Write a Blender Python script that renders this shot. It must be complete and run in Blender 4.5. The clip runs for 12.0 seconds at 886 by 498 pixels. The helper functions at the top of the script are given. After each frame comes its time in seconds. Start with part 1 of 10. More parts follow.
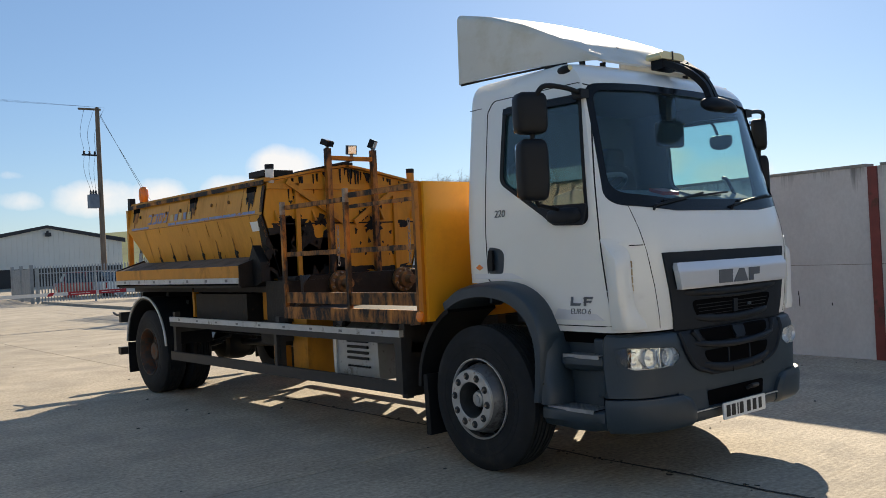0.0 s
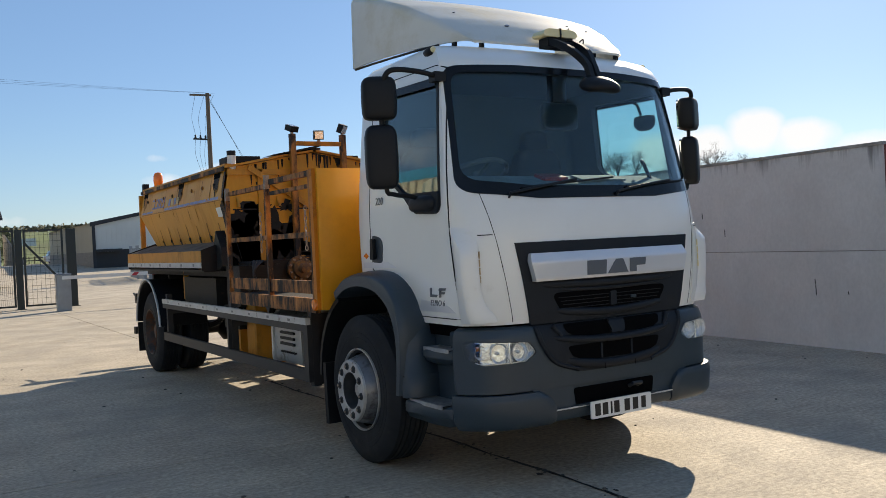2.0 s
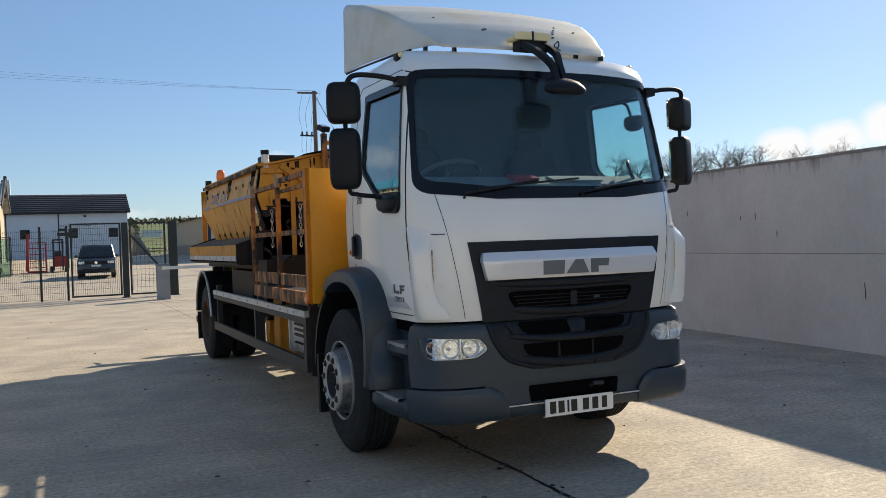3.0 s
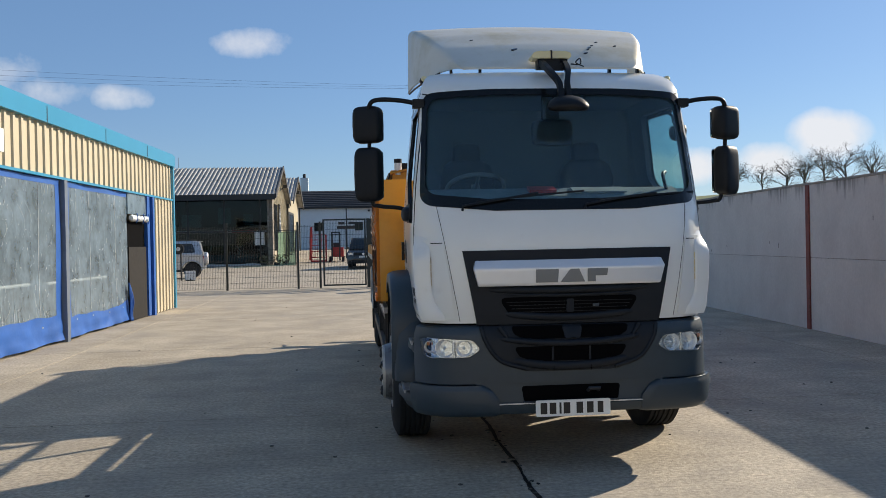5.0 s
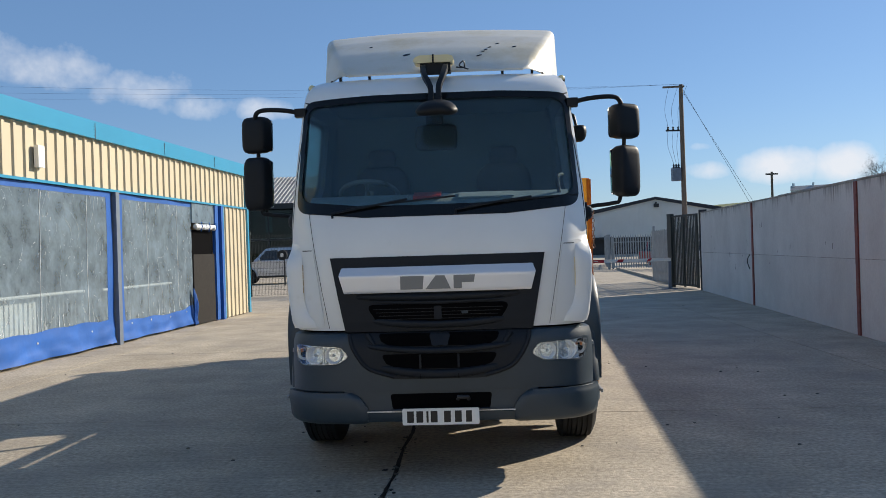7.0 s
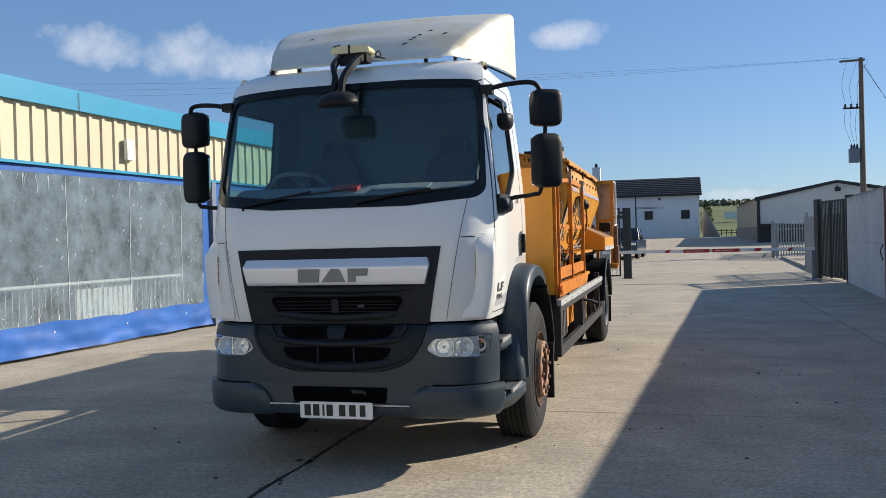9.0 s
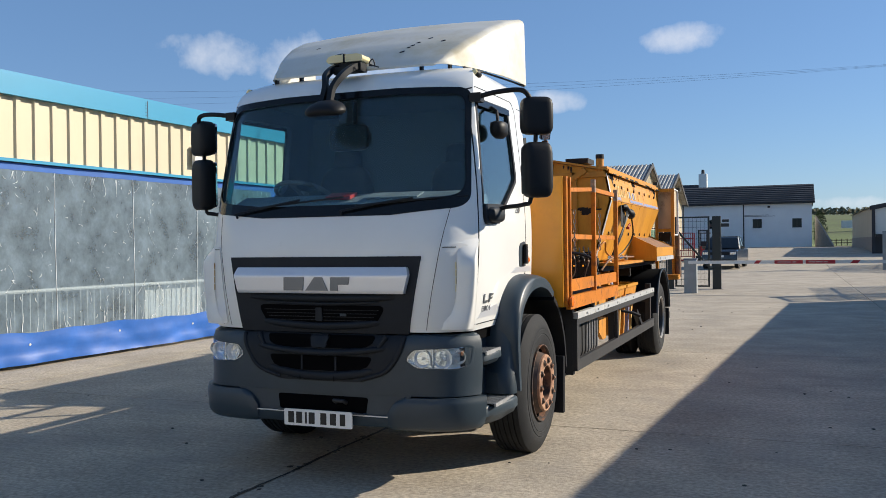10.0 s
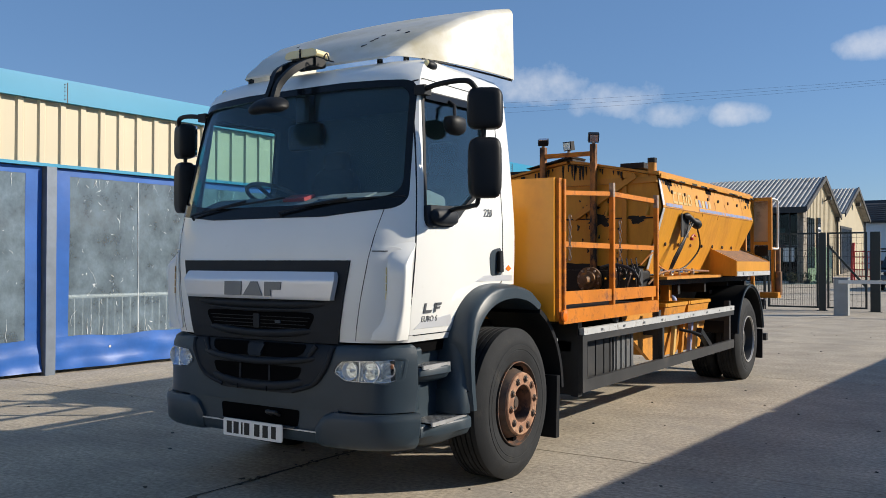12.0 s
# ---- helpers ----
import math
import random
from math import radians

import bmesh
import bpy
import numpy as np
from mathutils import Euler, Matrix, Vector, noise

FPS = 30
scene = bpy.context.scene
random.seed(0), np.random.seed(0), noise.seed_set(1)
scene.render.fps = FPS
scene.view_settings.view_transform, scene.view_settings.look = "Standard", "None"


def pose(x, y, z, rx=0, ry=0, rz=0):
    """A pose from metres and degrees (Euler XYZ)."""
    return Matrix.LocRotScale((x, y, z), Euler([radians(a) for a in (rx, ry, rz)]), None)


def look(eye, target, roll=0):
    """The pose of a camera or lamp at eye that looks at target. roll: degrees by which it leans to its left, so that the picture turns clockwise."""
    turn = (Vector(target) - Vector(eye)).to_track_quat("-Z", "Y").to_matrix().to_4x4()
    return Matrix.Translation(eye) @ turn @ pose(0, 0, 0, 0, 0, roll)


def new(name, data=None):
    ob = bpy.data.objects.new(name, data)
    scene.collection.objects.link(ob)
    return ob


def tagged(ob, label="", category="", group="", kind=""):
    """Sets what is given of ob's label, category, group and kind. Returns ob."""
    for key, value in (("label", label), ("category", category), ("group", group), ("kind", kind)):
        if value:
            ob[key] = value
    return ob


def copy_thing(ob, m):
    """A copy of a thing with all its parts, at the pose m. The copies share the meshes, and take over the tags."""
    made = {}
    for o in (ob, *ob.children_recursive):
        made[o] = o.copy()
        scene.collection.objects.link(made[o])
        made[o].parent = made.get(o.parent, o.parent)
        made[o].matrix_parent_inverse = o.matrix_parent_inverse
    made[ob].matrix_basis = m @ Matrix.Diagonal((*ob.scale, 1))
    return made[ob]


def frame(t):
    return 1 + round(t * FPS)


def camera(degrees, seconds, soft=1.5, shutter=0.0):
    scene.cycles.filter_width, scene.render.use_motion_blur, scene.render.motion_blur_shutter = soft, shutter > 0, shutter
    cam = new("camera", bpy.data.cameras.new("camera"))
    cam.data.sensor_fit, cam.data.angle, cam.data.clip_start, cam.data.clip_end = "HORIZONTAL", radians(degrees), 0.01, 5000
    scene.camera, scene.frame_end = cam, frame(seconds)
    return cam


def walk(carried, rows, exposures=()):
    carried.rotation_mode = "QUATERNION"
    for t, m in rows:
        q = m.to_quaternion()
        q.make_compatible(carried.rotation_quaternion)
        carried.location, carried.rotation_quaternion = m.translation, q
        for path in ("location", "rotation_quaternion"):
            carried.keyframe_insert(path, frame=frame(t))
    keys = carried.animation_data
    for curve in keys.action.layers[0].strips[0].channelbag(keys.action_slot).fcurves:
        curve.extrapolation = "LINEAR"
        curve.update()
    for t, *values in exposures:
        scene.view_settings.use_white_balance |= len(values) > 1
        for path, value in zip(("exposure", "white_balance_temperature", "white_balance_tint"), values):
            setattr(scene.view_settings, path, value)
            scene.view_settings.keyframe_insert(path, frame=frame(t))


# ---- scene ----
cam = camera(53.9, 12.0, soft=0.85)
PATH = [
    (0, (-5.376, -3.33, 1.586), (-4.098, -1.791, 1.599), -2.8),
    (0.5, (-5.043, -3.445, 1.564), (-3.8, -1.878, 1.546), -2.9),
    (1, (-4.709, -3.724, 1.555), (-3.548, -2.096, 1.526), -2.8),
    (1.5, (-4.33, -4.022, 1.566), (-3.236, -2.348, 1.546), -2.8),
    (2, (-3.871, -4.234, 1.569), (-2.828, -2.528, 1.548), -2.7),
    (2.5, (-3.501, -4.581, 1.564), (-2.549, -2.822, 1.542), -2.4),
    (3, (-3.083, -4.861, 1.551), (-2.271, -3.033, 1.53), -2.0),
    (3.5, (-2.646, -5.083, 1.566), (-1.999, -3.191, 1.539), -1.8),
    (3.7, (-2.492, -5.254, 1.551), (-1.918, -3.338, 1.525), -1.7),
    (5.3, (-1.183, -5.884, 1.6), (-1.044, -3.888, 1.587), -1.1),
    (5.5, (-1.013, -5.896, 1.6), (-0.907, -3.899, 1.591), -1.1),
    (6, (-0.567, -5.834, 1.583), (-0.529, -3.835, 1.583), -1.3),
    (6.5, (-0.084, -5.89, 1.567), (-0.115, -3.891, 1.57), -1.5),
    (7, (0.385, -5.863, 1.574), (0.277, -3.866, 1.573), -1.8),
    (7.5, (0.832, -5.717, 1.572), (0.635, -3.726, 1.56), -1.9),
    (9.3, (2.514, -5.414, 1.578), (1.927, -3.502, 1.557), -1.4),
    (9.5, (2.674, -5.378, 1.597), (2.041, -3.48, 1.579), -1.3),
    (10, (3.0, -5.116, 1.594), (2.253, -3.26, 1.587), -0.7),
    (10.5, (3.369, -4.946, 1.581), (2.517, -3.136, 1.585), -0.4),
    (11, (3.724, -4.754, 1.589), (2.787, -2.986, 1.599), 0.0),
    (11.5, (3.89, -4.387, 1.545), (2.873, -2.665, 1.564), 0.1),
    (12, (4.104, -4.027, 1.518), (3.011, -2.352, 1.549), 0.1),
]
walk(cam, [(t, look(eye, target, roll)) for t, eye, target, roll in PATH],
     exposures=((0.0, 0.88, 7050, 10), (2.0, 0.92, 6950, 10), (3.5, 0.88, 6850, 10), (5.5, 0.68, 6450, 10), (9.5, 0.77, 6300, 10), (12.0, 0.59, 6200, 10)))

# ---- world, sun, exposure ----
SUN_AZ, SUN_EL = 55.0, 25.9          # degrees from +y towards +x, and above the horizon
sun_way = Vector((math.sin(radians(SUN_AZ)) * math.cos(radians(SUN_EL)), math.cos(radians(SUN_AZ)) * math.cos(radians(SUN_EL)), math.sin(radians(SUN_EL))))
world = bpy.data.worlds.new("sky")
scene.world = world
world.use_nodes = True
wn, wl = world.node_tree.nodes, world.node_tree.links
wn.clear()
w_out = wn.new("ShaderNodeOutputWorld")
w_bg = wn.new("ShaderNodeBackground")
w_bg.inputs["Strength"].default_value = 0.068
w_sky = wn.new("ShaderNodeTexSky")
w_sky.sky_type = "NISHITA"
w_sky.sun_disc = False
w_sky.sun_elevation, w_sky.sun_rotation = radians(SUN_EL), radians(SUN_AZ)
w_sky.air_density, w_sky.dust_density, w_sky.ozone_density = 1.0, 0.18, 3.5
w_tc = wn.new("ShaderNodeTexCoord")


def w_math(op, a, b=None):
    n = wn.new("ShaderNodeMath")
    n.operation = op
    for k, v in enumerate((a, b)):
        if v is None:
            continue
        if isinstance(v, (int, float)):
            n.inputs[k].default_value = v
        else:
            wl.new(v, n.inputs[k])
    return n.outputs[0]


# A few small fair-weather clouds: azimuth, elevation, half width and half height in degrees, density.
CLOUDS = [(-6.4, 12.75, 3.2, 1.2, 1.1), (-14.5, 9.2, 2.4, 1.0, 0.95), (-18.2, 9.4, 3.4, 1.1, 0.75), (-22.0, 10.5, 3.8, 1.6, 0.8), (-26.8, 11.5, 4.6, 1.9, 0.8), (-31.0, 12.0, 3.8, 2.2, 0.8), (-36.3, 12.2, 4.0, 1.9, 0.8),
          (18.4, 4.5, 3.4, 1.4, 1.5), (21.6, 4.4, 2.4, 1.5, 1.6), (13.8, 4.4, 2.0, 0.7, 0.9), (13.6, 5.9, 1.0, 0.4, 0.8), (26.4, 4.6, 2.6, 1.4, 1.6), (29.6, 5.9, 2.8, 2.0, 1.8), (45.6, 5.0, 2.4, 1.5, 1.8), (48.4, 5.2, 2.6, 1.4, 1.8), (51.4, 5.8, 2.2, 1.7, 1.9), (54.2, 5.2, 2.4, 1.4, 1.8), (58.0, 4.2, 3.4, 1.3, 1.5), (3.5, 2.3, 3.0, 0.6, 0.8)]
w_noise = wn.new("ShaderNodeTexNoise")
w_noise.inputs["Scale"].default_value, w_noise.inputs["Detail"].default_value, w_noise.inputs["Roughness"].default_value = 24.0, 7.0, 0.58
wl.new(w_tc.outputs["Generated"], w_noise.inputs["Vector"])
w_sep = wn.new("ShaderNodeSeparateXYZ")
wl.new(w_tc.outputs["Generated"], w_sep.inputs[0])
w_az = w_math("ARCTAN2", w_sep.outputs["X"], w_sep.outputs["Y"])
w_el = w_math("ARCSINE", w_sep.outputs["Z"])
total = None
for az, el, dx, dy, dens in CLOUDS:
    u = w_math("MULTIPLY", w_math("SUBTRACT", w_az, radians(az)), 1 / radians(dx))
    v = w_math("MULTIPLY", w_math("SUBTRACT", w_el, radians(el)), 1 / radians(dy))
    r = w_math("ADD", w_math("MULTIPLY", u, u), w_math("MULTIPLY", v, v))
    blob = w_math("MULTIPLY", w_math("MAXIMUM", w_math("SUBTRACT", 1.0, r), 0.0), dens)
    total = blob if total is None else w_math("MAXIMUM", total, blob)
w_mask = w_math("ADD", w_math("MULTIPLY", total, 1.15), w_math("MULTIPLY", w_math("SUBTRACT", w_noise.outputs["Fac"], 0.5), 2.0))
w_ramp = wn.new("ShaderNodeMapRange")
w_ramp.inputs["From Min"].default_value, w_ramp.inputs["From Max"].default_value = 0.38, 1.60
wl.new(w_mask, w_ramp.inputs["Value"])
w_gate = w_math("MULTIPLY", w_ramp.outputs["Result"], w_math("MINIMUM", w_math("MULTIPLY", total, 4.0), 0.88))
w_mix = wn.new("ShaderNodeMix")
w_mix.data_type = "RGBA"
w_mix.inputs["B"].default_value = (7.8, 7.8, 8.0, 1)
wl.new(w_gate, w_mix.inputs["Factor"])
w_tint = wn.new("ShaderNodeMix")
w_tint.data_type, w_tint.blend_type = "RGBA", "MULTIPLY"
w_tint.inputs["Factor"].default_value, w_tint.inputs["B"].default_value = 1.0, (0.87, 0.94, 1.07, 1)
wl.new(w_sky.outputs["Color"], w_tint.inputs["A"])
w_haze = wn.new("ShaderNodeMix")   # a thin high haze that evens out the clear sky
w_haze.data_type = "RGBA"
w_haze.inputs["Factor"].default_value, w_haze.inputs["B"].default_value = 0.38, (1.65, 3.0, 5.1, 1)
wl.new(w_tint.outputs["Result"], w_haze.inputs["A"])
wl.new(w_haze.outputs["Result"], w_mix.inputs["A"])
wl.new(w_mix.outputs["Result"], w_bg.inputs["Color"])
wl.new(w_bg.outputs["Background"], w_out.inputs["Surface"])

sun = new("sun", bpy.data.lights.new("sun", "SUN"))
sun.data.energy, sun.data.angle, sun.data.color = 4.1, radians(0.53), (1.0, 0.885, 0.715)
sun.matrix_world = look(sun_way * 120, (0, 0, 0))


# ---- materials ----
def material(name, colour, rough=0.5, metal=0.0, vary=0.12, scale=3.0, bump=0.0, bump_scale=60.0, coat=0.0, stain=None, stain_amount=0.0, stain_scale=2.0, stretch=(1, 1, 1),
             grain=0.0, grain_scale=120.0, per_object=0.0, transmission=0.0, spec=0.5, edge=0.04):
    """A surface with broad and fine variation of its colour, patches of a stain colour, and fine relief, in object space metres."""
    m = bpy.data.materials.new(name)
    m.use_nodes = True
    n, l = m.node_tree.nodes, m.node_tree.links
    b = n["Principled BSDF"]
    b.inputs["Roughness"].default_value, b.inputs["Metallic"].default_value = rough, metal
    b.inputs["Coat Weight"].default_value, b.inputs["Coat Roughness"].default_value = coat, 0.06
    b.inputs["Specular IOR Level"].default_value = spec
    b.inputs["Transmission Weight"].default_value = transmission
    geo = n.new("ShaderNodeNewGeometry")
    mapping = n.new("ShaderNodeMapping")
    mapping.inputs["Scale"].default_value = stretch
    l.new(geo.outputs["Position"], mapping.inputs["Vector"])

    def tex(s, detail=5.0, roughness=0.6, src=mapping):
        t = n.new("ShaderNodeTexNoise")
        t.inputs["Scale"].default_value, t.inputs["Detail"].default_value, t.inputs["Roughness"].default_value = s, detail, roughness
        l.new(src.outputs[0], t.inputs["Vector"])
        return t.outputs["Fac"]

    def mix(fac, a, c, kind="MIX"):
        x = n.new("ShaderNodeMix")
        x.data_type, x.blend_type = "RGBA", kind
        for key, v in (("Factor", fac), ("A", a), ("B", c)):
            if isinstance(v, (int, float)):
                x.inputs[key].default_value = v
            elif isinstance(v, tuple):
                x.inputs[key].default_value = (*v, 1) if len(v) == 3 else v
            else:
                l.new(v, x.inputs[key])
        return x.outputs["Result"]

    def ramp(v, lo, hi, to0=0.0, to1=1.0):
        r = n.new("ShaderNodeMapRange")
        for key, val in (("From Min", lo), ("From Max", hi), ("To Min", to0), ("To Max", to1)):
            r.inputs[key].default_value = val
        l.new(v, r.inputs["Value"])
        return r.outputs["Result"]

    dark = tuple(c * (1 - vary) for c in colour)
    light = tuple(min(1, c * (1 + vary)) for c in colour)
    c = mix(ramp(tex(scale), 0.3, 0.7), dark, light)
    if grain:
        c = mix(1.0, c, mix(ramp(tex(grain_scale, 3), 0.3, 0.7), (1 - grain,) * 3, (1.0, 1.0, 1.0)), "MULTIPLY")
    if per_object:
        info = n.new("ShaderNodeObjectInfo")
        c = mix(1.0, c, mix(info.outputs["Random"], (1 - per_object,) * 3, (1.0, 1.0, 1.0)), "MULTIPLY")
    if stain:
        f = ramp(tex(stain_scale, 8, 0.68), 0.68 - 0.36 * stain_amount, 0.68 - 0.36 * stain_amount + edge + 0.06)
        c = mix(f, c, stain)
        rr = ramp(f, 0, 1, rough, min(1.0, rough + 0.25))
        l.new(rr, b.inputs["Roughness"])
    l.new(c, b.inputs["Base Color"])
    if bump:
        bp = n.new("ShaderNodeBump")
        bp.inputs["Strength"].default_value, bp.inputs["Distance"].default_value = bump, 0.01
        l.new(tex(bump_scale, 6), bp.inputs["Height"])
        l.new(bp.outputs["Normal"], b.inputs["Normal"])
    return m


def glass_material(name, tint, gloss=0.05, dust_veil=None, veil_amount=0.0, edge_gloss=1.0, back=0.1, base_gloss=0.042):
    """Thin sheet: light passes straight through with a tint, and the sheet mirrors more at grazing angles; a layer of
    dust and painted haze lies on it.
    """
    m = bpy.data.materials.new(name)
    m.use_nodes = True
    n, l = m.node_tree.nodes, m.node_tree.links
    n.clear()
    out = n.new("ShaderNodeOutputMaterial")
    tr = n.new("ShaderNodeBsdfTransparent")
    tr.inputs["Color"].default_value = (*tint, 1)
    gl = n.new("ShaderNodeBsdfGlossy")
    gl.inputs["Roughness"].default_value = gloss
    fr = n.new("ShaderNodeLayerWeight")
    fr.inputs["Blend"].default_value = 0.5
    pw = n.new("ShaderNodeMath")
    pw.operation = "POWER"
    pw.inputs[1].default_value = 4.5
    l.new(fr.outputs["Facing"], pw.inputs[0])
    k = n.new("ShaderNodeMath")
    k.operation = "MULTIPLY_ADD"
    k.inputs[1].default_value, k.inputs[2].default_value = 0.9 * edge_gloss, base_gloss
    l.new(pw.outputs[0], k.inputs[0])
    mx = n.new("ShaderNodeMixShader")
    l.new(k.outputs[0], mx.inputs[0])
    l.new(tr.outputs[0], mx.inputs[1])
    l.new(gl.outputs[0], mx.inputs[2])
    last = mx
    if dust_veil:
        df = n.new("ShaderNodeBsdfDiffuse")
        df.inputs["Color"].default_value = (*dust_veil, 1)
        ts = n.new("ShaderNodeBsdfTranslucent")
        ts.inputs["Color"].default_value = (*dust_veil, 1)
        both = n.new("ShaderNodeMixShader")
        both.inputs[0].default_value = back
        l.new(df.outputs[0], both.inputs[1])
        l.new(ts.outputs[0], both.inputs[2])
        geo = n.new("ShaderNodeNewGeometry")
        mp = n.new("ShaderNodeMapping")
        mp.inputs["Scale"].default_value = (0.9, 0.9, 0.8)
        l.new(geo.outputs["Position"], mp.inputs["Vector"])
        t = n.new("ShaderNodeTexNoise")
        t.inputs["Scale"].default_value, t.inputs["Detail"].default_value, t.inputs["Roughness"].default_value = 3.0, 8.0, 0.7
        l.new(mp.outputs[0], t.inputs["Vector"])
        r = n.new("ShaderNodeMapRange")
        r.inputs["From Min"].default_value, r.inputs["From Max"].default_value = 0.32, 0.74
        r.inputs["To Min"].default_value, r.inputs["To Max"].default_value = veil_amount * 0.55, min(1, veil_amount * 1.6)
        l.new(t.outputs["Fac"], r.inputs["Value"])
        mx2 = n.new("ShaderNodeMixShader")
        l.new(r.outputs[0], mx2.inputs[0])
        l.new(mx.outputs[0], mx2.inputs[1])
        l.new(both.outputs[0], mx2.inputs[2])
        last = mx2
    l.new(last.outputs[0], out.inputs["Surface"])
    return m


WHITE = material("white_paint", (0.80, 0.80, 0.767), 0.28, vary=0.03, scale=1.4, coat=0.5, stain=(0.55, 0.52, 0.46), stain_amount=0.12, stain_scale=3.0, edge=0.3)
SPOILER = material("aged_white_gelcoat", (0.63, 0.61, 0.54), 0.42, vary=0.06, scale=1.2, stain=(0.42, 0.35, 0.18), stain_amount=0.60, stain_scale=2.2, edge=0.35, bump=0.06)
GREY = material("grey_plastic", (0.028, 0.045, 0.061), 0.42, spec=0.5, vary=0.12, scale=2.5, bump=0.08, bump_scale=160, stain=(0.062, 0.074, 0.086), stain_amount=0.34, stain_scale=2.5, edge=0.3)
BLACK = material("black_plastic", (0.009, 0.010, 0.012), 0.5, spec=0.24, vary=0.15, scale=4, bump=0.05, bump_scale=200)
GRILLE = material("grille_plastic", (0.013, 0.0165, 0.022), 0.55, spec=0.24, vary=0.15, scale=4, bump=0.06, bump_scale=180)
FRIT = material("black_glass_edge", (0.006, 0.007, 0.008), 0.2, spec=0.3, vary=0.05)
# Near-black that paints the shade inside openings onto flat sheets and plugs.
HOLLOW_SHADE = material("painted_hollow_shade", (0.003, 0.003, 0.0035), 0.95, vary=0.1, spec=0.05)
LAMPBACK = material("lamp_chrome", (0.95, 0.95, 0.95), 0.07, metal=0.92, vary=0.15, scale=40, bump=0.9, bump_scale=12)
BOWL = material("lamp_bowl", (0.96, 0.96, 0.96), 0.08, metal=0.65, vary=0.1, scale=50, bump=0.9, bump_scale=18)
AMBERDULL = material("indicator_bulb", (0.42, 0.13, 0.03), 0.35, vary=0.1)
INTERIOR = material("cab_trim", (0.055, 0.072, 0.092), 0.7, vary=0.1, scale=5)
SEATMAT = material("seat_cloth", (0.030, 0.034, 0.042), 0.9, vary=0.2, scale=12)
DASH = material("dash_grey", (0.21, 0.225, 0.24), 0.9, spec=0.12, vary=0.15, scale=6, bump=0.1, bump_scale=90)
SILVER = material("silver_paint", (0.70, 0.715, 0.745), 0.3, metal=0.35, vary=0.04, scale=2, coat=0.3)
BADGE = material("badge_grey", (0.15, 0.16, 0.175), 0.35, metal=0.5, vary=0.05)
CHROME = material("bright_metal", (0.86, 0.87, 0.88), 0.09, metal=1.0, vary=0.05, scale=8)
ALU = material("tread_aluminium", (0.62, 0.62, 0.61), 0.4, metal=0.4, vary=0.15, scale=14)
TREAD = material("worn_tread_steel", (0.30, 0.31, 0.32), 0.45, metal=0.4, vary=0.2, scale=20)
NOSING = material("scuffed_step_nosing", (0.34, 0.345, 0.35), 0.5, metal=0.3, vary=0.25, scale=16)
RUBBER = material("tyre_rubber", (0.016, 0.0175, 0.020), 0.8, spec=0.3, vary=0.25, scale=6, bump=0.15, bump_scale=80, stain=(0.075, 0.068, 0.056), stain_amount=0.30, stain_scale=5, edge=0.3)
RIM = material("dull_steel_rim", (0.50, 0.49, 0.47), 0.5, metal=0.5, vary=0.2, scale=9, stain=(0.20, 0.13, 0.09), stain_amount=0.3, stain_scale=9)
RUST = material("rusty_steel", (0.30, 0.155, 0.09), 0.75, vary=0.3, scale=14, stain=(0.44, 0.27, 0.17), stain_amount=0.5, stain_scale=12, bump=0.2, bump_scale=90)
DARKRIM = material("dark_rim", (0.075, 0.058, 0.048), 0.6, metal=0.4, vary=0.3, scale=9, stain=(0.17, 0.075, 0.04), stain_amount=0.5, stain_scale=9)
CONE = material("dark_steel_dish", (0.075, 0.078, 0.082), 0.55, metal=0.4, vary=0.3, scale=9)
DISHGREY = material("worn_grey_dish", (0.20, 0.205, 0.215), 0.4, metal=0.6, vary=0.25, scale=7, stain=(0.08, 0.07, 0.065), stain_amount=0.4, stain_scale=6)
DISHRUST = material("worn_rusted_dish", (0.105, 0.075, 0.058), 0.6, metal=0.3, vary=0.3, scale=8, stain=(0.045, 0.040, 0.038), stain_amount=0.45, stain_scale=6)
DARKRUST = material("dark_rusted_dish", (0.20, 0.10, 0.058), 0.75, vary=0.3, scale=10, stain=(0.06, 0.045, 0.04), stain_amount=0.45, stain_scale=8)
CHASSIS = material("chassis_black", (0.020, 0.021, 0.023), 0.55, vary=0.25, scale=5, stain=(0.06, 0.052, 0.045), stain_amount=0.35, stain_scale=5, edge=0.25)
YELLOW = material("amber_paint", (0.65, 0.290, 0.022), 0.45, vary=0.10, scale=1.6, spec=0.35, stain=(0.36, 0.135, 0.015), stain_amount=0.44, stain_scale=2.6, edge=0.3, stretch=(1, 1, 0.28), grain=0.10, grain_scale=30)
HEADBOARD = material("glossy_amber_sheet", (0.76, 0.315, 0.016), 0.34, vary=0.08, scale=1.2, coat=0.3, spec=0.4, stain=(0.42, 0.15, 0.012), stain_amount=0.40, stain_scale=1.3, edge=0.4)
YELLOW_WORN = material("worn_amber_paint", (0.58, 0.24, 0.016), 0.55, vary=0.2, scale=3, stain=(0.12, 0.055, 0.02), stain_amount=0.46, stain_scale=3.0, edge=0.18, stretch=(1, 1, 0.6), bump=0.1)
YELLOW_TAR = material("tarred_amber_paint", (0.50, 0.19, 0.014), 0.55, vary=0.2, scale=3, stain=(0.018, 0.014, 0.012), stain_amount=0.86, stain_scale=3.0, edge=0.08, stretch=(1, 1, 0.4), bump=0.15)
ORANGE = material("orange_rail_paint", (0.55, 0.175, 0.008), 0.5, spec=0.3, vary=0.14, scale=3, stain=(0.17, 0.065, 0.03), stain_amount=0.45, stain_scale=7, edge=0.12, bump=0.1)
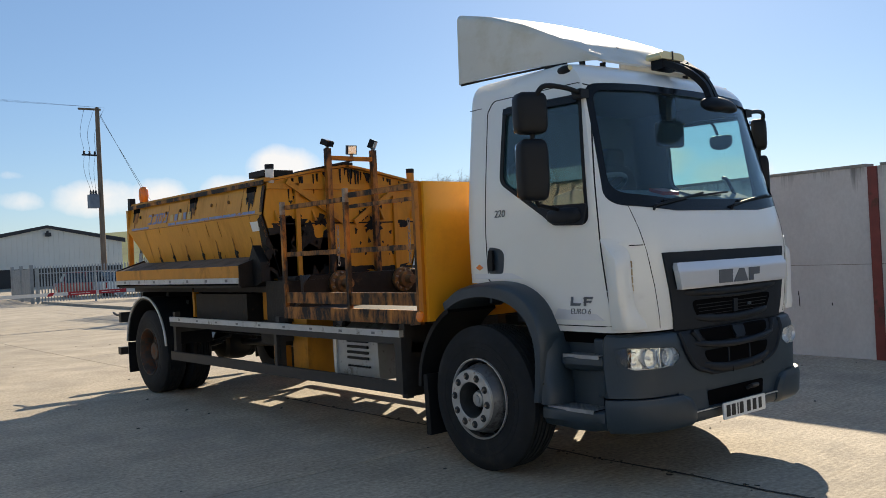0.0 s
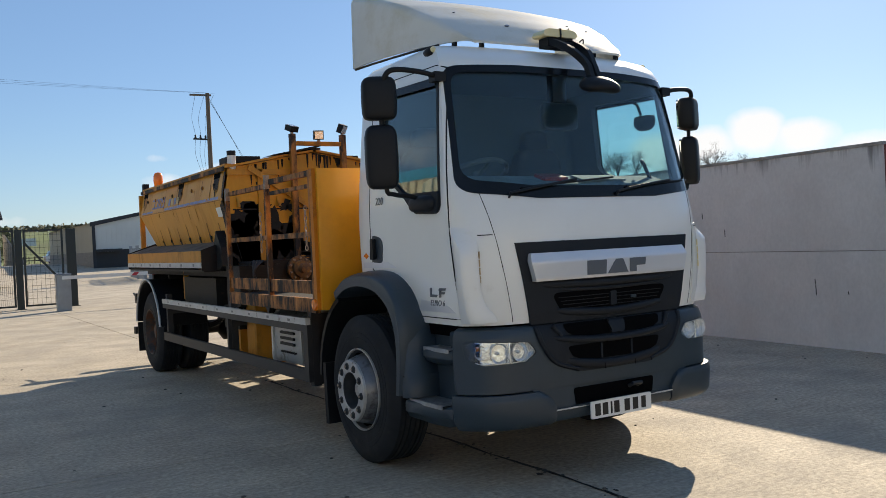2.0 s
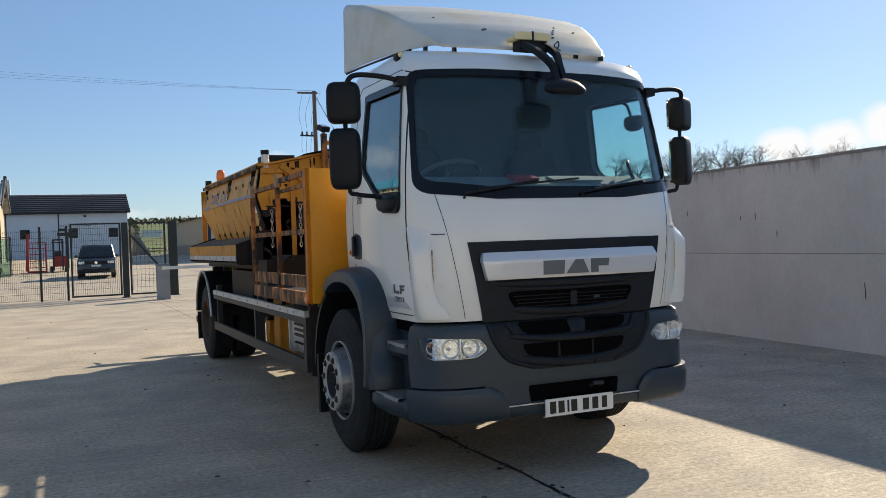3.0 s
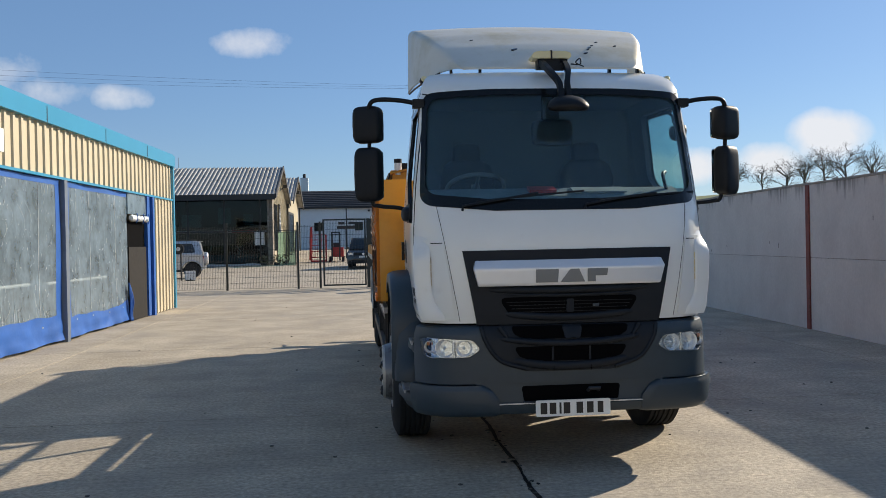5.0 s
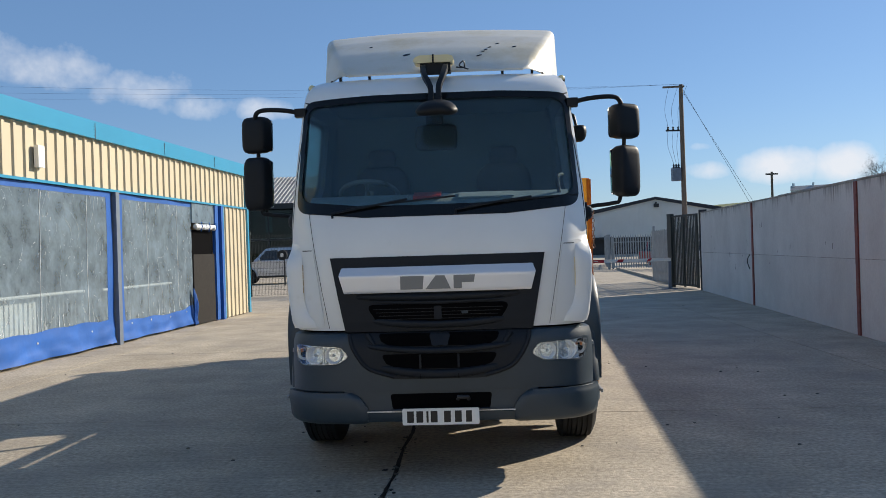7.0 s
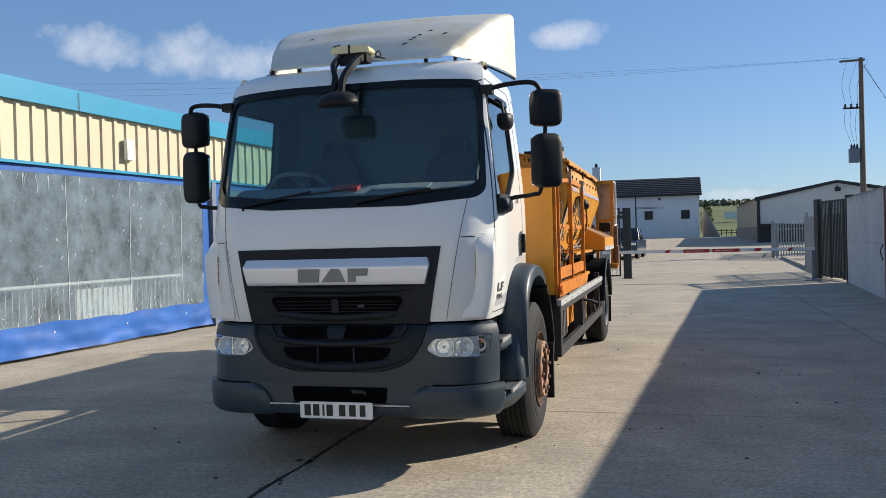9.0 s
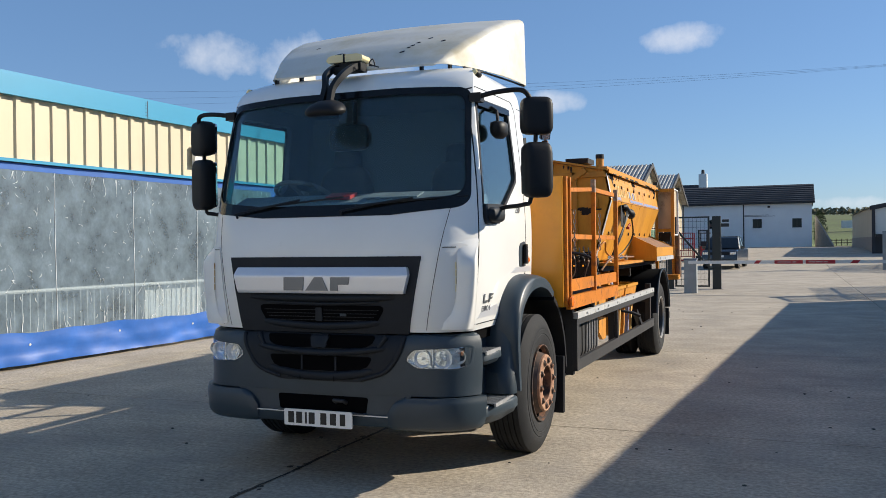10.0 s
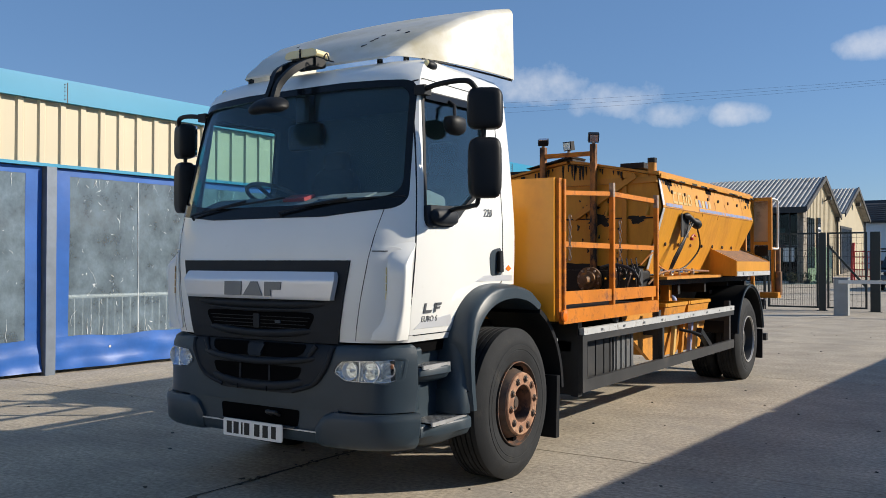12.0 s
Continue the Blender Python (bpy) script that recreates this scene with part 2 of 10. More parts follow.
ORANGE_TAR = material("tarry_rail_paint", (0.42, 0.150, 0.018), 0.55, vary=0.25, scale=5, stain=(0.022, 0.016, 0.012), stain_amount=0.80, stain_scale=8, edge=0.12, bump=0.2, stretch=(1, 1, 0.40))
TAR = material("bitumen", (0.011, 0.010, 0.0095), 0.6, spec=0.3, vary=0.4, scale=7, bump=0.4, bump_scale=40, stain=(0.07, 0.045, 0.028), stain_amount=0.25, stain_scale=6)
STREAK = material("rust_streak", (0.33, 0.13, 0.012), 0.6, vary=0.35, scale=14, stain=(0.15, 0.06, 0.018), stain_amount=0.40, stain_scale=10, edge=0.2)
TARDUST = material("dusty_tarred_sheet", (0.135, 0.105, 0.08), 0.85, vary=0.3, scale=4, stain=(0.030, 0.024, 0.020), stain_amount=0.5, stain_scale=3, edge=0.2, bump=0.3, bump_scale=50)
RUSTFLAT = material("rusty_sheet", (0.20, 0.115, 0.07), 0.85, vary=0.35, scale=9, stain=(0.42, 0.20, 0.06), stain_amount=0.42, stain_scale=7, bump=0.2)
GEAR = material("oily_rusted_casting", (0.13, 0.070, 0.032), 0.55, vary=0.35, scale=12, stain=(0.36, 0.17, 0.03), stain_amount=0.48, stain_scale=14, edge=0.15, bump=0.2)
BOARD = material("faded_tail_board", (0.52, 0.38, 0.22), 0.7, vary=0.12, scale=4, stain=(0.30, 0.20, 0.10), stain_amount=0.4, stain_scale=5)
STRIP = material("reflective_strip", (0.50, 0.51, 0.51), 0.4, vary=0.10, scale=7, stain=(0.22, 0.20, 0.18), stain_amount=0.3, stain_scale=9)
BLUE = material("faded_blue_stripe", (0.20, 0.25, 0.42), 0.5, vary=0.2, scale=9, stain=(0.52, 0.22, 0.02), stain_amount=0.42, stain_scale=12)
PALE = material("faded_pale_lettering", (0.60, 0.40, 0.13), 0.5, vary=0.1, scale=9)
TANK = material("painted_tank_grey", (0.42, 0.44, 0.45), 0.4, metal=0.4, vary=0.12, scale=6, stain=(0.2, 0.19, 0.17), stain_amount=0.4, stain_scale=6)
SOOTGREY = material("sooty_grey_casing", (0.115, 0.12, 0.125), 0.5, vary=0.2, scale=6, stain=(0.05, 0.045, 0.04), stain_amount=0.4, stain_scale=6)
PLATE = material("plate_white", (0.80, 0.80, 0.77), 0.35, vary=0.03, scale=10)
INK = material("plate_black", (0.012, 0.012, 0.012), 0.5)
AMBER = material("amber_lens", (0.85, 0.20, 0.01), 0.25, vary=0.1, coat=0.4)
CREAMLENS = material("clouded_cream_lens", (0.80, 0.68, 0.36), 0.3, vary=0.06, coat=0.3)
LAMPGLASS = glass_material("lamp_glass", (0.93, 0.95, 0.96), 0.03)
REFLECTOR = material("lamp_reflector", (0.72, 0.73, 0.75), 0.24, metal=0.85, vary=0.15, scale=30)
# The bluish diffuse layer paints the milky haze and sky tint of the glass.
SCREEN = glass_material("windscreen_glass", (0.82, 0.94, 0.95), 0.02, dust_veil=(0.30, 0.46, 0.62), veil_amount=0.018, back=0.12)
SIDEGLASS = glass_material("side_glass", (0.74, 0.89, 0.88), 0.02, edge_gloss=1.5, base_gloss=0.075)
MIRROR = material("mirror", (0.85, 0.86, 0.87), 0.03, metal=1.0, vary=0.0)
HOSE = material("hose_black", (0.02, 0.02, 0.021), 0.55)
CHAIN = material("chain_steel", (0.30, 0.24, 0.19), 0.6, metal=0.6, vary=0.3, scale=30)
RED = material("red_paint", (0.42, 0.025, 0.022), 0.4, vary=0.1, scale=5)
LENSRED = material("red_lens", (0.40, 0.012, 0.010), 0.25, coat=0.4)


# ---- building blocks ----
def empty(name, at=(0, 0, 0), turn=0.0):
    ob = new(name)
    ob.empty_display_size = 0.2
    ob.matrix_basis = pose(*at, 0, 0, turn)
    return ob


def part(name, bm, mat, parent=None, label="", smooth=0.0, bevel=0.0, seg=2):
    """Links a bmesh as one mesh object under a thing or a part. smooth: the angle, in degrees, below which edges are shaded round."""
    if bevel:
        sharp = [e for e in bm.edges if len(e.link_faces) == 2 and e.calc_face_angle(0) > 0.5]
        bmesh.ops.bevel(bm, geom=sharp, offset=bevel, segments=seg, affect="EDGES", clamp_overlap=True, profile=0.7)
        smooth = smooth or 50
    bmesh.ops.recalc_face_normals(bm, faces=bm.faces)
    if smooth:
        for f in bm.faces:
            f.smooth = True
        for e in bm.edges:
            e.smooth = len(e.link_faces) == 2 and e.calc_face_angle(0) < radians(smooth)
    me = bpy.data.meshes.new(name)
    bm.to_mesh(me)
    bm.free()
    for k in (mat if isinstance(mat, (list, tuple)) else (mat,)):
        me.materials.append(k)
    ob = new(name, me)
    ob.parent = parent
    if label:
        ob["label"] = label
    return ob


def box(bm, x0, x1, y0, y1, z0, z1, m=None):
    v = [bm.verts.new((m @ Vector((x, y, z))) if m else (x, y, z)) for z in (z0, z1) for y in (y0, y1) for x in (x0, x1)]
    for f in ((0, 2, 3, 1), (4, 5, 7, 6), (0, 1, 5, 4), (2, 6, 7, 3), (0, 4, 6, 2), (1, 3, 7, 5)):
        bm.faces.new([v[k] for k in f])
    return bm


def boxes(*rows):
    bm = bmesh.new()
    for r in rows:
        box(bm, *r)
    return bm


def each(name, rows, mat, parent, label="", **k):
    """One part for every box."""
    return [part(name, boxes(r), mat, parent, label, **k) for r in rows]


def prism(poly, axis, a, b, bm=None):
    """A polygon pulled out along an axis from a to b. The polygon is in the two other axes, in x, y, z order."""
    bm = bm or bmesh.new()

    def put(p, q):
        return {"x": (q, p[0], p[1]), "y": (p[0], q, p[1]), "z": (p[0], p[1], q)}[axis]

    lo, hi = [bm.verts.new(put(p, a)) for p in poly], [bm.verts.new(put(p, b)) for p in poly]
    bm.faces.new(lo[::-1])
    bm.faces.new(hi)
    for k in range(len(poly)):
        j = (k + 1) % len(poly)
        bm.faces.new((lo[k], lo[j], hi[j], hi[k]))
    return bm


def tube(bm, pts, r, n=10, closed=False):
    """A round bar along a line of points; r may be a list."""
    pts = [Vector(p) for p in pts]
    rings, up = [], None
    for k, p in enumerate(pts):
        a, b = pts[max(k - 1, 0)], pts[min(k + 1, len(pts) - 1)]
        d = (b - a).normalized()
        if up is None:
            up = d.orthogonal().normalized()
        up = (up - d * up.dot(d)).normalized()
        side = d.cross(up)
        rr = r[k] if isinstance(r, (list, tuple)) else r
        rings.append([bm.verts.new(p + rr * (math.cos(2 * math.pi * j / n) * up + math.sin(2 * math.pi * j / n) * side)) for j in range(n)])
    for p, q in zip(rings, rings[1:]):
        for j in range(n):
            bm.faces.new((p[j], p[(j + 1) % n], q[(j + 1) % n], q[j]))
    bm.faces.new(rings[0][::-1])
    bm.faces.new(rings[-1])
    return bm


def curve_pts(pts, n=6):
    """Catmull-Rom through the points."""
    pts = [Vector(p) for p in pts]
    ext = [pts[0] * 2 - pts[1], *pts, pts[-1] * 2 - pts[-2]]
    out = []
    for a, b, c, d in zip(ext, ext[1:], ext[2:], ext[3:]):
        for k in range(n):
            t = k / n
            out.append(0.5 * (2 * b + (c - a) * t + (2 * a - 5 * b + 4 * c - d) * t * t + (3 * b - a - 3 * c + d) * t**3))
    return [*out, pts[-1]]


def lathe(bm, profile, n=32, axis="x", centre=(0, 0, 0), caps=True):
    """Turns a profile of (along, radius) about an axis."""
    c = Vector(centre)

    def put(a, r, t):
        s, k = r * math.sin(t), r * math.cos(t)
        return c + Vector({"x": (a, s, k), "y": (s, a, k), "z": (s, k, a)}[axis])

    rings = [[bm.verts.new(put(a, max(r, 1e-4), 2 * math.pi * j / n)) for j in range(n)] for a, r in profile]
    for p, q in zip(rings, rings[1:]):
        for j in range(n):
            bm.faces.new((p[j], p[(j + 1) % n], q[(j + 1) % n], q[j]))
    if caps:
        bm.faces.new(rings[0][::-1])
        bm.faces.new(rings[-1])
    return bm


def loft(rings, bm=None, caps=True):
    bm = bm or bmesh.new()
    vs = [[bm.verts.new(p) for p in ring] for ring in rings]
    for p, q in zip(vs, vs[1:]):
        for j in range(len(p)):
            k = (j + 1) % len(p)
            bm.faces.new((p[j], p[k], q[k], q[j]))
    if caps:
        bm.faces.new(vs[0][::-1])
        bm.faces.new(vs[-1])
    return bm


def rounded(poly, r, n=5):
    """A polygon with its corners rounded; r is one radius, or one for each corner."""
    out = []
    for k, p in enumerate(poly):
        p = Vector(p)
        a, b = Vector(poly[k - 1]) - p, Vector(poly[(k + 1) % len(poly)]) - p
        rr = r[k] if isinstance(r, (list, tuple)) else r
        ang = a.angle(b)
        d = min(rr / math.tan(ang / 2), a.length * 0.49, b.length * 0.49) if rr else 0
        if d < 1e-4:
            out.append(tuple(p))
            continue
        p0, p1 = p + a.normalized() * d, p + b.normalized() * d
        for j in range(n + 1):
            t = j / n
            out.append(tuple((1 - t) ** 2 * p0 + 2 * t * (1 - t) * p + t * t * p1))
    return out


def draped(poly, where, thick, step=0.07, hole=None):
    """A sheet with the outline poly, in two coordinates, cut in strips, laid on a surface by where(u, v, depth), and given a thickness."""
    bm = bmesh.new()
    ring = [bm.verts.new((p[0], 0, p[1])) for p in poly]
    if hole:
        inner = [bm.verts.new((p[0], 0, p[1])) for p in hole]
        k = len(ring)
        for j in range(k):
            bm.faces.new((ring[j], ring[(j + 1) % k], inner[(j + 1) % k], inner[j]))
    else:
        bm.faces.new(ring)
    for axis, no in ((0, (1, 0, 0)), (1, (0, 0, 1))):
        lo, hi = min(p[axis] for p in poly), max(p[axis] for p in poly)
        for k in range(1, int((hi - lo) / step) + 1):
            at = lo + k * step
            bmesh.ops.bisect_plane(bm, geom=[*bm.verts, *bm.edges, *bm.faces], dist=1e-5, plane_co=(at if axis == 0 else 0, 0, at if axis else 0), plane_no=no)
    flat = {v: (v.co.x, v.co.z) for v in bm.verts}
    faces = list(bm.faces)
    back = {v: bm.verts.new(where(*flat[v], -thick)) for v in flat}
    for v, uv in flat.items():
        v.co = where(*uv, 0)
    rim = [e for e in bm.edges if len(e.link_faces) == 1]
    for f in faces:
        bm.faces.new([back[v] for v in reversed(f.verts)])
    for e in rim:
        a, b = e.verts
        bm.faces.new((a, b, back[b], back[a]))
    return bm


def carve(bm, cutters):
    """The solid bm less the solids in cutters; what a cutter leaves takes the second material."""
    def temp(b, mark):
        bmesh.ops.recalc_face_normals(b, faces=b.faces)
        me = bpy.data.meshes.new("temp")
        for f in b.faces:
            f.material_index = mark
        b.to_mesh(me)
        b.free()
        me.materials.append(WHITE), me.materials.append(INTERIOR)
        return new("temp", me)

    base, obs = temp(bm, 0), [temp(c, 1) for c in cutters]
    for o in obs:
        mod = base.modifiers.new("cut", "BOOLEAN")
        mod.operation, mod.solver, mod.object = "DIFFERENCE", "EXACT", o
    bpy.context.view_layer.update()
    me = bpy.data.meshes.new_from_object(base.evaluated_get(bpy.context.evaluated_depsgraph_get()))
    out = bmesh.new()
    out.from_mesh(me)
    bpy.data.meshes.remove(me)
    for o in (base, *obs):
        old = o.data
        bpy.data.objects.remove(o)
        bpy.data.meshes.remove(old)
    return out

CONCRETE = material("brushed_concrete", (0.55, 0.475, 0.368), 0.85, vary=0.22, scale=1.1, grain=0.50, grain_scale=28, bump=0.3, bump_scale=70, stain=(0.29, 0.265, 0.23), stain_amount=0.54, stain_scale=0.8, edge=0.3, per_object=0.10)


def brush(mat, scale, strength, amount):
    """Adds brush marks, running across the bays, to a concrete."""
    n, l = mat.node_tree.nodes, mat.node_tree.links
    b = n["Principled BSDF"]
    geo = n.new("ShaderNodeNewGeometry")
    mp = n.new("ShaderNodeMapping")
    mp.inputs["Scale"].default_value = scale
    l.new(geo.outputs["Position"], mp.inputs["Vector"])
    t = n.new("ShaderNodeTexNoise")
    t.inputs["Scale"].default_value, t.inputs["Detail"].default_value, t.inputs["Roughness"].default_value = 1.0, 6.0, 0.65
    l.new(mp.outputs[0], t.inputs["Vector"])
    r = n.new("ShaderNodeMapRange")
    for key, v in (("From Min", 0.3), ("From Max", 0.7), ("To Min", 1 - amount), ("To Max", 1 + amount * 0.6)):
        r.inputs[key].default_value = v
    l.new(t.outputs["Fac"], r.inputs["Value"])
    old = b.inputs["Base Color"].links[0].from_socket
    mx = n.new("ShaderNodeMix")
    mx.data_type, mx.blend_type = "RGBA", "MULTIPLY"
    mx.inputs["Factor"].default_value = 1.0
    l.new(old, mx.inputs["A"])
    l.new(r.outputs["Result"], mx.inputs["B"])
    l.new(mx.outputs["Result"], b.inputs["Base Color"])
    bp = n.new("ShaderNodeBump")
    bp.inputs["Strength"].default_value, bp.inputs["Distance"].default_value = strength, 0.01
    l.new(t.outputs["Fac"], bp.inputs["Height"])
    l.new(b.inputs["Normal"].links[0].from_socket, bp.inputs["Normal"])
    l.new(bp.outputs["Normal"], b.inputs["Normal"])


def runs(mat, z0, z1, colour, strength):
    """Adds dark rain runs that hang from the top edge of a wall."""
    n, l = mat.node_tree.nodes, mat.node_tree.links
    b = n["Principled BSDF"]
    geo = n.new("ShaderNodeNewGeometry")
    mp = n.new("ShaderNodeMapping")
    mp.inputs["Scale"].default_value = (5.0, 5.0, 0.28)
    l.new(geo.outputs["Position"], mp.inputs["Vector"])
    t = n.new("ShaderNodeTexNoise")
    t.inputs["Scale"].default_value, t.inputs["Detail"].default_value, t.inputs["Roughness"].default_value = 1.0, 6.0, 0.7
    l.new(mp.outputs[0], t.inputs["Vector"])
    sep = n.new("ShaderNodeSeparateXYZ")
    l.new(geo.outputs["Position"], sep.inputs[0])
    up = n.new("ShaderNodeMapRange")
    for key, v in (("From Min", z0), ("From Max", z1), ("To Min", -0.30), ("To Max", 0.06)):
        up.inputs[key].default_value = v
    l.new(sep.outputs["Z"], up.inputs["Value"])
    add = n.new("ShaderNodeMath")
    add.operation = "ADD"
    l.new(t.outputs["Fac"], add.inputs[0])
    l.new(up.outputs["Result"], add.inputs[1])
    r = n.new("ShaderNodeMapRange")
    for key, v in (("From Min", 0.50), ("From Max", 0.68), ("To Min", 0.0), ("To Max", strength)):
        r.inputs[key].default_value = v
    l.new(add.outputs[0], r.inputs["Value"])
    mx = n.new("ShaderNodeMix")
    mx.data_type = "RGBA"
    mx.inputs["B"].default_value = (*colour, 1)
    l.new(r.outputs["Result"], mx.inputs["Factor"])
    l.new(b.inputs["Base Color"].links[0].from_socket, mx.inputs["A"])
    l.new(mx.outputs["Result"], b.inputs["Base Color"])


brush(CONCRETE, (1.3, 26.0, 1.0), 0.5, 0.16)
GRASS = material("grass", (0.105, 0.145, 0.035), 0.95, vary=0.35, scale=0.06, grain=0.35, grain_scale=2.5, stain=(0.13, 0.105, 0.05), stain_amount=0.48, stain_scale=0.09, edge=0.3)
SOIL = material("yard_edge", (0.10, 0.095, 0.085), 0.95, vary=0.3, scale=0.4, grain=0.3, grain_scale=8)
PANEL = material("cast_concrete", (0.63, 0.615, 0.58), 0.85, vary=0.10, scale=0.9, grain=0.10, grain_scale=25, bump=0.15, bump_scale=40, stain=(0.47, 0.45, 0.43), stain_amount=0.42, stain_scale=1.3, edge=0.35, stretch=(1, 1, 0.75), per_object=0.06)
runs(PANEL, 1.85, 2.43, (0.15, 0.14, 0.125), 0.85)
COPING = material("weathered_coping", (0.34, 0.32, 0.285), 0.9, vary=0.25, scale=3, grain=0.2, grain_scale=40, bump=0.3, stain=(0.16, 0.15, 0.12), stain_amount=0.5, stain_scale=4, edge=0.2)
OXIDE = material("red_oxide_steel", (0.20, 0.045, 0.035), 0.6, vary=0.2, scale=4, stain=(0.12, 0.05, 0.035), stain_amount=0.4, stain_scale=5)
CREAM = material("cream_cladding", (0.55, 0.48, 0.335), 0.5, vary=0.05, scale=0.8, stain=(0.48, 0.40, 0.27), stain_amount=0.32, stain_scale=2.5, edge=0.3, stretch=(1, 1, 0.3))
FASCIA = material("blue_fascia", (0.022, 0.25, 0.42), 0.35, vary=0.05, scale=1.0, coat=0.2)
PVC = material("blue_pvc", (0.021, 0.105, 0.385), 0.42, spec=0.42, vary=0.16, scale=2, bump=0.35, bump_scale=6)
# Bluish grey layer: scuffs together with painted sky sheen.
CLEARPVC = glass_material("clear_pvc", (0.46, 0.53, 0.57), 0.16, dust_veil=(0.325, 0.425, 0.51), veil_amount=0.40, edge_gloss=1.0, base_gloss=0.085)
SCRATCH = material("pvc_scratch", (0.70, 0.74, 0.76), 0.5, vary=0.2, scale=20)
DOORBROWN = material("brown_door", (0.017, 0.0145, 0.012), 0.7, spec=0.2, vary=0.25, scale=9, bump=0.2, bump_scale=50)
GALV = material("galvanised_steel", (0.15, 0.18, 0.225), 0.5, metal=0.3, vary=0.14, scale=5)
# Dark albedo carries the dimness of the rooms behind curtains and glazing.
DIM_ROOM = material("painted_room_dimness", (0.055, 0.06, 0.06), 0.9, vary=0.2, scale=1)
WHITEBOARD = material("white_board", (0.72, 0.71, 0.67), 0.6, vary=0.06, scale=1.5)
FENCE = material("dark_green_steel", (0.018, 0.024, 0.022), 0.5, vary=0.1)
PALISADE = material("palisade_grey", (0.30, 0.32, 0.33), 0.55, metal=0.5, vary=0.15, scale=3)
ROOFSHEET = material("grey_sheet_roof", (0.33, 0.325, 0.31), 0.6, vary=0.14, scale=0.8, stain=(0.20, 0.19, 0.18), stain_amount=0.4, stain_scale=1.2)
SLATE = material("dark_roof_sheet", (0.035, 0.037, 0.042), 0.7, vary=0.2, scale=1.5)
RENDERED = material("white_render", (0.82, 0.82, 0.80), 0.9, vary=0.05, scale=0.5)
BUFF = material("buff_cladding", (0.44, 0.38, 0.26), 0.6, vary=0.06, scale=0.6)
PALEGREY = material("pale_grey_cladding", (0.70, 0.70, 0.64), 0.55, vary=0.05, scale=0.5)
STONE = material("rubble_stone", (0.33, 0.29, 0.24), 0.9, vary=0.25, scale=6, bump=0.4, bump_scale=20, per_object=0.45)
DARKGLASS = material("dark_showroom_glass", (0.005, 0.013, 0.016), 0.03, vary=0.1, spec=0.28)
CLEARGLASS = glass_material("porch_glass", (0.55, 0.72, 0.70), 0.02, base_gloss=0.04)
SHOPGLASS = glass_material("showroom_glass", (0.17, 0.33, 0.36), 0.02, edge_gloss=0.8, base_gloss=0.028)
FRAME = material("dark_window_frame", (0.02, 0.022, 0.024), 0.5)
WOOD = material("weathered_pole_wood", (0.17, 0.13, 0.095), 0.9, vary=0.25, scale=7, bump=0.3, stretch=(1, 1, 0.15))
TWIG = material("pale_winter_twigs", (0.19, 0.16, 0.135), 0.95, vary=0.3, scale=3)
BARK = material("bare_bark", (0.075, 0.06, 0.05), 0.95, vary=0.3, scale=3)
HEDGE = material("winter_hedge", (0.13, 0.125, 0.07), 0.95, vary=0.4, scale=0.5)
LEAF = material("dark_evergreen", (0.045, 0.065, 0.022), 0.8, vary=0.4, scale=2.0)
SIGNRED = material("sign_red", (0.40, 0.02, 0.03), 0.5, vary=0.08)
CARDARK = material("dark_car_paint", (0.010, 0.012, 0.017), 0.25, vary=0.05, coat=0.8)
CARSILVER = material("silver_car_paint", (0.74, 0.745, 0.75), 0.3, metal=0.15, vary=0.04, coat=0.6)
CARMETAL = material("silver_metallic_paint", (0.52, 0.53, 0.55), 0.32, metal=0.55, vary=0.05, coat=0.6)
CARRED = material("red_car_paint", (0.30, 0.015, 0.02), 0.3, vary=0.05, coat=0.6)
CARGLASS = material("car_glass", (0.012, 0.015, 0.018), 0.05, coat=0.5)


# ---- ground: one sheet to the horizon, rising to the fields beyond the gate ----
def ground_z(x, y):
    rise = 0.95 * min(max((y - 46) / 34, 0), 1) ** 1.3
    d = math.hypot(x, y)
    az = math.degrees(math.atan2(x, max(y, 1e-6))) if y > 0 else (90 if x > 0 else -90)
    far = min(max((d - 105) / 120, 0), 1)
    hill = float(np.interp(az, (-60, -10, 0, 6, 11, 14.4, 17, 20, 24, 30, 45, 60, 90), (4, 5, 7.0, 7.0, 7.4, 9.3, 9.9, 10.3, 11.2, 12.4, 12.8, 11, 6))) if y > 0 else 2.0
    return rise + hill * far * far * (3 - 2 * far)


def rings_out():
    r, out = 0.0, []
    while r < 1500:
        out.append(r)
        r += max(6.0, r * 0.09)
    return [*out, 1900.0]


bm = bmesh.new()
prev, N = None, 96
for k, r in enumerate(rings_out()):
    if k == 0:
        row = [bm.verts.new((0, 0, -0.03))] * N
    else:
        row = [bm.verts.new((r * math.sin(2 * math.pi * j / N), r * math.cos(2 * math.pi * j / N), ground_z(r * math.sin(2 * math.pi * j / N), r * math.cos(2 * math.pi * j / N)) - 0.03)) for j in range(N)]
    if prev:
        for j in range(N):
            vs = [prev[j], prev[(j + 1) % N], row[(j + 1) % N], row[j]]
            bm.faces.new(list(dict.fromkeys(vs)))
    prev = row
for f in bm.faces:
    c = f.calc_center_median()
    f.material_index = 0 if c.length > 112 else 1
ground = tagged(part("ground", bm, (GRASS, SOIL), None, smooth=60), "rolling green fields beyond the concrete yard", "ground", kind="structure")

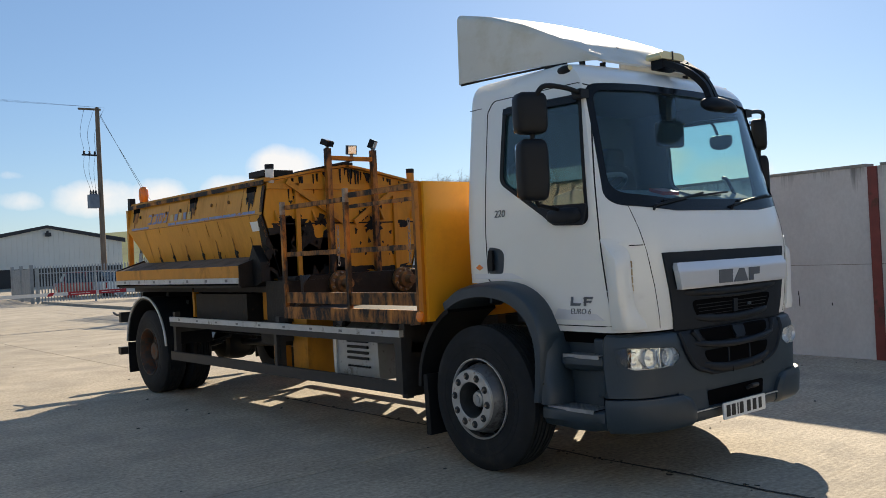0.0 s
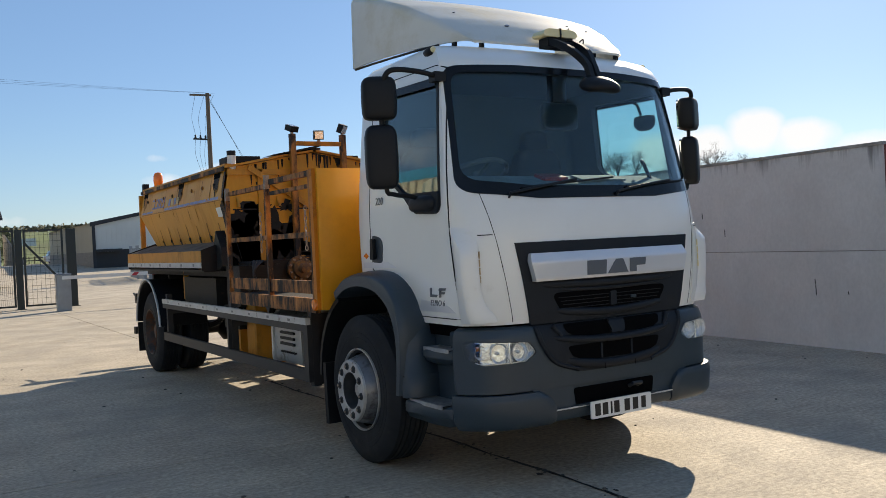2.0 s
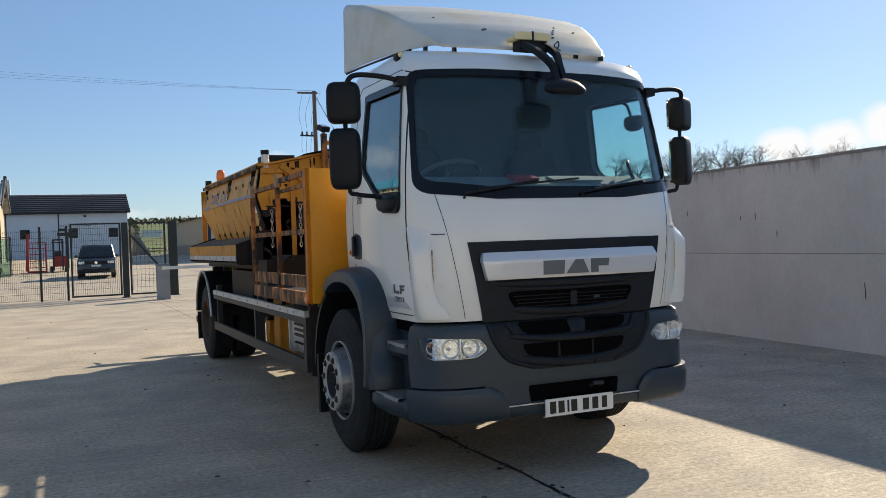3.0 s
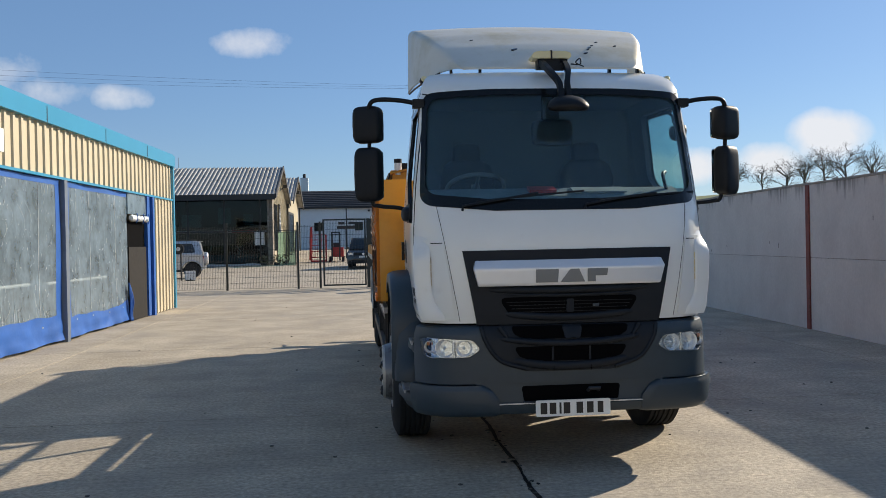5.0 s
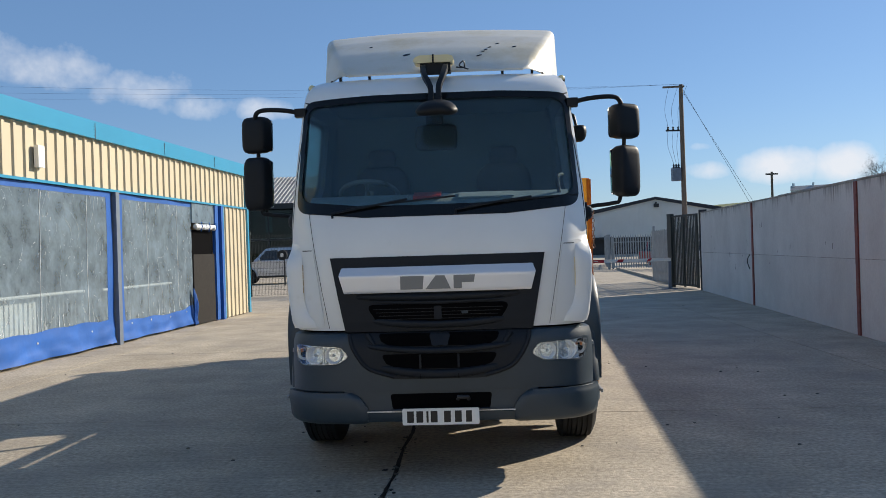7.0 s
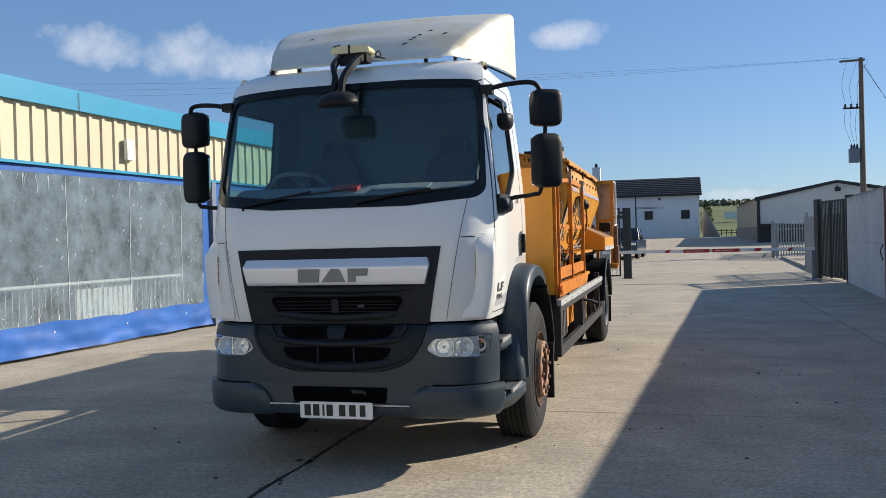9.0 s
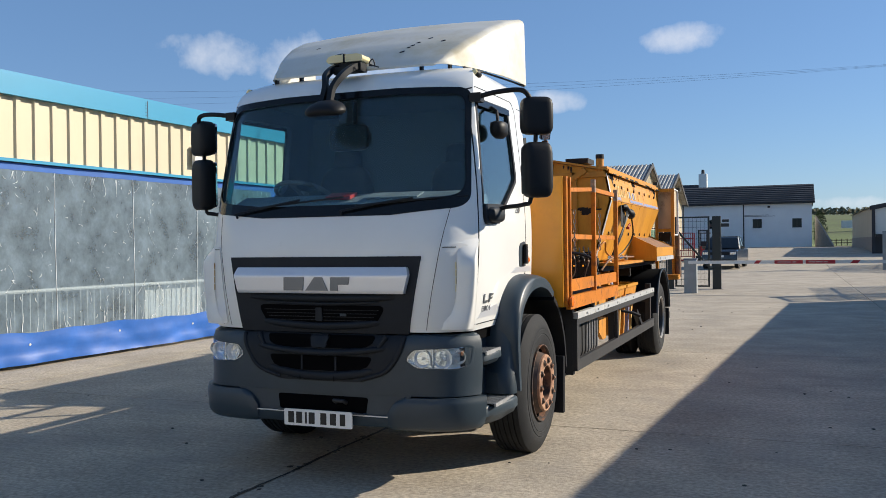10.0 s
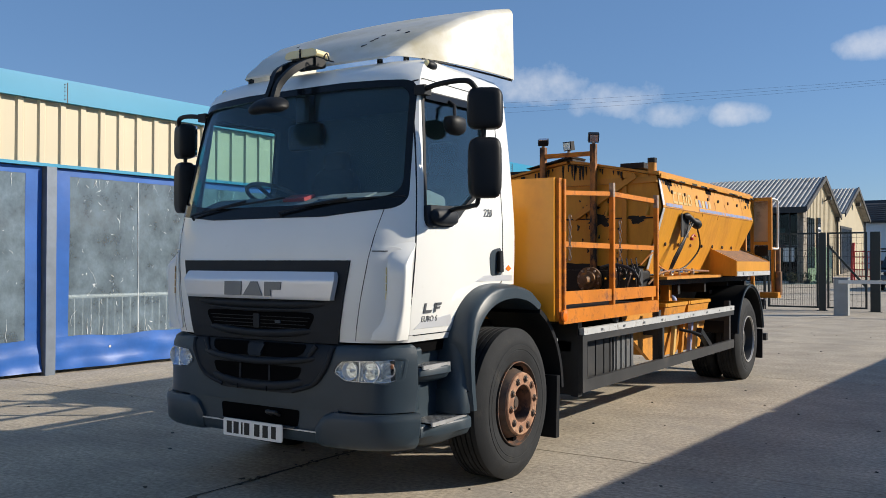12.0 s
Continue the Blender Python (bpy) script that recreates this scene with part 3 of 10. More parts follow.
TILT_B, TILT_W = -2.2, -3.6   # the way the shed and the yard wall run, in degrees about z
yard = tagged(empty("pavement"), "pale brushed concrete yard in large poured bays", "concrete yard", kind="structure")
JOINT_X = (-16.3, -11.0, -5.7, -0.34, 4.9, 9.6, 15.0, 21.0)
JOINT_Y = (-26, -20, -14.5, -9.0, -3.4, 2.35, 8.0, 13.6, 19.2, 24.4, 30, 36, 42, 48, 54, 60, 66, 72, 78, 84, 90, 96)
for a, b in zip(JOINT_X, JOINT_X[1:]):
    for c, d in zip(JOINT_Y, JOINT_Y[1:]):
        if b <= -5.6 and c < 16 and d > 0 and a < -11:
            continue
        g = 0.007
        h = [ground_z((a + b) / 2, y) for y in (c, d)]
        bm = bmesh.new()
        v = [bm.verts.new((x, y, z)) for x, y, z in ((a + g, c + g, h[0]), (b - g, c + g, h[0]), (b - g, d - g, h[1]), (a + g, d - g, h[1]))]
        lo = [bm.verts.new((p.co.x, p.co.y, p.co.z - 0.09)) for p in v]
        bm.faces.new(v)
        for k in range(4):
            bm.faces.new((v[k], lo[k], lo[(k + 1) % 4], v[(k + 1) % 4]))
        part("slab", bm, CONCRETE, yard)
# a filled crack along the middle joint and a few scraps of grit
grit = bmesh.new()
rnd = random.Random(5)
for k in range(260):
    x, y = rnd.uniform(-5.5, 5.5), rnd.uniform(-5, 18)
    if rnd.random() < 0.45:
        x, y = -0.34 + rnd.gauss(0, 0.03), rnd.uniform(-3, 6)
    r = rnd.uniform(0.004, 0.016)
    bmesh.ops.create_icosphere(grit, subdivisions=1, radius=r, matrix=Matrix.Translation((x, y, r * 0.3)) @ Matrix.Diagonal((1.3, 1, 0.5, 1)))
tagged(part("grit", grit, SOIL), "loose dark grit on the concrete", "grit", kind="stuff")
seal = bmesh.new()
prev = None
for k in range(120):
    y = -3.4 + 9 * k / 119
    x, w = -0.34 + 0.010 * math.sin(y * 5) + rnd.uniform(-0.005, 0.005), 0.007 + 0.007 * abs(math.sin(y * 3.1)) + rnd.uniform(0, 0.005)
    row = [seal.verts.new((x - w, y, 0.003)), seal.verts.new((x + w, y, 0.003))]
    if prev:
        seal.faces.new((prev[0], prev[1], row[1], row[0]))
    prev = row
part("joint_seal", seal, TAR, yard)
for k in range(9):
    cx, cy, r0 = -0.33 + rnd.gauss(0, 0.06), rnd.uniform(-2.6, 1.6), rnd.uniform(0.006, 0.022)
    poly = [(cx + r0 * math.cos(t) * rnd.uniform(0.6, 1.2), cy + 1.6 * r0 * math.sin(t) * rnd.uniform(0.6, 1.2)) for t in [2 * math.pi * j / 12 for j in range(12)]]
    part("oil_spot", prism(poly, "z", 0.0035, 0.0042 + 0.0001 * k), TAR, yard)


# ---- the truck: cab ----
def pillow(bm, c, hx, hy, hz, e=5.0, n=14, m=8):
    """A box with very round edges."""
    rings = []
    for i in range(m + 1):
        v = -math.pi / 2 + math.pi * i / m
        cv, sv = abs(math.cos(v)) ** (2 / e), math.copysign(abs(math.sin(v)) ** (2 / e), math.sin(v))
        ring = []
        for j in range(n * 2):
            u = math.pi * j / n
            cu, su = math.copysign(abs(math.cos(u)) ** (2 / e), math.cos(u)), math.copysign(abs(math.sin(u)) ** (2 / e), math.sin(u))
            ring.append((c[0] + hx * max(cv, 0.02) * cu, c[1] + hy * max(cv, 0.02) * su, c[2] + hz * sv))
        rings.append(ring)
    return loft(rings, bm)


truck = tagged(empty("flatbed_truck", (0.018, 0, 0)), "white day-cab lorry with a tar-stained amber hot box body", "lorry")

CAB = np.array([  # height, half width, front at the middle, where the front corner meets the side
    (1.03, 1.012, 0.072, 0.30), (1.10, 1.028, 0.060, 0.30), (1.30, 1.043, 0.050, 0.30), (1.55, 1.052, 0.055, 0.32), (1.70, 1.053, 0.078, 0.34), (1.82, 1.050, 0.115, 0.36),
    (2.00, 1.036, 0.170, 0.38), (2.30, 1.006, 0.255, 0.42), (2.60, 0.972, 0.340, 0.47), (2.70, 0.960, 0.375, 0.50), (2.76, 0.947, 0.43, 0.54), (2.81, 0.922, 0.50, 0.60), (2.85, 0.88, 0.59, 0.69), (2.88, 0.80, 0.73, 0.83)])
CAB_REAR = 1.62


def cab_at(z):
    return (float(np.interp(z, CAB[:, 0], CAB[:, k])) for k in (1, 2, 3))


def cab_front(x, z):
    w, yf, yc = cab_at(z)
    s = min(abs(x) / w, 1.0)
    return yf + 0.04 * s * s + (yc - yf - 0.04) * s**8


def cab_ring(z, inset=0.0):
    w, yf, yc = cab_at(z)
    pts = []
    for k in range(41):
        s = -math.cos(math.pi * k / 40)
        pts.append((s * (w - inset), cab_front(s * w, z) + inset, z))
    for y in (0.8, 1.2, 1.5):
        pts.append((w - inset, y, z))
    for k in range(5):
        a = math.pi / 2 * k / 4
        pts.append((w - inset - 0.06 * (1 - math.cos(a)), CAB_REAR - inset - 0.06 + 0.06 * math.sin(a), z))
    for k in range(4, -1, -1):
        a = math.pi / 2 * k / 4
        pts.append((-(w - inset - 0.06 * (1 - math.cos(a))), CAB_REAR - inset - 0.06 + 0.06 * math.sin(a), z))
    for y in (1.5, 1.2, 0.8):
        pts.append((-(w - inset), y, z))
    return pts


def on_front(off):
    return lambda x, z, d=0: Vector((x, cab_front(x, z) - off - d, z))


def on_side(sign, off):
    def where(y, z, d=0):
        w, yf, yc = cab_at(z)
        x = w
        if y < yc:  # round the corner
            lo, hi = 0.6 * w, w
            for _ in range(24):
                mid = (lo + hi) / 2
                lo, hi = (mid, hi) if cab_front(mid, z) < y else (lo, mid)
            x = lo
        return Vector((sign * (x + off + d), y, z))
    return where


def screen_outline(grow=0.0, up=None, down=None, n=7):
    g = grow
    t, b = g if up is None else up, g if down is None else down
    return rounded([(-0.995 - g, 1.865 - b), (-0.5, 1.815 - b), (0.5, 1.815 - b), (0.995 + g, 1.865 - b), (0.945 + g, 2.66 + t), (0.45, 2.68 + t), (-0.45, 2.68 + t), (-0.945 - g, 2.66 + t)],
                   [0.11, 0.3, 0.3, 0.11, 0.09, 0.3, 0.3, 0.09], n)


DOOR_WIN = [(0.49, 2.61), (1.235, 2.63), (1.25, 2.08), (0.70, 1.745), (0.40, 1.73)]


def door_window(shrink=0.0):
    cy, cz = 0.8, 2.2
    return rounded([(cy + (y - cy) * (1 - shrink), cz + (z - cz) * (1 - shrink)) for y, z in DOOR_WIN], [0.06, 0.06, 0.10, 0.10, 0.08], 5)


levels = [1.03, 1.06, 1.10, 1.18, 1.30, 1.42, 1.55, 1.64, 1.70, 1.76, 1.82, 1.9, 2.0, 2.1, 2.2, 2.3, 2.4, 2.5, 2.6, 2.66, 2.70, 2.73, 2.76, 2.785, 2.81, 2.83, 2.85, 2.867, 2.88]
shell = loft([cab_ring(z) for z in levels])
cavity = loft([cab_ring(z, 0.055) for z in (1.12, 1.3, 1.55, 1.7, 1.82, 2.0, 2.3, 2.5, 2.6, 2.68, 2.74)])
arch_cut = [prism([(0.86, 0.9), (0.86, 1.03), (0.90, 1.06), (1.14, 1.315), (1.24, 1.355), (1.8, 1.365), (1.8, 0.9)], "x", s * 0.55, s * 1.3) for s in (-1, 1)]
cuts = [cavity, prism(screen_outline(-0.020, -0.035, -0.035), "y", -0.5, 0.60), prism(door_window(0.06), "x", -1.4, 1.4), *arch_cut]
cab = part("cab_shell", carve(shell, cuts), (WHITE, INTERIOR), truck, "glossy white steel cab shell", smooth=38)

part("windscreen", draped(screen_outline(-0.012, -0.03, -0.03), on_front(-0.012), 0.006), SCREEN, truck, "wide tinted windscreen").visible_shadow = False
part("windscreen_border", draped(screen_outline(0.012), on_front(0.004), 0.012, hole=screen_outline(-0.021, -0.036, -0.068)), FRIT, truck, "black windscreen border")
part("roof_lining", boxes((-0.86, 0.86, 0.62, 1.5, 2.70, 2.715)), INTERIOR, truck)
for s, side in ((-1, "driver"), (1, "passenger")):
    door_poly = rounded([(0.27, 1.068), (0.86, 1.068), (1.13, 1.335), (1.40, 1.372), (1.405, 2.62), (1.35, 2.70), (0.52, 2.69), (0.44, 2.66), (0.33, 1.74)], [0.02, 0.05, 0.08, 0.03, 0.05, 0.08, 0.09, 0.05, 0.05], 4)
    # the shut line round the door, a dark gap
    rim_in = [(0.83 + (y - 0.83) * 0.985, 1.9 + (z - 1.9) * 0.992) for y, z in door_poly]
    gap = part("door_gap", draped(door_poly, on_side(s, 0.0012), 0.004, hole=rim_in), BLACK, truck)
    pane = part("door_window", draped(door_window(0.055), on_side(s, -0.012), 0.005), SIDEGLASS, truck, "tinted door window")
    pane.visible_shadow = False
    part("window_surround", draped(door_window(0.0), on_side(s, 0.004), 0.010, hole=door_window(0.075)), BLACK, pane)
    part("mirror_foot", draped(rounded([(0.41, 1.875), (0.90, 1.885), (0.70, 1.745), (0.425, 1.735)], [0.03, 0.04, 0.08, 0.06]), on_side(s, 0.022), 0.032), GRILLE, pane, "black plastic mirror mount panel")
    part("mirror_foot", pillow(bmesh.new(), (s * 1.065, 0.60, 1.805), 0.055, 0.15, 0.055, 3.0), GRILLE, pane, "rounded black mirror foot", smooth=60)
    part("weather_deflector", draped([(0.50, 2.60), (1.225, 2.62), (1.23, 2.575), (0.52, 2.555)], on_side(s, 0.012), 0.004), FRIT, pane)
    handle = part("door_handle_recess", draped(rounded([(1.20, 1.60), (1.37, 1.625), (1.39, 1.43), (1.24, 1.425)], [0.08, 0.03, 0.03, 0.03]), on_side(s, 0.004), 0.008), GREY, truck, "dark grey recessed door handle")
    part("grip", prism(rounded([(1.31, 1.60), (1.35, 1.60), (1.36, 1.45), (1.31, 1.45)], 0.012), "x", s * 1.062, s * 1.085), BLACK, handle, bevel=0.006)
    part("grey_flash", draped([(0.33, 1.11), (0.78, 1.11), (0.73, 1.185), (0.40, 1.15)], on_side(s, 0.003), 0.002), SILVER, truck, "pale grey flash on the lower door")
    part("grey_flash", draped([(1.03, 1.39), (1.54, 1.39), (1.54, 1.43), (1.15, 1.43)], on_side(s, 0.003), 0.002), SILVER, truck)
    part("hazard_sticker", draped([(1.445, 1.475), (1.485, 1.455), (1.525, 1.475), (1.485, 1.50)], on_side(s, 0.003), 0.002), AMBER, truck, "small orange diamond sticker")
    # model badge: plain slanted bars
    for k, (y0, y1, z0, z1) in enumerate(((0.42, 0.50, 1.205, 1.222), (0.42, 0.438, 1.205, 1.265), (0.535, 0.553, 1.205, 1.265), (0.535, 0.61, 1.249, 1.265), (0.535, 0.595, 1.226, 1.240))):
        lean = 0.012
        if s < 0:
            y0, y1, lean = 1.03 - y0, 1.03 - y1, -lean
        part("badge_bar", draped([(y0, z0), (y1, z0), (y1 + lean, z1), (y0 + lean, z1)], on_side(s, 0.008), 0.006), BADGE, truck)
    part("rear_pillar_seam", draped([(1.47, 2.66), (1.60, 2.66), (1.60, 2.665), (1.47, 2.665)], on_side(s, 0.0015), 0.003), BLACK, truck)
    # roof marker lamp
    lamp = part("marker_lamp", lathe(bmesh.new(), [(-0.06, 0.01), (-0.05, 0.026), (0.0, 0.032), (0.045, 0.022), (0.06, 0.008)], 14, "y", (s * 0.93, 0.66, 2.80)), BLACK, truck, smooth=60)
    part("lens", lathe(bmesh.new(), [(-0.064, 0.004), (-0.052, 0.02), (-0.045, 0.024)], 12, "y", (s * 0.93, 0.655, 2.805)), CREAMLENS, lamp, smooth=60)


def text_on(body, size, m, mat, parent, name):
    cu = bpy.data.curves.new(name, "FONT")
    cu.body, cu.size, cu.extrude, cu.shear = body, size, 0.0015, 0.2
    tmp = new("temp", cu)
    bpy.context.view_layer.update()
    me = bpy.data.meshes.new_from_object(tmp.evaluated_get(bpy.context.evaluated_depsgraph_get()))
    bpy.data.objects.remove(tmp)
    me.materials.clear()
    me.materials.append(mat)
    ob = new(name, me)
    ob.parent, ob.matrix_basis = parent, m
    return ob


def flat_on_side(s, y, z):
    """A frame for writing on the cab's side: reads from the front to the rear on the left, from the rear to the front on the right."""
    w, _, _ = cab_at(z)
    return pose(s * (w + 0.004), y, z, 90, 0, 90 * s)


for s in (-1, 1):
    y0 = 1.13 if s > 0 else 1.30
    text_on("220", 0.075, flat_on_side(s, y0, 1.835), BADGE, truck, "door_number")
    text_on("EURO 6", 0.052, flat_on_side(s, 0.40 if s > 0 else 0.62, 1.150), BADGE, truck, "door_lettering")

# front: shut lines of the corner panels, the grille and the badge bar
GR_OUT = [(-0.735, 1.53), (0.735, 1.53), (0.642, 1.018), (-0.642, 1.018)]
part("grille_panel", draped(GR_OUT, on_front(0.014), 0.05), GRILLE, truck, "dark grey upper grille panel")
bar = part("badge_bar_plate", draped(rounded([(-0.650, 1.46), (0.650, 1.46), (0.668, 1.408), (0.635, 1.285), (-0.635, 1.285), (-0.668, 1.408)], 0.008, 3), lambda x, z, d=0: on_front(float(np.interp(z, (1.285, 1.292, 1.400, 1.408, 1.46), (0.052, 0.060, 0.067, 0.066, 0.040))))(x, z, d), 0.04, step=0.0125), SILVER, truck, "bright silver grille bar", smooth=40)

for poly in ([(-0.245, 1.285 + 0.02), (-0.095, 1.305), (-0.085, 1.395), (-0.245, 1.395)], [(-0.075, 1.305), (-0.005, 1.395), (0.055, 1.395), (0.095, 1.305)], [(0.115, 1.305), (0.115, 1.395), (0.26, 1.395), (0.25, 1.345), (0.17, 1.345), (0.17, 1.305)]):
    part("maker_mark", draped(poly, on_front(0.070), 0.016), BADGE, bar, "plain dark maker's mark")
def ledge(where, z, half, tall, proud, parent, name="grille_lip", mat=None, smile=0.03, sink=0.012):
    """A moulded lip: a rounded bar that bows up and sinks into the panel towards its ends."""
    rings = []
    for k in range(33):
        u = -1 + 2 * k / 32
        fade = max(1 - abs(u) ** 5, 0.0)
        ring = []
        for j in range(12):
            a = 2 * math.pi * j / 12
            zz = z + smile * u * u + 0.5 * tall * (0.5 + 0.5 * fade) * math.sin(a)
            ring.append(where(proud * fade * (0.5 + 0.5 * math.cos(a)) - sink * (1 - fade) - 0.004)(half * u, zz))
        rings.append(ring)
    return part(name, loft(rings), mat or GRILLE, parent, smooth=60)


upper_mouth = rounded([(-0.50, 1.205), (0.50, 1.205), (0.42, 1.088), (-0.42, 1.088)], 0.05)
# A thin sheet on the solid panel; its black is the mouth's painted shade.
part("grille_mouth", draped(upper_mouth, on_front(0.0165), 0.002), HOLLOW_SHADE, truck, "grille mouth with its dark depth painted on flat")
for k in range(4):
    z, h = 1.100 + 0.023 * k, 0.39 + 0.017 * k
    part("grille_slat", draped([(-h, z), (h, z), (h, z + 0.005), (-h, z + 0.005)], on_front(0.019), 0.003), BLACK, truck)
ledge(on_front, 1.252, 0.645, 0.050, 0.050, truck, smile=0.012)
ledge(on_front, 1.214, 0.560, 0.028, 0.034, truck, smile=0.02)
ledge(on_front, 1.062, 0.520, 0.052, 0.046, truck, smile=0.04)
part("grille_boss", draped(rounded([(-0.024, 1.185), (0.024, 1.185), (0.024, 1.10), (-0.024, 1.10)], 0.01), on_front(0.03), 0.02), GRILLE, truck, bevel=0.005)
part("grille_stop", draped(rounded([(0.16, 1.15), (0.205, 1.15), (0.205, 1.132), (0.16, 1.132)], 0.004), on_front(0.026), 0.008), GREY, truck)
# near-black sill that closes the gap between cab and bumper, its shade painted in
sill = []
for z in (0.955, 1.0, 1.045, 1.075):
    ring = [(x, max(y, 0.105), z) for x, y, _ in cab_ring(max(z, 1.03), 0.03) if y < 0.75]
    ring = sorted(ring)
    sill.append([*ring, (ring[-1][0], 0.85, z), (ring[0][0], 0.85, z)])
part("cab_sill", loft(sill), HOLLOW_SHADE, truck)
for s in (-1, 1):
    line = [(s * 0.900, 1.86), (s * 0.897, 1.86), (s * 0.7555, 1.045), (s * 0.7585, 1.045)]
    part("front_seam", draped(line if s < 0 else line[::-1], on_front(0.002), 0.004), BLACK, truck)
    pan = rounded([(s * 0.862, 1.60), (s * 1.02, 1.62), (s * 1.022, 1.055), (s * 0.785, 1.055)], [0.02, 0.06, 0.05, 0.03])
    corner = part("corner_deflector", draped(pan, on_front(0.010), 0.03), WHITE, truck, "white air deflector on the cab corner", smooth=40)
    rings = []
    for k in range(13):
        z = 1.050 + 0.60 * k / 12
        w = next(cab_at(z))
        b = float(np.interp(z, (1.05, 1.10, 1.25, 1.45, 1.56, 1.62, 1.65), (0.003, 0.009, 0.017, 0.020, 0.015, 0.008, 0.001)))
        lift = float(np.interp(z, (1.05, 1.10, 1.25, 1.54, 1.60, 1.65), (0.003, 0.008, 0.015, 0.015, 0.008, 0.001)))
        inner = float(np.interp(z, (1.05, 1.09, 1.14, 1.22, 1.34, 1.65), (0.84, 0.86, 0.905, 0.935, 0.945, 0.945)))
        f0 = cab_front(inner, z)
        p0, p1, p2 = Vector((inner + 0.012, f0 - lift)), Vector((w + b * 0.9, f0 - lift + 0.012)), Vector((w + b, 0.20))
        pts = [(inner, f0 - 0.004), (inner + 0.003, f0 - lift * 0.8)]
        pts += [tuple((1 - t) ** 2 * p0 + 2 * t * (1 - t) * p1 + t * t * p2) for t in [q / 12 for q in range(13)]]
        pts += [(w + b * 0.75, 0.262), (w + 0.002, 0.285), (w - 0.04, 0.27), (inner + 0.01, f0 + 0.06)]
        g = float(np.interp(z, (1.48, 1.64), (1.0, 0.0)))
        g = g * g * (3 - 2 * g)
        ring = []
        for x, y in pts:
            xc = min(x, w - 0.004)
            yc = max(y, cab_front(xc, z) + 0.003)
            ring.append((s * (xc + (x - xc) * g), yc + (y - yc) * g, z))
        rings.append(ring)
    part("deflector_rim", loft(rings), WHITE, corner, "rounded outer rim of the deflector", smooth=40)
    part("deflector_shadow_line", draped([(s * 0.868, 1.583), (s * 0.945, 1.583), (s * 0.945, 1.589), (s * 0.868, 1.589)], on_front(0.0125), 0.002), BLACK, corner)
    for k in range(5):
        z = 1.245 + 0.050 * k
        y = cab_front(0.94, z)
        x0, x1 = s * 0.9425, s * 0.9462
        part("deflector_slot", boxes((min(x0, x1), max(x0, x1), y - 0.015, y - 0.003, z, z + 0.043)), CREAMLENS if s > 0 else BOARD, corner)


# ---- bumper ----
def bump_front(x, z):
    w, yf, yc = bump_at(z)
    s = min(abs(x) / w, 1.0)
    return yf + 0.05 * s * s + (yc - yf - 0.05) * s**10


BUMP = np.array([(0.38, 1.045, 0.050, 0.30), (0.42, 1.085, 0.012, 0.30), (0.56, 1.10, 0.004, 0.30), (0.60, 1.095, 0.012, 0.30), (0.615, 1.06, 0.045, 0.30), (0.66, 1.062, 0.042, 0.32), (0.80, 1.065, 0.038, 0.33), (0.95, 1.060, 0.042, 0.33), (1.0, 1.045, 0.060, 0.33), (1.015, 1.02, 0.085, 0.33)])


def bump_at(z):
    return (float(np.interp(z, BUMP[:, 0], BUMP[:, k])) for k in (1, 2, 3))


def on_bump(off):
    return lambda x, z, d=0: Vector((x, bump_front(x, z) - off - d, z))


def bump_ring(z):
    w, yf, yc = bump_at(z)
    pts = [(-math.cos(math.pi * k / 40) * w, bump_front(math.cos(math.pi * k / 40) * w, z), z) for k in range(41)]
    return [*pts, (w - 0.01, 0.345, z), (w - 0.1, 0.40, z), (-w + 0.1, 0.40, z), (-w + 0.01, 0.345, z)]


bm = loft([bump_ring(z) for z in (0.615, 0.64, 0.70, 0.80, 0.90, 0.95, 0.98, 1.0, 1.015)])
LAMP_OUT = [(0.618, 0.850), (0.675, 0.918), (0.99, 0.936), (1.025, 0.925), (1.015, 0.815), (0.955, 0.790), (0.70, 0.800)]
LAMP_R = [0.03, 0.05, 0.05, 0.015, 0.03, 0.04, 0.06]
lamp_cuts = [prism(rounded([(s * x, z) for x, z in LAMP_OUT], LAMP_R, 4), "y", -0.2, 0.20) for s in (-1, 1)]
bumper = part("bumper", carve(bm, lamp_cuts), (GREY, BLACK), truck, "dark grey plastic front bumper", smooth=40)
# lower skirts at the corners, with the lower middle panel set back between them
for s in (-1, 1):
    ring = []
    for z in (0.39, 0.405, 0.43, 0.50, 0.56, 0.585, 0.60, 0.607):
        w, yf, yc = bump_at(min(z, 0.6))
        taper = 0.10 * max(0.0, (z - 0.5) / 0.107) ** 1.5
        xs = [0.50 + taper + (w - 0.50 - taper) * k / 16 for k in range(17)]
        lip = 0.012 if 0.40 < z < 0.6 else 0.03
        pts = [(s * x, bump_front(x, min(z, 0.6)) + lip * (0.3 if k else 1.5), z) for k, x in enumerate(xs)]
        pts += [(s * (w - 0.005), 0.315, z), (s * (w - 0.12), 0.36, z), (s * (0.50 + taper), 0.36, z)]
        ring.append(pts if s > 0 else pts[::-1])
    part("bumper_skirt", loft(ring), GREY, bumper, "rounded lower bumper corner", smooth=45)
low = loft([[(-0.53, 0.10, z), *[(-0.52 + 1.04 * k / 8, y0, z) for k in range(9)], (0.53, 0.10, z), (0.53, 0.3, z), (-0.53, 0.3, z)] for z, y0 in ((0.40, 0.07), (0.42, 0.05), (0.462, 0.045), (0.475, 0.06))])
part("lower_valance", low, GREY, bumper, smooth=40)
part("plate_step_trim", draped([(-0.52, 0.470), (0.52, 0.470), (0.52, 0.478), (-0.52, 0.478)], lambda x, z, d=0: Vector((x, 0.036 - d, z)), 0.01), ALU, bumper)
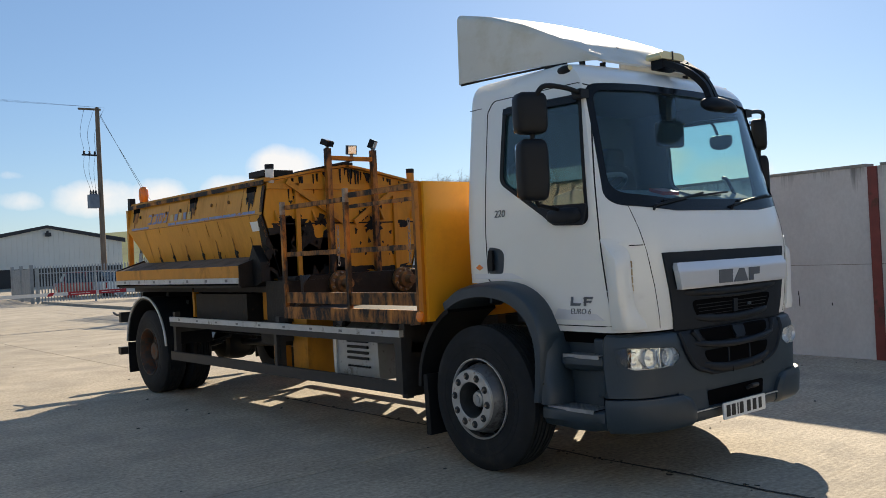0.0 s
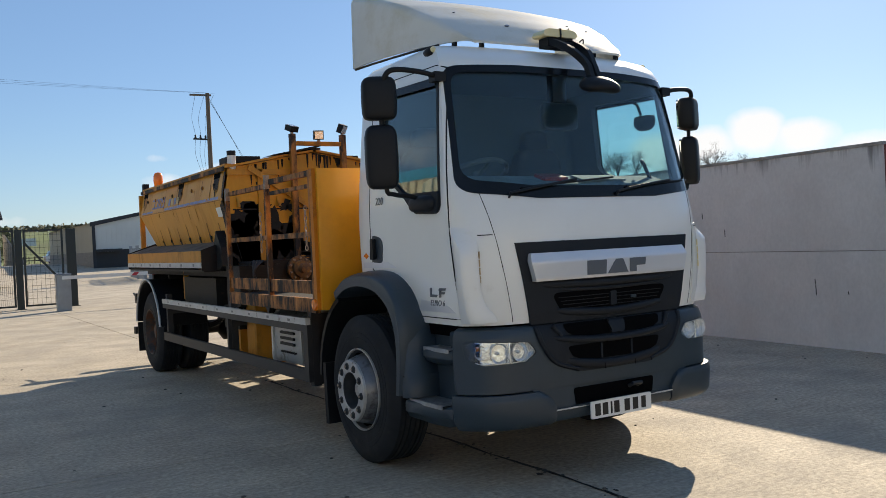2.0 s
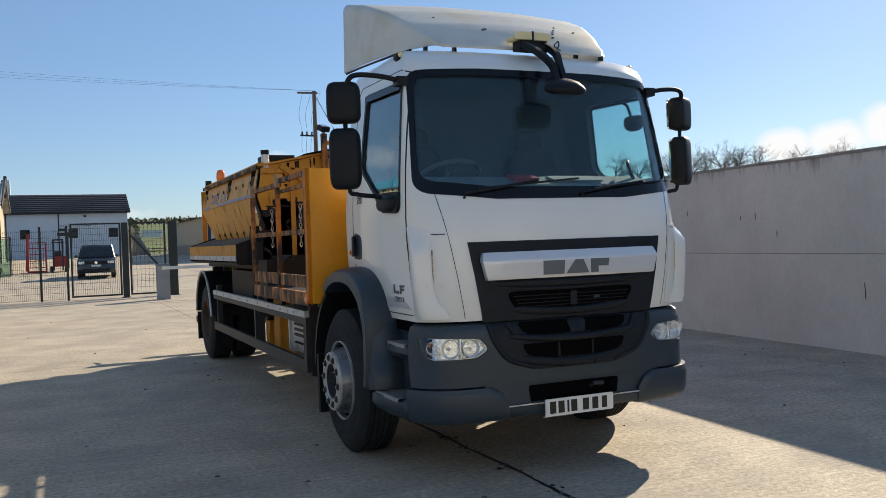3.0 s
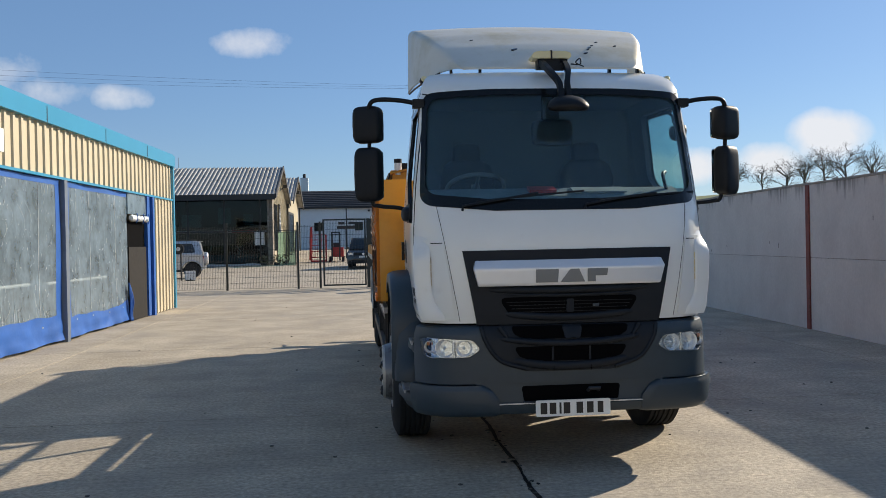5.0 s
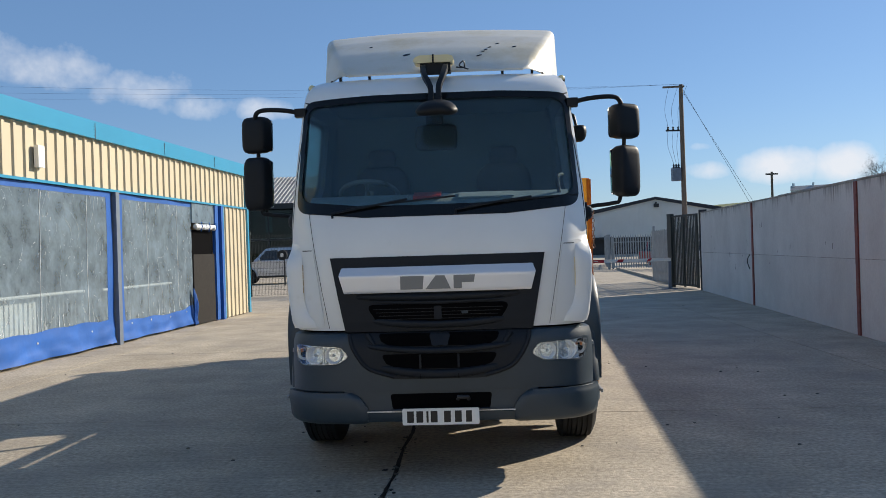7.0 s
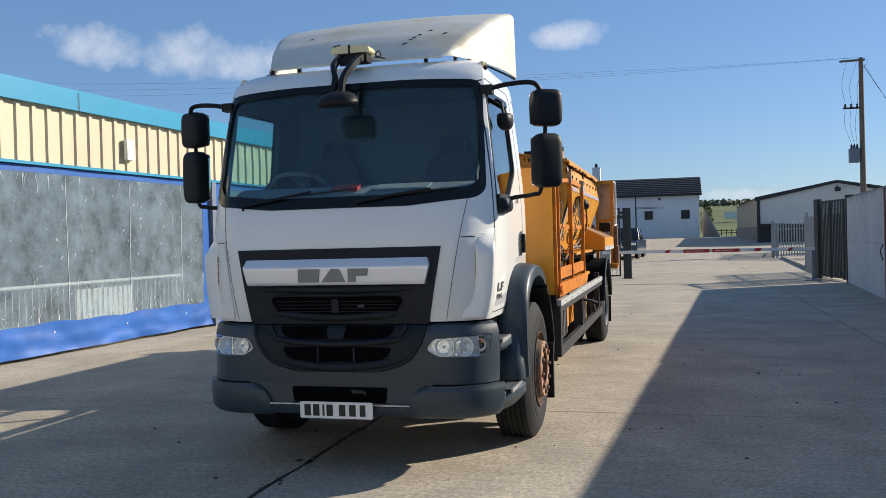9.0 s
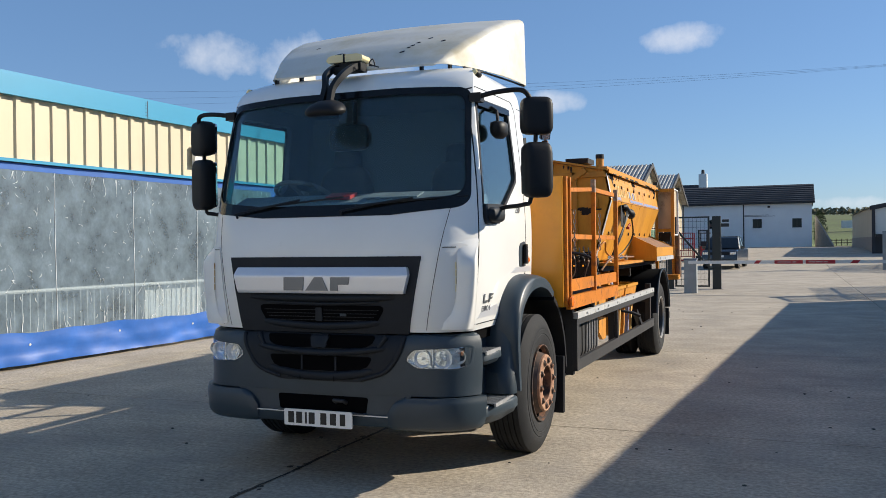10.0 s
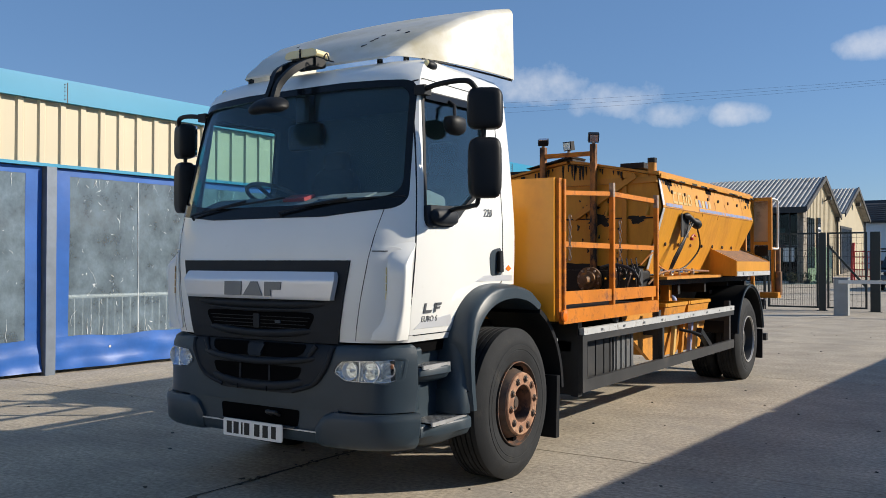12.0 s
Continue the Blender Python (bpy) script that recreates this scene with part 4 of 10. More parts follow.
part("lower_panel", boxes((-0.66, 0.66, 0.062, 0.20, 0.455, 0.625)), GREY, bumper, bevel=0.01)
# No cut here: the opening's inner shade is a black sheet on the panel.
part("air_opening", draped(rounded([(-0.345, 0.592), (0.35, 0.592), (0.335, 0.487), (-0.33, 0.487)], 0.02), lambda x, z, d=0: Vector((x, 0.058 - d, z)), 0.002), HOLLOW_SHADE, bumper, "air opening above the plate, its depth painted black")
part("opening_floor", boxes((-0.33, 0.335, 0.030, 0.061, 0.478, 0.488)), GREY, bumper)
part("tow_hook", tube(bmesh.new(), [(0.12, 0.05, 0.55), (0.12, 0.01, 0.57), (0.19, 0.01, 0.57), (0.19, 0.05, 0.55)], 0.014, 8), CHASSIS, bumper, smooth=60)
plate = part("number_plate", prism(rounded([(-0.26, 0.388), (0.26, 0.388), (0.26, 0.499), (-0.26, 0.499)], 0.012), "y", -0.004, 0.006), PLATE, bumper, "white registration plate")
for k, x in enumerate((-0.205, -0.142, -0.09, -0.045, 0.045, 0.118, 0.19)):
    wide = (0.046, 0.046, 0.014, 0.046, 0.046, 0.046, 0.040)[k]
    part("plate_bar", boxes((x - wide / 2, x + wide / 2, -0.0055, -0.003, 0.405, 0.482)), INK, plate)
U_OUT = rounded([(-0.630, 1.012), (-0.60, 0.90), (-0.50, 0.755), (-0.30, 0.695), (0.30, 0.695), (0.50, 0.755), (0.60, 0.90), (0.630, 1.012)], [0, 0.3, 0.3, 0.3, 0.3, 0.3, 0.3, 0], 6)
ugrille = part("lower_grille", draped(U_OUT, on_bump(0.012), 0.03), GRILLE, truck, "black lower grille with horizontal openings", smooth=40)
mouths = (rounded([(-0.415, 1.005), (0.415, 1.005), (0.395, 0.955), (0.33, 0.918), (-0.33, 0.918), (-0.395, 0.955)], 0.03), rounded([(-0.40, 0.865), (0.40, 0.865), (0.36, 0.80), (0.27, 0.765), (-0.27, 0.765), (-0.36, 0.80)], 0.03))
# Mouths are laid on, with the darkness of their depth painted.
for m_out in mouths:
    part("grille_mouth", draped(m_out, on_bump(0.0155), 0.003), HOLLOW_SHADE, ugrille, "grille mouth with its dark depth painted on flat")
ledge(on_bump, 0.888, 0.545, 0.046, 0.055, ugrille, smile=0.045)
ledge(on_bump, 0.728, 0.470, 0.060, 0.040, ugrille, smile=0.06)
for side in (-1, 1):
    rim = curve_pts([(side * 0.615, 0, 1.0), (side * 0.585, 0, 0.90), (side * 0.49, 0, 0.775), (side * 0.31, 0, 0.713)], 6)
    part("grille_rim", tube(bmesh.new(), [on_bump(0.008)(v.x, v.z) for v in rim], 0.016, 8), GRILLE, ugrille, smooth=60)
    part("grille_fin", tube(bmesh.new(), [on_bump(0.014)(side * (0.44 + 0.05 * t), 0.93 + 0.07 * t) for t in (0, 0.5, 1)], [0.012, 0.017, 0.02], 8), GRILLE, ugrille, smooth=60)
for x in (-0.13, 0.13):
    part("grille_rib", draped([(x - 0.007, 0.768), (x + 0.007, 0.768), (x + 0.007, 0.862), (x - 0.007, 0.862)], on_bump(0.024), 0.010), GRILLE, ugrille)
    part("grille_seam", draped([(x - 0.002, 0.700), (x + 0.002, 0.700), (x + 0.002, 0.735), (x - 0.002, 0.735)], on_bump(0.0505), 0.003), HOLLOW_SHADE, ugrille)
part("radar_cover", draped(rounded([(-0.060, 1.008), (0.075, 1.008), (0.058, 0.925), (-0.043, 0.925)], 0.02), on_bump(0.034), 0.018), GRILLE, ugrille, bevel=0.006)

for s in (-1, 1):
    out = rounded([(s * x, z) for x, z in LAMP_OUT], LAMP_R, 4)
    shrunk = [(s * 0.835 + (x - s * 0.835) * 0.985, 0.863 + (z - 0.863) * 0.965) for x, z in out]
    inn = [(s * 0.835 + (x - s * 0.835) * 0.955, 0.863 + (z - 0.863) * 0.90) for x, z in out]
    light = part("headlight", draped(shrunk, on_bump(-0.040), 0.01, step=0.04), LAMPBACK, truck, "clear headlamp unit with two deep round reflectors")
    part("headlight_cover", draped(shrunk, on_bump(0.004), 0.003, step=0.04), LAMPGLASS, light, smooth=60).visible_shadow = False
    part("headlight_liner", draped(shrunk, on_bump(-0.004), 0.05, hole=inn), REFLECTOR, light)
    for cx, r in ((0.735, 0.056), (0.866, 0.063)):
        yb = bump_front(cx, 0.86) + 0.008
        prof = [(0.0, r * 1.05), (0.0, r), (0.012, r * 0.97), (0.030, r * 0.82), (0.042, r * 0.58), (0.048, r * 0.34), (0.049, r * 0.20), (0.018, r * 0.19), (0.010, r * 0.12), (0.008, 0.002)]
        part("reflector", lathe(bmesh.new(), [(yb + a, q) for a, q in prof], 28, "y", (s * cx, 0, 0.862), caps=False), BOWL, light, smooth=50)
    part("lamp_divider", tube(bmesh.new(), [on_bump(-0.01)(s * (0.800 + 0.006 * math.sin(3 * t)), 0.80 + 0.125 * t) for t in (0, 0.25, 0.5, 0.75, 1)], 0.010, 8), LAMPBACK, light, smooth=60)
    yb = bump_front(0.955, 0.87) + 0.016
    part("indicator_reflector", lathe(bmesh.new(), [(yb + a, q) for a, q in ((0.0, 0.044), (0.0, 0.042), (0.016, 0.036), (0.026, 0.022), (0.03, 0.004))], 22, "y", (s * 0.957, 0, 0.868), caps=False), BOWL, light, smooth=50)
    part("indicator_bulb", pillow(bmesh.new(), (s * 0.972, bump_front(0.972, 0.89) + 0.012, 0.892), 0.009, 0.008, 0.014), AMBERDULL, light, smooth=60)
    part("headlight_recess", draped([(s * 0.835 + (x - s * 0.835) * 1.05, 0.863 + (z - 0.863) * 1.16) for x, z in out], on_bump(0.003), 0.006, hole=out), GREY, light, bevel=0.002)

# ---- steps and front wings ----
WHEEL_Y, REAR_Y, TYRE_R = 1.415, 7.72, 0.528


def step_unit(s, name, label, z0, z1, rows, back):
    """An entry step: a hollow-looking moulded shelf whose outer face runs along rows of (y, x) at z0 to z1, with a tread of upright ribs."""
    rings = []
    for y, xo in rows:
        lift = 0.0 if 0.42 < y < 0.7 else 0.012
        pts = [(back, z0 + lift), (xo - 0.075, z0 + lift), (xo - 0.03, z0 + 0.02 + lift), (xo - 0.008, z0 + 0.06 + lift), (xo, (z0 + z1) / 2), (xo, z1 - 0.02), (xo - 0.006, z1 - 0.006), (xo - 0.02, z1), (back, z1)]
        rings.append([(s * x, y, z) for x, z in pts])
    return part(name, loft(rings), GREY, truck, label, smooth=50)


for s in (-1, 1):
    well = boxes((min(s * 0.5, s * 0.955), max(s * 0.5, s * 0.955), 0.44, 0.84, 0.40, 1.06))
    part("step_well", well, GREY, truck, "grey moulded wall behind the entry steps", bevel=0.02)
    edge = 1.19 if s < 0 else 1.165
    turn_in = curve_pts([(edge, 0.775, 0), (edge - 0.025, 0.725, 0), (1.09, 0.695, 0), (1.02, 0.685, 0), (0.95, 0.69, 0)], 4)
    rings = []
    for z, pull in ((0.55, 0.0), (0.70, 0.0), (0.71, 0.012), (0.90, 0.02), (1.0, 0.05), (1.08, 0.10), (1.16, 0.16)):
        ring = [(s * (p.x - 0.003), p.y + pull, z) for p in turn_in] + [(s * (p.x - 0.02), p.y + pull + 0.03, z) for p in reversed(turn_in)]
        rings.append(ring)
    part("wing_return", loft(rings), GREY, truck, "curved front face of the wing beside the steps", smooth=50)
    well_front = prism(rounded([(0.90, 0.60), (0.985, 0.60), (1.0, 0.98), (0.90, 1.02)], 0.02), "y", 0.34, 0.46)
    if s < 0:
        bmesh.ops.scale(well_front, vec=(-1, 1, 1), verts=well_front.verts)
    part("step_cheek", well_front, GREY, truck, bevel=0.01)
    low_step = step_unit(s, "lower_step", "grey lower entry step with a ribbed tread", 0.385, 0.530, [(0.322, 1.07), (0.328, 1.085), (0.37, 1.098), (0.45, 1.118), (0.58, 1.138), (0.70, 1.152), (0.80, 1.156), (0.825, 1.13)], 0.90)
    up_step = step_unit(s, "upper_step", "grey upper entry step with a ribbed tread", 0.770, 0.874, [(0.35, 1.055), (0.36, 1.068), (0.50, 1.082), (0.62, 1.088), (0.675, 1.08), (0.69, 1.055)], 0.93)
    for body, z, y0, y1, x0, x1 in ((low_step, 0.530, 0.38, 0.775, 0.955, 1.125), (up_step, 0.874, 0.365, 0.668, 0.945, 1.068)):
        # Flat plate whose black paints the shaded recess between the ribs.
        part("tread_plate", boxes((min(s * x0, s * x1), max(s * x0, s * x1), y0, y1, z + 0.001, z + 0.004)), HOLLOW_SHADE, body)
        count = int((y1 - y0) / 0.026)
        for k in range(count):
            y = y0 + (y1 - y0) * (k + 0.5) / count
            part("tread_rib", boxes((min(s * x0, s * x1), max(s * x0, s * x1), y - 0.0055, y + 0.0055, z + 0.0045, z + 0.010)), TREAD, body, "aluminium tread rib" if k == 0 else "")
        part("step_edge", boxes((min(s * x1, s * (x1 + 0.012)), max(s * x1, s * (x1 + 0.012)), y0, y1, z - 0.012, z + 0.012)), NOSING, body, "dull aluminium step nosing")
    # wing: an arched band with a rolled outer edge
    outer = curve_pts([(0.775, 0, 0.56), (0.745, 0, 0.74), (0.735, 0, 1.00), (0.825, 0, 1.22), (1.02, 0, 1.345), (1.30, 0, 1.375), (1.58, 0, 1.34), (1.76, 0, 1.24)], 4)
    inner = curve_pts([(0.835, 0, 0.56), (0.812, 0, 0.74), (0.815, 0, 0.95), (0.90, 0, 1.125), (1.08, 0, 1.235), (1.33, 0, 1.27), (1.56, 0, 1.24), (1.73, 0, 1.165)], 4)
    rings = []
    for x, shrink in ((0.62, 0.0), (0.9, 0.0), (edge - 0.14, 0.0), (edge - 0.09, 0.006), (edge - 0.05, 0.016), (edge - 0.02, 0.032), (edge + 0.004, 0.056), (edge + 0.015, 0.085)):
        o = [(s * x, a.x + (b.x - a.x) * shrink * 4, a.z + (b.z - a.z) * shrink * 4) for a, b in zip(outer, inner)]
        i = [(s * x, b.x, b.z) for a, b in zip(outer, inner)]
        rings.append([*o, *i[::-1]])
    wing = part("front_wing", loft(rings), GREY, truck, "dark grey plastic front wing", smooth=40)
    part("wing_seam", boxes((min(s * 1.0, s * (edge - 0.005)), max(s * 1.0, s * (edge - 0.005)), 0.755, 0.80, 0.685, 0.695)), BLACK, wing)
    # rear half of the wing and its mudflap
    arc = [(WHEEL_Y + 0.70 * math.sin(radians(a)), 0.55 + 0.70 * math.cos(radians(a))) for a in range(26, 96, 7)]
    arc_in = [(WHEEL_Y + 0.665 * math.sin(radians(a)), 0.55 + 0.665 * math.cos(radians(a))) for a in range(26, 96, 7)]
    part("rear_wing_half", prism([*arc, *arc_in[::-1]], "x", s * 0.70, s * 1.19), BLACK, truck, smooth=30)
    flap = prism(rounded([(2.0, 0.66), (2.05, 0.66), (2.035, 0.19), (1.98, 0.19)], 0.005), "x", s * 0.74, s * 1.19)
    part("mudflap", flap, BLACK, truck, "black rubber mudflap")


# ---- wheels ----
def wheel(y, x_out, s, kind, double=False):
    """A disc wheel whose outer tyre wall is at x_out; s is the side. kind: 'front' with the hub flange standing out, 'rear' with a deep dish."""
    hub = empty("wheel", (s * x_out, y, TYRE_R))
    hub.parent = truck
    R, RW = TYRE_R, 0.30
    prof = [(-0.012, 0.295), (0.0, 0.33), (0.003, 0.372), (0.0005, 0.375), (0.0035, 0.379), (0.004, 0.41), (0.0005, 0.413), (0.002, 0.418), (-0.004, 0.455), (-0.018, 0.485), (-0.035, R - 0.012), (-0.045, R)]
    for g in (0.085, 0.125, 0.165, 0.205, 0.235):
        prof += [(-g + 0.006, R), (-g + 0.004, R - 0.012), (-g - 0.004, R - 0.012), (-g - 0.006, R)]
    prof += [(-RW + 0.03, R), (-RW + 0.01, R - 0.03), (-RW, 0.44), (-RW, 0.36), (-RW + 0.02, 0.295)]
    part("tyre", lathe(bmesh.new(), [(s * a, r) for a, r in prof], 56, "x", caps=False), RUBBER, hub, "worn truck tyre with grooved tread", smooth=30)
    if kind == "front":
        mat = RIM if s < 0 else RUST
        out = 0.0 if s < 0 else -0.040
        rimp = [(-0.012, 0.294), (0.004, 0.294), (0.005, 0.288), (-0.010, 0.281)]
        well = [(-0.0105, 0.2805), (-0.05, 0.270), (-0.12, 0.264), (-0.21, 0.258)]
        part("rim_well", lathe(bmesh.new(), [(s * a, r) for a, r in well], 48, "x", caps=False), CONE if s < 0 else DARKRUST, hub, smooth=40)
        part("rim", lathe(bmesh.new(), [(s * a, r) for a, r in rimp], 48, "x", caps=False), RIM if s < 0 else DARKRIM, hub, "steel wheel rim", smooth=40)
        cone = [(-0.13, 0.268), (-0.10, 0.265), (-0.06, 0.257), (-0.01, 0.243), (0.03, 0.230), (0.058, 0.219)]
        part("wheel_cone", lathe(bmesh.new(), [(s * (a + out), r) for a, r in cone], 48, "x", caps=False), DISHGREY if s < 0 else DISHRUST, hub, "dished part of the wheel with hand holes", smooth=35)
        disc = [(0.0575, 0.2195), (0.072, 0.217), (0.078, 0.211), (0.078, 0.136), (0.072, 0.130)]
        part("wheel_disc", lathe(bmesh.new(), [(s * (a + out), r) for a, r in disc], 48, "x", caps=False), mat, hub, "bare steel disc with ten nuts" if s < 0 else "rusted steel disc with ten nuts", smooth=35)
        bore = [(0.0715, 0.1298), (-0.08, 0.126), (-0.095, 0.11), (-0.10, 0.02), (-0.10, 0.001)]
        part("hub_recess", lathe(bmesh.new(), [(s * (a + out), r) for a, r in bore], 40, "x", caps=False), CONE if s < 0 else DARKRUST, hub, smooth=35)
        part("hub_cap", lathe(bmesh.new(), [(s * (a + out), r) for a, r in [(-0.10, 0.066), (0.0, 0.062), (0.022, 0.052), (0.026, 0.03), (0.032, 0.028), (0.033, 0.004)]], 20, "x", (0, -0.012, 0)), mat if s < 0 else DARKRIM, hub, smooth=35)
        part("hub_bore", lathe(bmesh.new(), [(s * -0.078, 0.125), (s * -0.0775, 0.07)], 32, "x"), HOLLOW_SHADE if s < 0 else DARKRIM, hub)
        for k in range(10):
            a = 2 * math.pi * k / 10 + 0.2
            cy, cz = 0.174 * math.sin(a), 0.174 * math.cos(a)
            nut = part("wheel_nut", lathe(bmesh.new(), [(s * (a + out), q) for a, q in ((0.0782, 0.027), (0.082, 0.0265), (0.083, 0.019), (0.092, 0.017), (0.094, 0.010))], 12, "x", (0, cy, cz)), CHASSIS if s < 0 else DARKRIM, hub)
            part("stud_end", lathe(bmesh.new(), [(s * (0.094 + out), 0.010), (s * (0.099 + out), 0.008)], 8, "x", (0, cy, cz)), CHAIN if s < 0 else RUST, hub)
        for k in range(10):
            a = 2 * math.pi * (k + 0.5) / 10 + 0.2
            bm = lathe(bmesh.new(), [(s * -0.13, 0.027), (s * -0.042, 0.027)], 14, "x", (0, 0.262 * math.sin(a), 0.262 * math.cos(a)))
            part("vent_hole", bm, HOLLOW_SHADE, hub)
    else:
        dish = [(-0.014, 0.300), (0.0, 0.300), (0.001, 0.290), (-0.02, 0.282), (-0.06, 0.268), (-0.15, 0.258), (-0.17, 0.235), (-0.185, 0.14), (-0.185, 0.125), (-0.10, 0.12), (-0.07, 0.105), (-0.065, 0.02)]
        part("rim", lathe(bmesh.new(), [(s * a, r) for a, r in dish[:4]], 48, "x", caps=False), DARKRIM if s < 0 else RIM, hub, "deep dished steel rear rim", smooth=35)
        part("wheel_dish", lathe(bmesh.new(), [(s * a, r) for a, r in [*dish[3:], (-0.065, 0.001)]], 48, "x", caps=False), DARKRIM if s < 0 else CHASSIS, hub, smooth=35)
        for k in range(10):
            a = 2 * math.pi * k / 10
            part("wheel_nut", lathe(bmesh.new(), [(s * -0.184, 0.017), (s * -0.155, 0.014)], 6, "x", (0, 0.167 * math.sin(a), 0.167 * math.cos(a))), CHASSIS, hub)
    if double:
        part("inner_tyre", lathe(bmesh.new(), [(s * (a - 0.34), r) for a, r in prof], 48, "x", caps=False), RUBBER, hub, smooth=30)
        part("inner_rim", lathe(bmesh.new(), [(s * -0.36, 0.29), (s * -0.5, 0.26), (s * -0.5, 0.05)], 24, "x"), DARKRIM, hub, smooth=30)


for s in (-1, 1):
    wheel(WHEEL_Y, 1.185 if s < 0 else 1.168, s, "front")
    wheel(REAR_Y, 1.20, s, "rear", True)

# ---- spoiler, lightbar, mirrors, wipers ----
def spoiler_top(y):
    return float(np.interp((y - 0.56) / 1.13, (0, 0.06, 0.25, 0.5, 0.75, 1), (2.882, 2.935, 3.085, 3.235, 3.350, 3.425)))


def spoiler_ring(y):
    t = (y - 0.56) / 1.13
    hw = 0.985 - 0.30 * (1 - t) ** 2.2 - 0.03 * max(0.0, 1 - t / 0.06) ** 2
    zb = float(np.interp(t, (0, 0.05, 0.14, 0.3, 1), (2.876, 2.882, 2.884, 2.886, 2.882)))
    zt = spoiler_top(y)
    slope = 0.01 + 0.02 * math.sin(math.pi * min(t, 1.0))  # the sides lean in

    def skin(inset):
        top, half = zt - inset, hw - inset
        r = min(0.060, max((top - zb) * 0.5, 0.003))
        low = min(zb, top - 0.002)
        pts = [(-half, y, low), (-half + slope * 0.5, y, low + max(top - low - r, 0) * 0.5)]
        for k in range(7):
            a = math.pi / 2 * k / 6
            pts.append((-half + slope + r * (1 - math.cos(a)), y, top - r + r * math.sin(a)))
        for k in range(1, 12):
            u = -1 + 2 * k / 12
            pts.append((u * (half - slope - r), y, top + 0.035 * min(1, 0.15 + 5 * t) * (1 - u * u)))
        return [*pts, *[(-x, yy, z) for x, yy, z in reversed(pts[:9])]]

    return [*skin(0.0), *reversed(skin(0.016))]


spoiler = part("roof_spoiler", loft([spoiler_ring(0.56 + 1.13 * (k / 36) ** 1.4) for k in range(37)]), SPOILER, truck, "yellowed white roof air deflector with scuffs", smooth=32)
for x, y, r in ((-0.22, 0.76, 0.018), (-0.52, 0.98, 0.009), (0.33, 0.72, 0.012), (0.38, 0.80, 0.010), (0.41, 0.84, 0.009), (0.47, 0.93, 0.010), (0.60, 0.86, 0.010), (0.36, 0.77, 0.008)):
    z = spoiler_top(y) + 0.035 * min(1, 0.15 + 5 * (y - 0.56) / 1.13) * (1 - (x / 0.8) ** 2)
    m = Matrix.Translation((x, y, z)) @ Matrix.Rotation(radians(30), 4, "X") @ Matrix.Rotation(radians(35), 4, "Z")
    bm = bmesh.new()
    lathe(bm, [(-0.02, r), (0.002, r), (0.0025, r * 0.5)], 10, "z")
    bmesh.ops.transform(bm, matrix=m @ Matrix.Diagonal((1.9, 0.8, 1, 1)), verts=bm.verts)
    part("bolt_hole", bm, FRIT, spoiler)
for x in (-0.72, -0.5, 0.5, 0.72):
    part("spoiler_bracket", boxes((x - 0.009, x + 0.009, 0.66, 0.70, 2.82, 2.90)), BLACK, spoiler)
for s in (-1, 1):
    part("spoiler_foot", prism(rounded([(0.80, 2.855), (0.98, 2.84), (0.90, 2.885)], 0.01), "x", s * 0.79, s * 0.84), BLACK, spoiler)
    seal = [(s * float(np.interp(y, (0.75, 1.0, 1.4, 1.69), (0.80, 0.868, 0.94, 0.972))), y, 2.876) for y in (0.75, 0.95, 1.2, 1.45, 1.68)]
    part("spoiler_seal", tube(bmesh.new(), seal, 0.008, 6), BLACK, spoiler, smooth=60)
bar2 = part("light_bar", prism(rounded([(-0.135, 2.925), (0.13, 2.925), (0.147, 2.940), (0.137, 2.968), (0.10, 2.979), (-0.10, 2.979), (-0.135, 2.968), (-0.152, 2.940)], 0.012), "y", 0.44, 0.57), CREAMLENS, truck, "clouded cream beacon bar", bevel=0.012)
part("light_bar_base", boxes((-0.10, 0.12, 0.46, 0.56, 2.86, 2.926)), BLACK, bar2, bevel=0.01)
part("light_bar_rib", boxes((-0.010, 0.002, 0.434, 0.576, 2.922, 2.984)), BLACK, bar2)
part("bar_cable", tube(bmesh.new(), curve_pts([(0.16, 0.52, 2.9), (0.22, 0.48, 2.89), (0.215, 0.46, 2.93), (0.185, 0.47, 2.9), (0.25, 0.49, 2.875)], 5), 0.005, 6), HOSE, bar2)
farm = None
for side, x0, x1 in ((-1, -0.075, -0.012), (1, 0.085, 0.045)):
    bm = bmesh.new()
    path = curve_pts([(x0, 0.50, 2.895), (x0, 0.40, 2.862), (x0 * 0.7 + x1 * 0.3, 0.27, 2.785), (x1, 0.19, 2.690), (x1, 0.15, 2.60), (x1, 0.13, 2.56)], 5)
    rings = []
    for k, q in enumerate(path):
        d = (path[min(k + 1, len(path) - 1)] - path[max(k - 1, 0)]).normalized()
        n = Vector((1, 0, 0)).cross(d).normalized()
        rings.append([q + Vector((a, 0, 0)) + n * b for a, b in ((-0.018, -0.03), (0.018, -0.03), (0.018, 0.012), (0.012, 0.018), (-0.012, 0.018), (-0.018, 0.012))])
    arm = part("front_mirror_arm", loft(rings), BLACK, truck, "black curved arm of the front mirror", smooth=40)
    farm = farm or arm
part("arm_web", prism([(-0.07, 2.88), (0.08, 2.88), (0.072, 2.825), (-0.055, 2.825)], "y", 0.385, 0.40), BLACK, farm)
rings = []
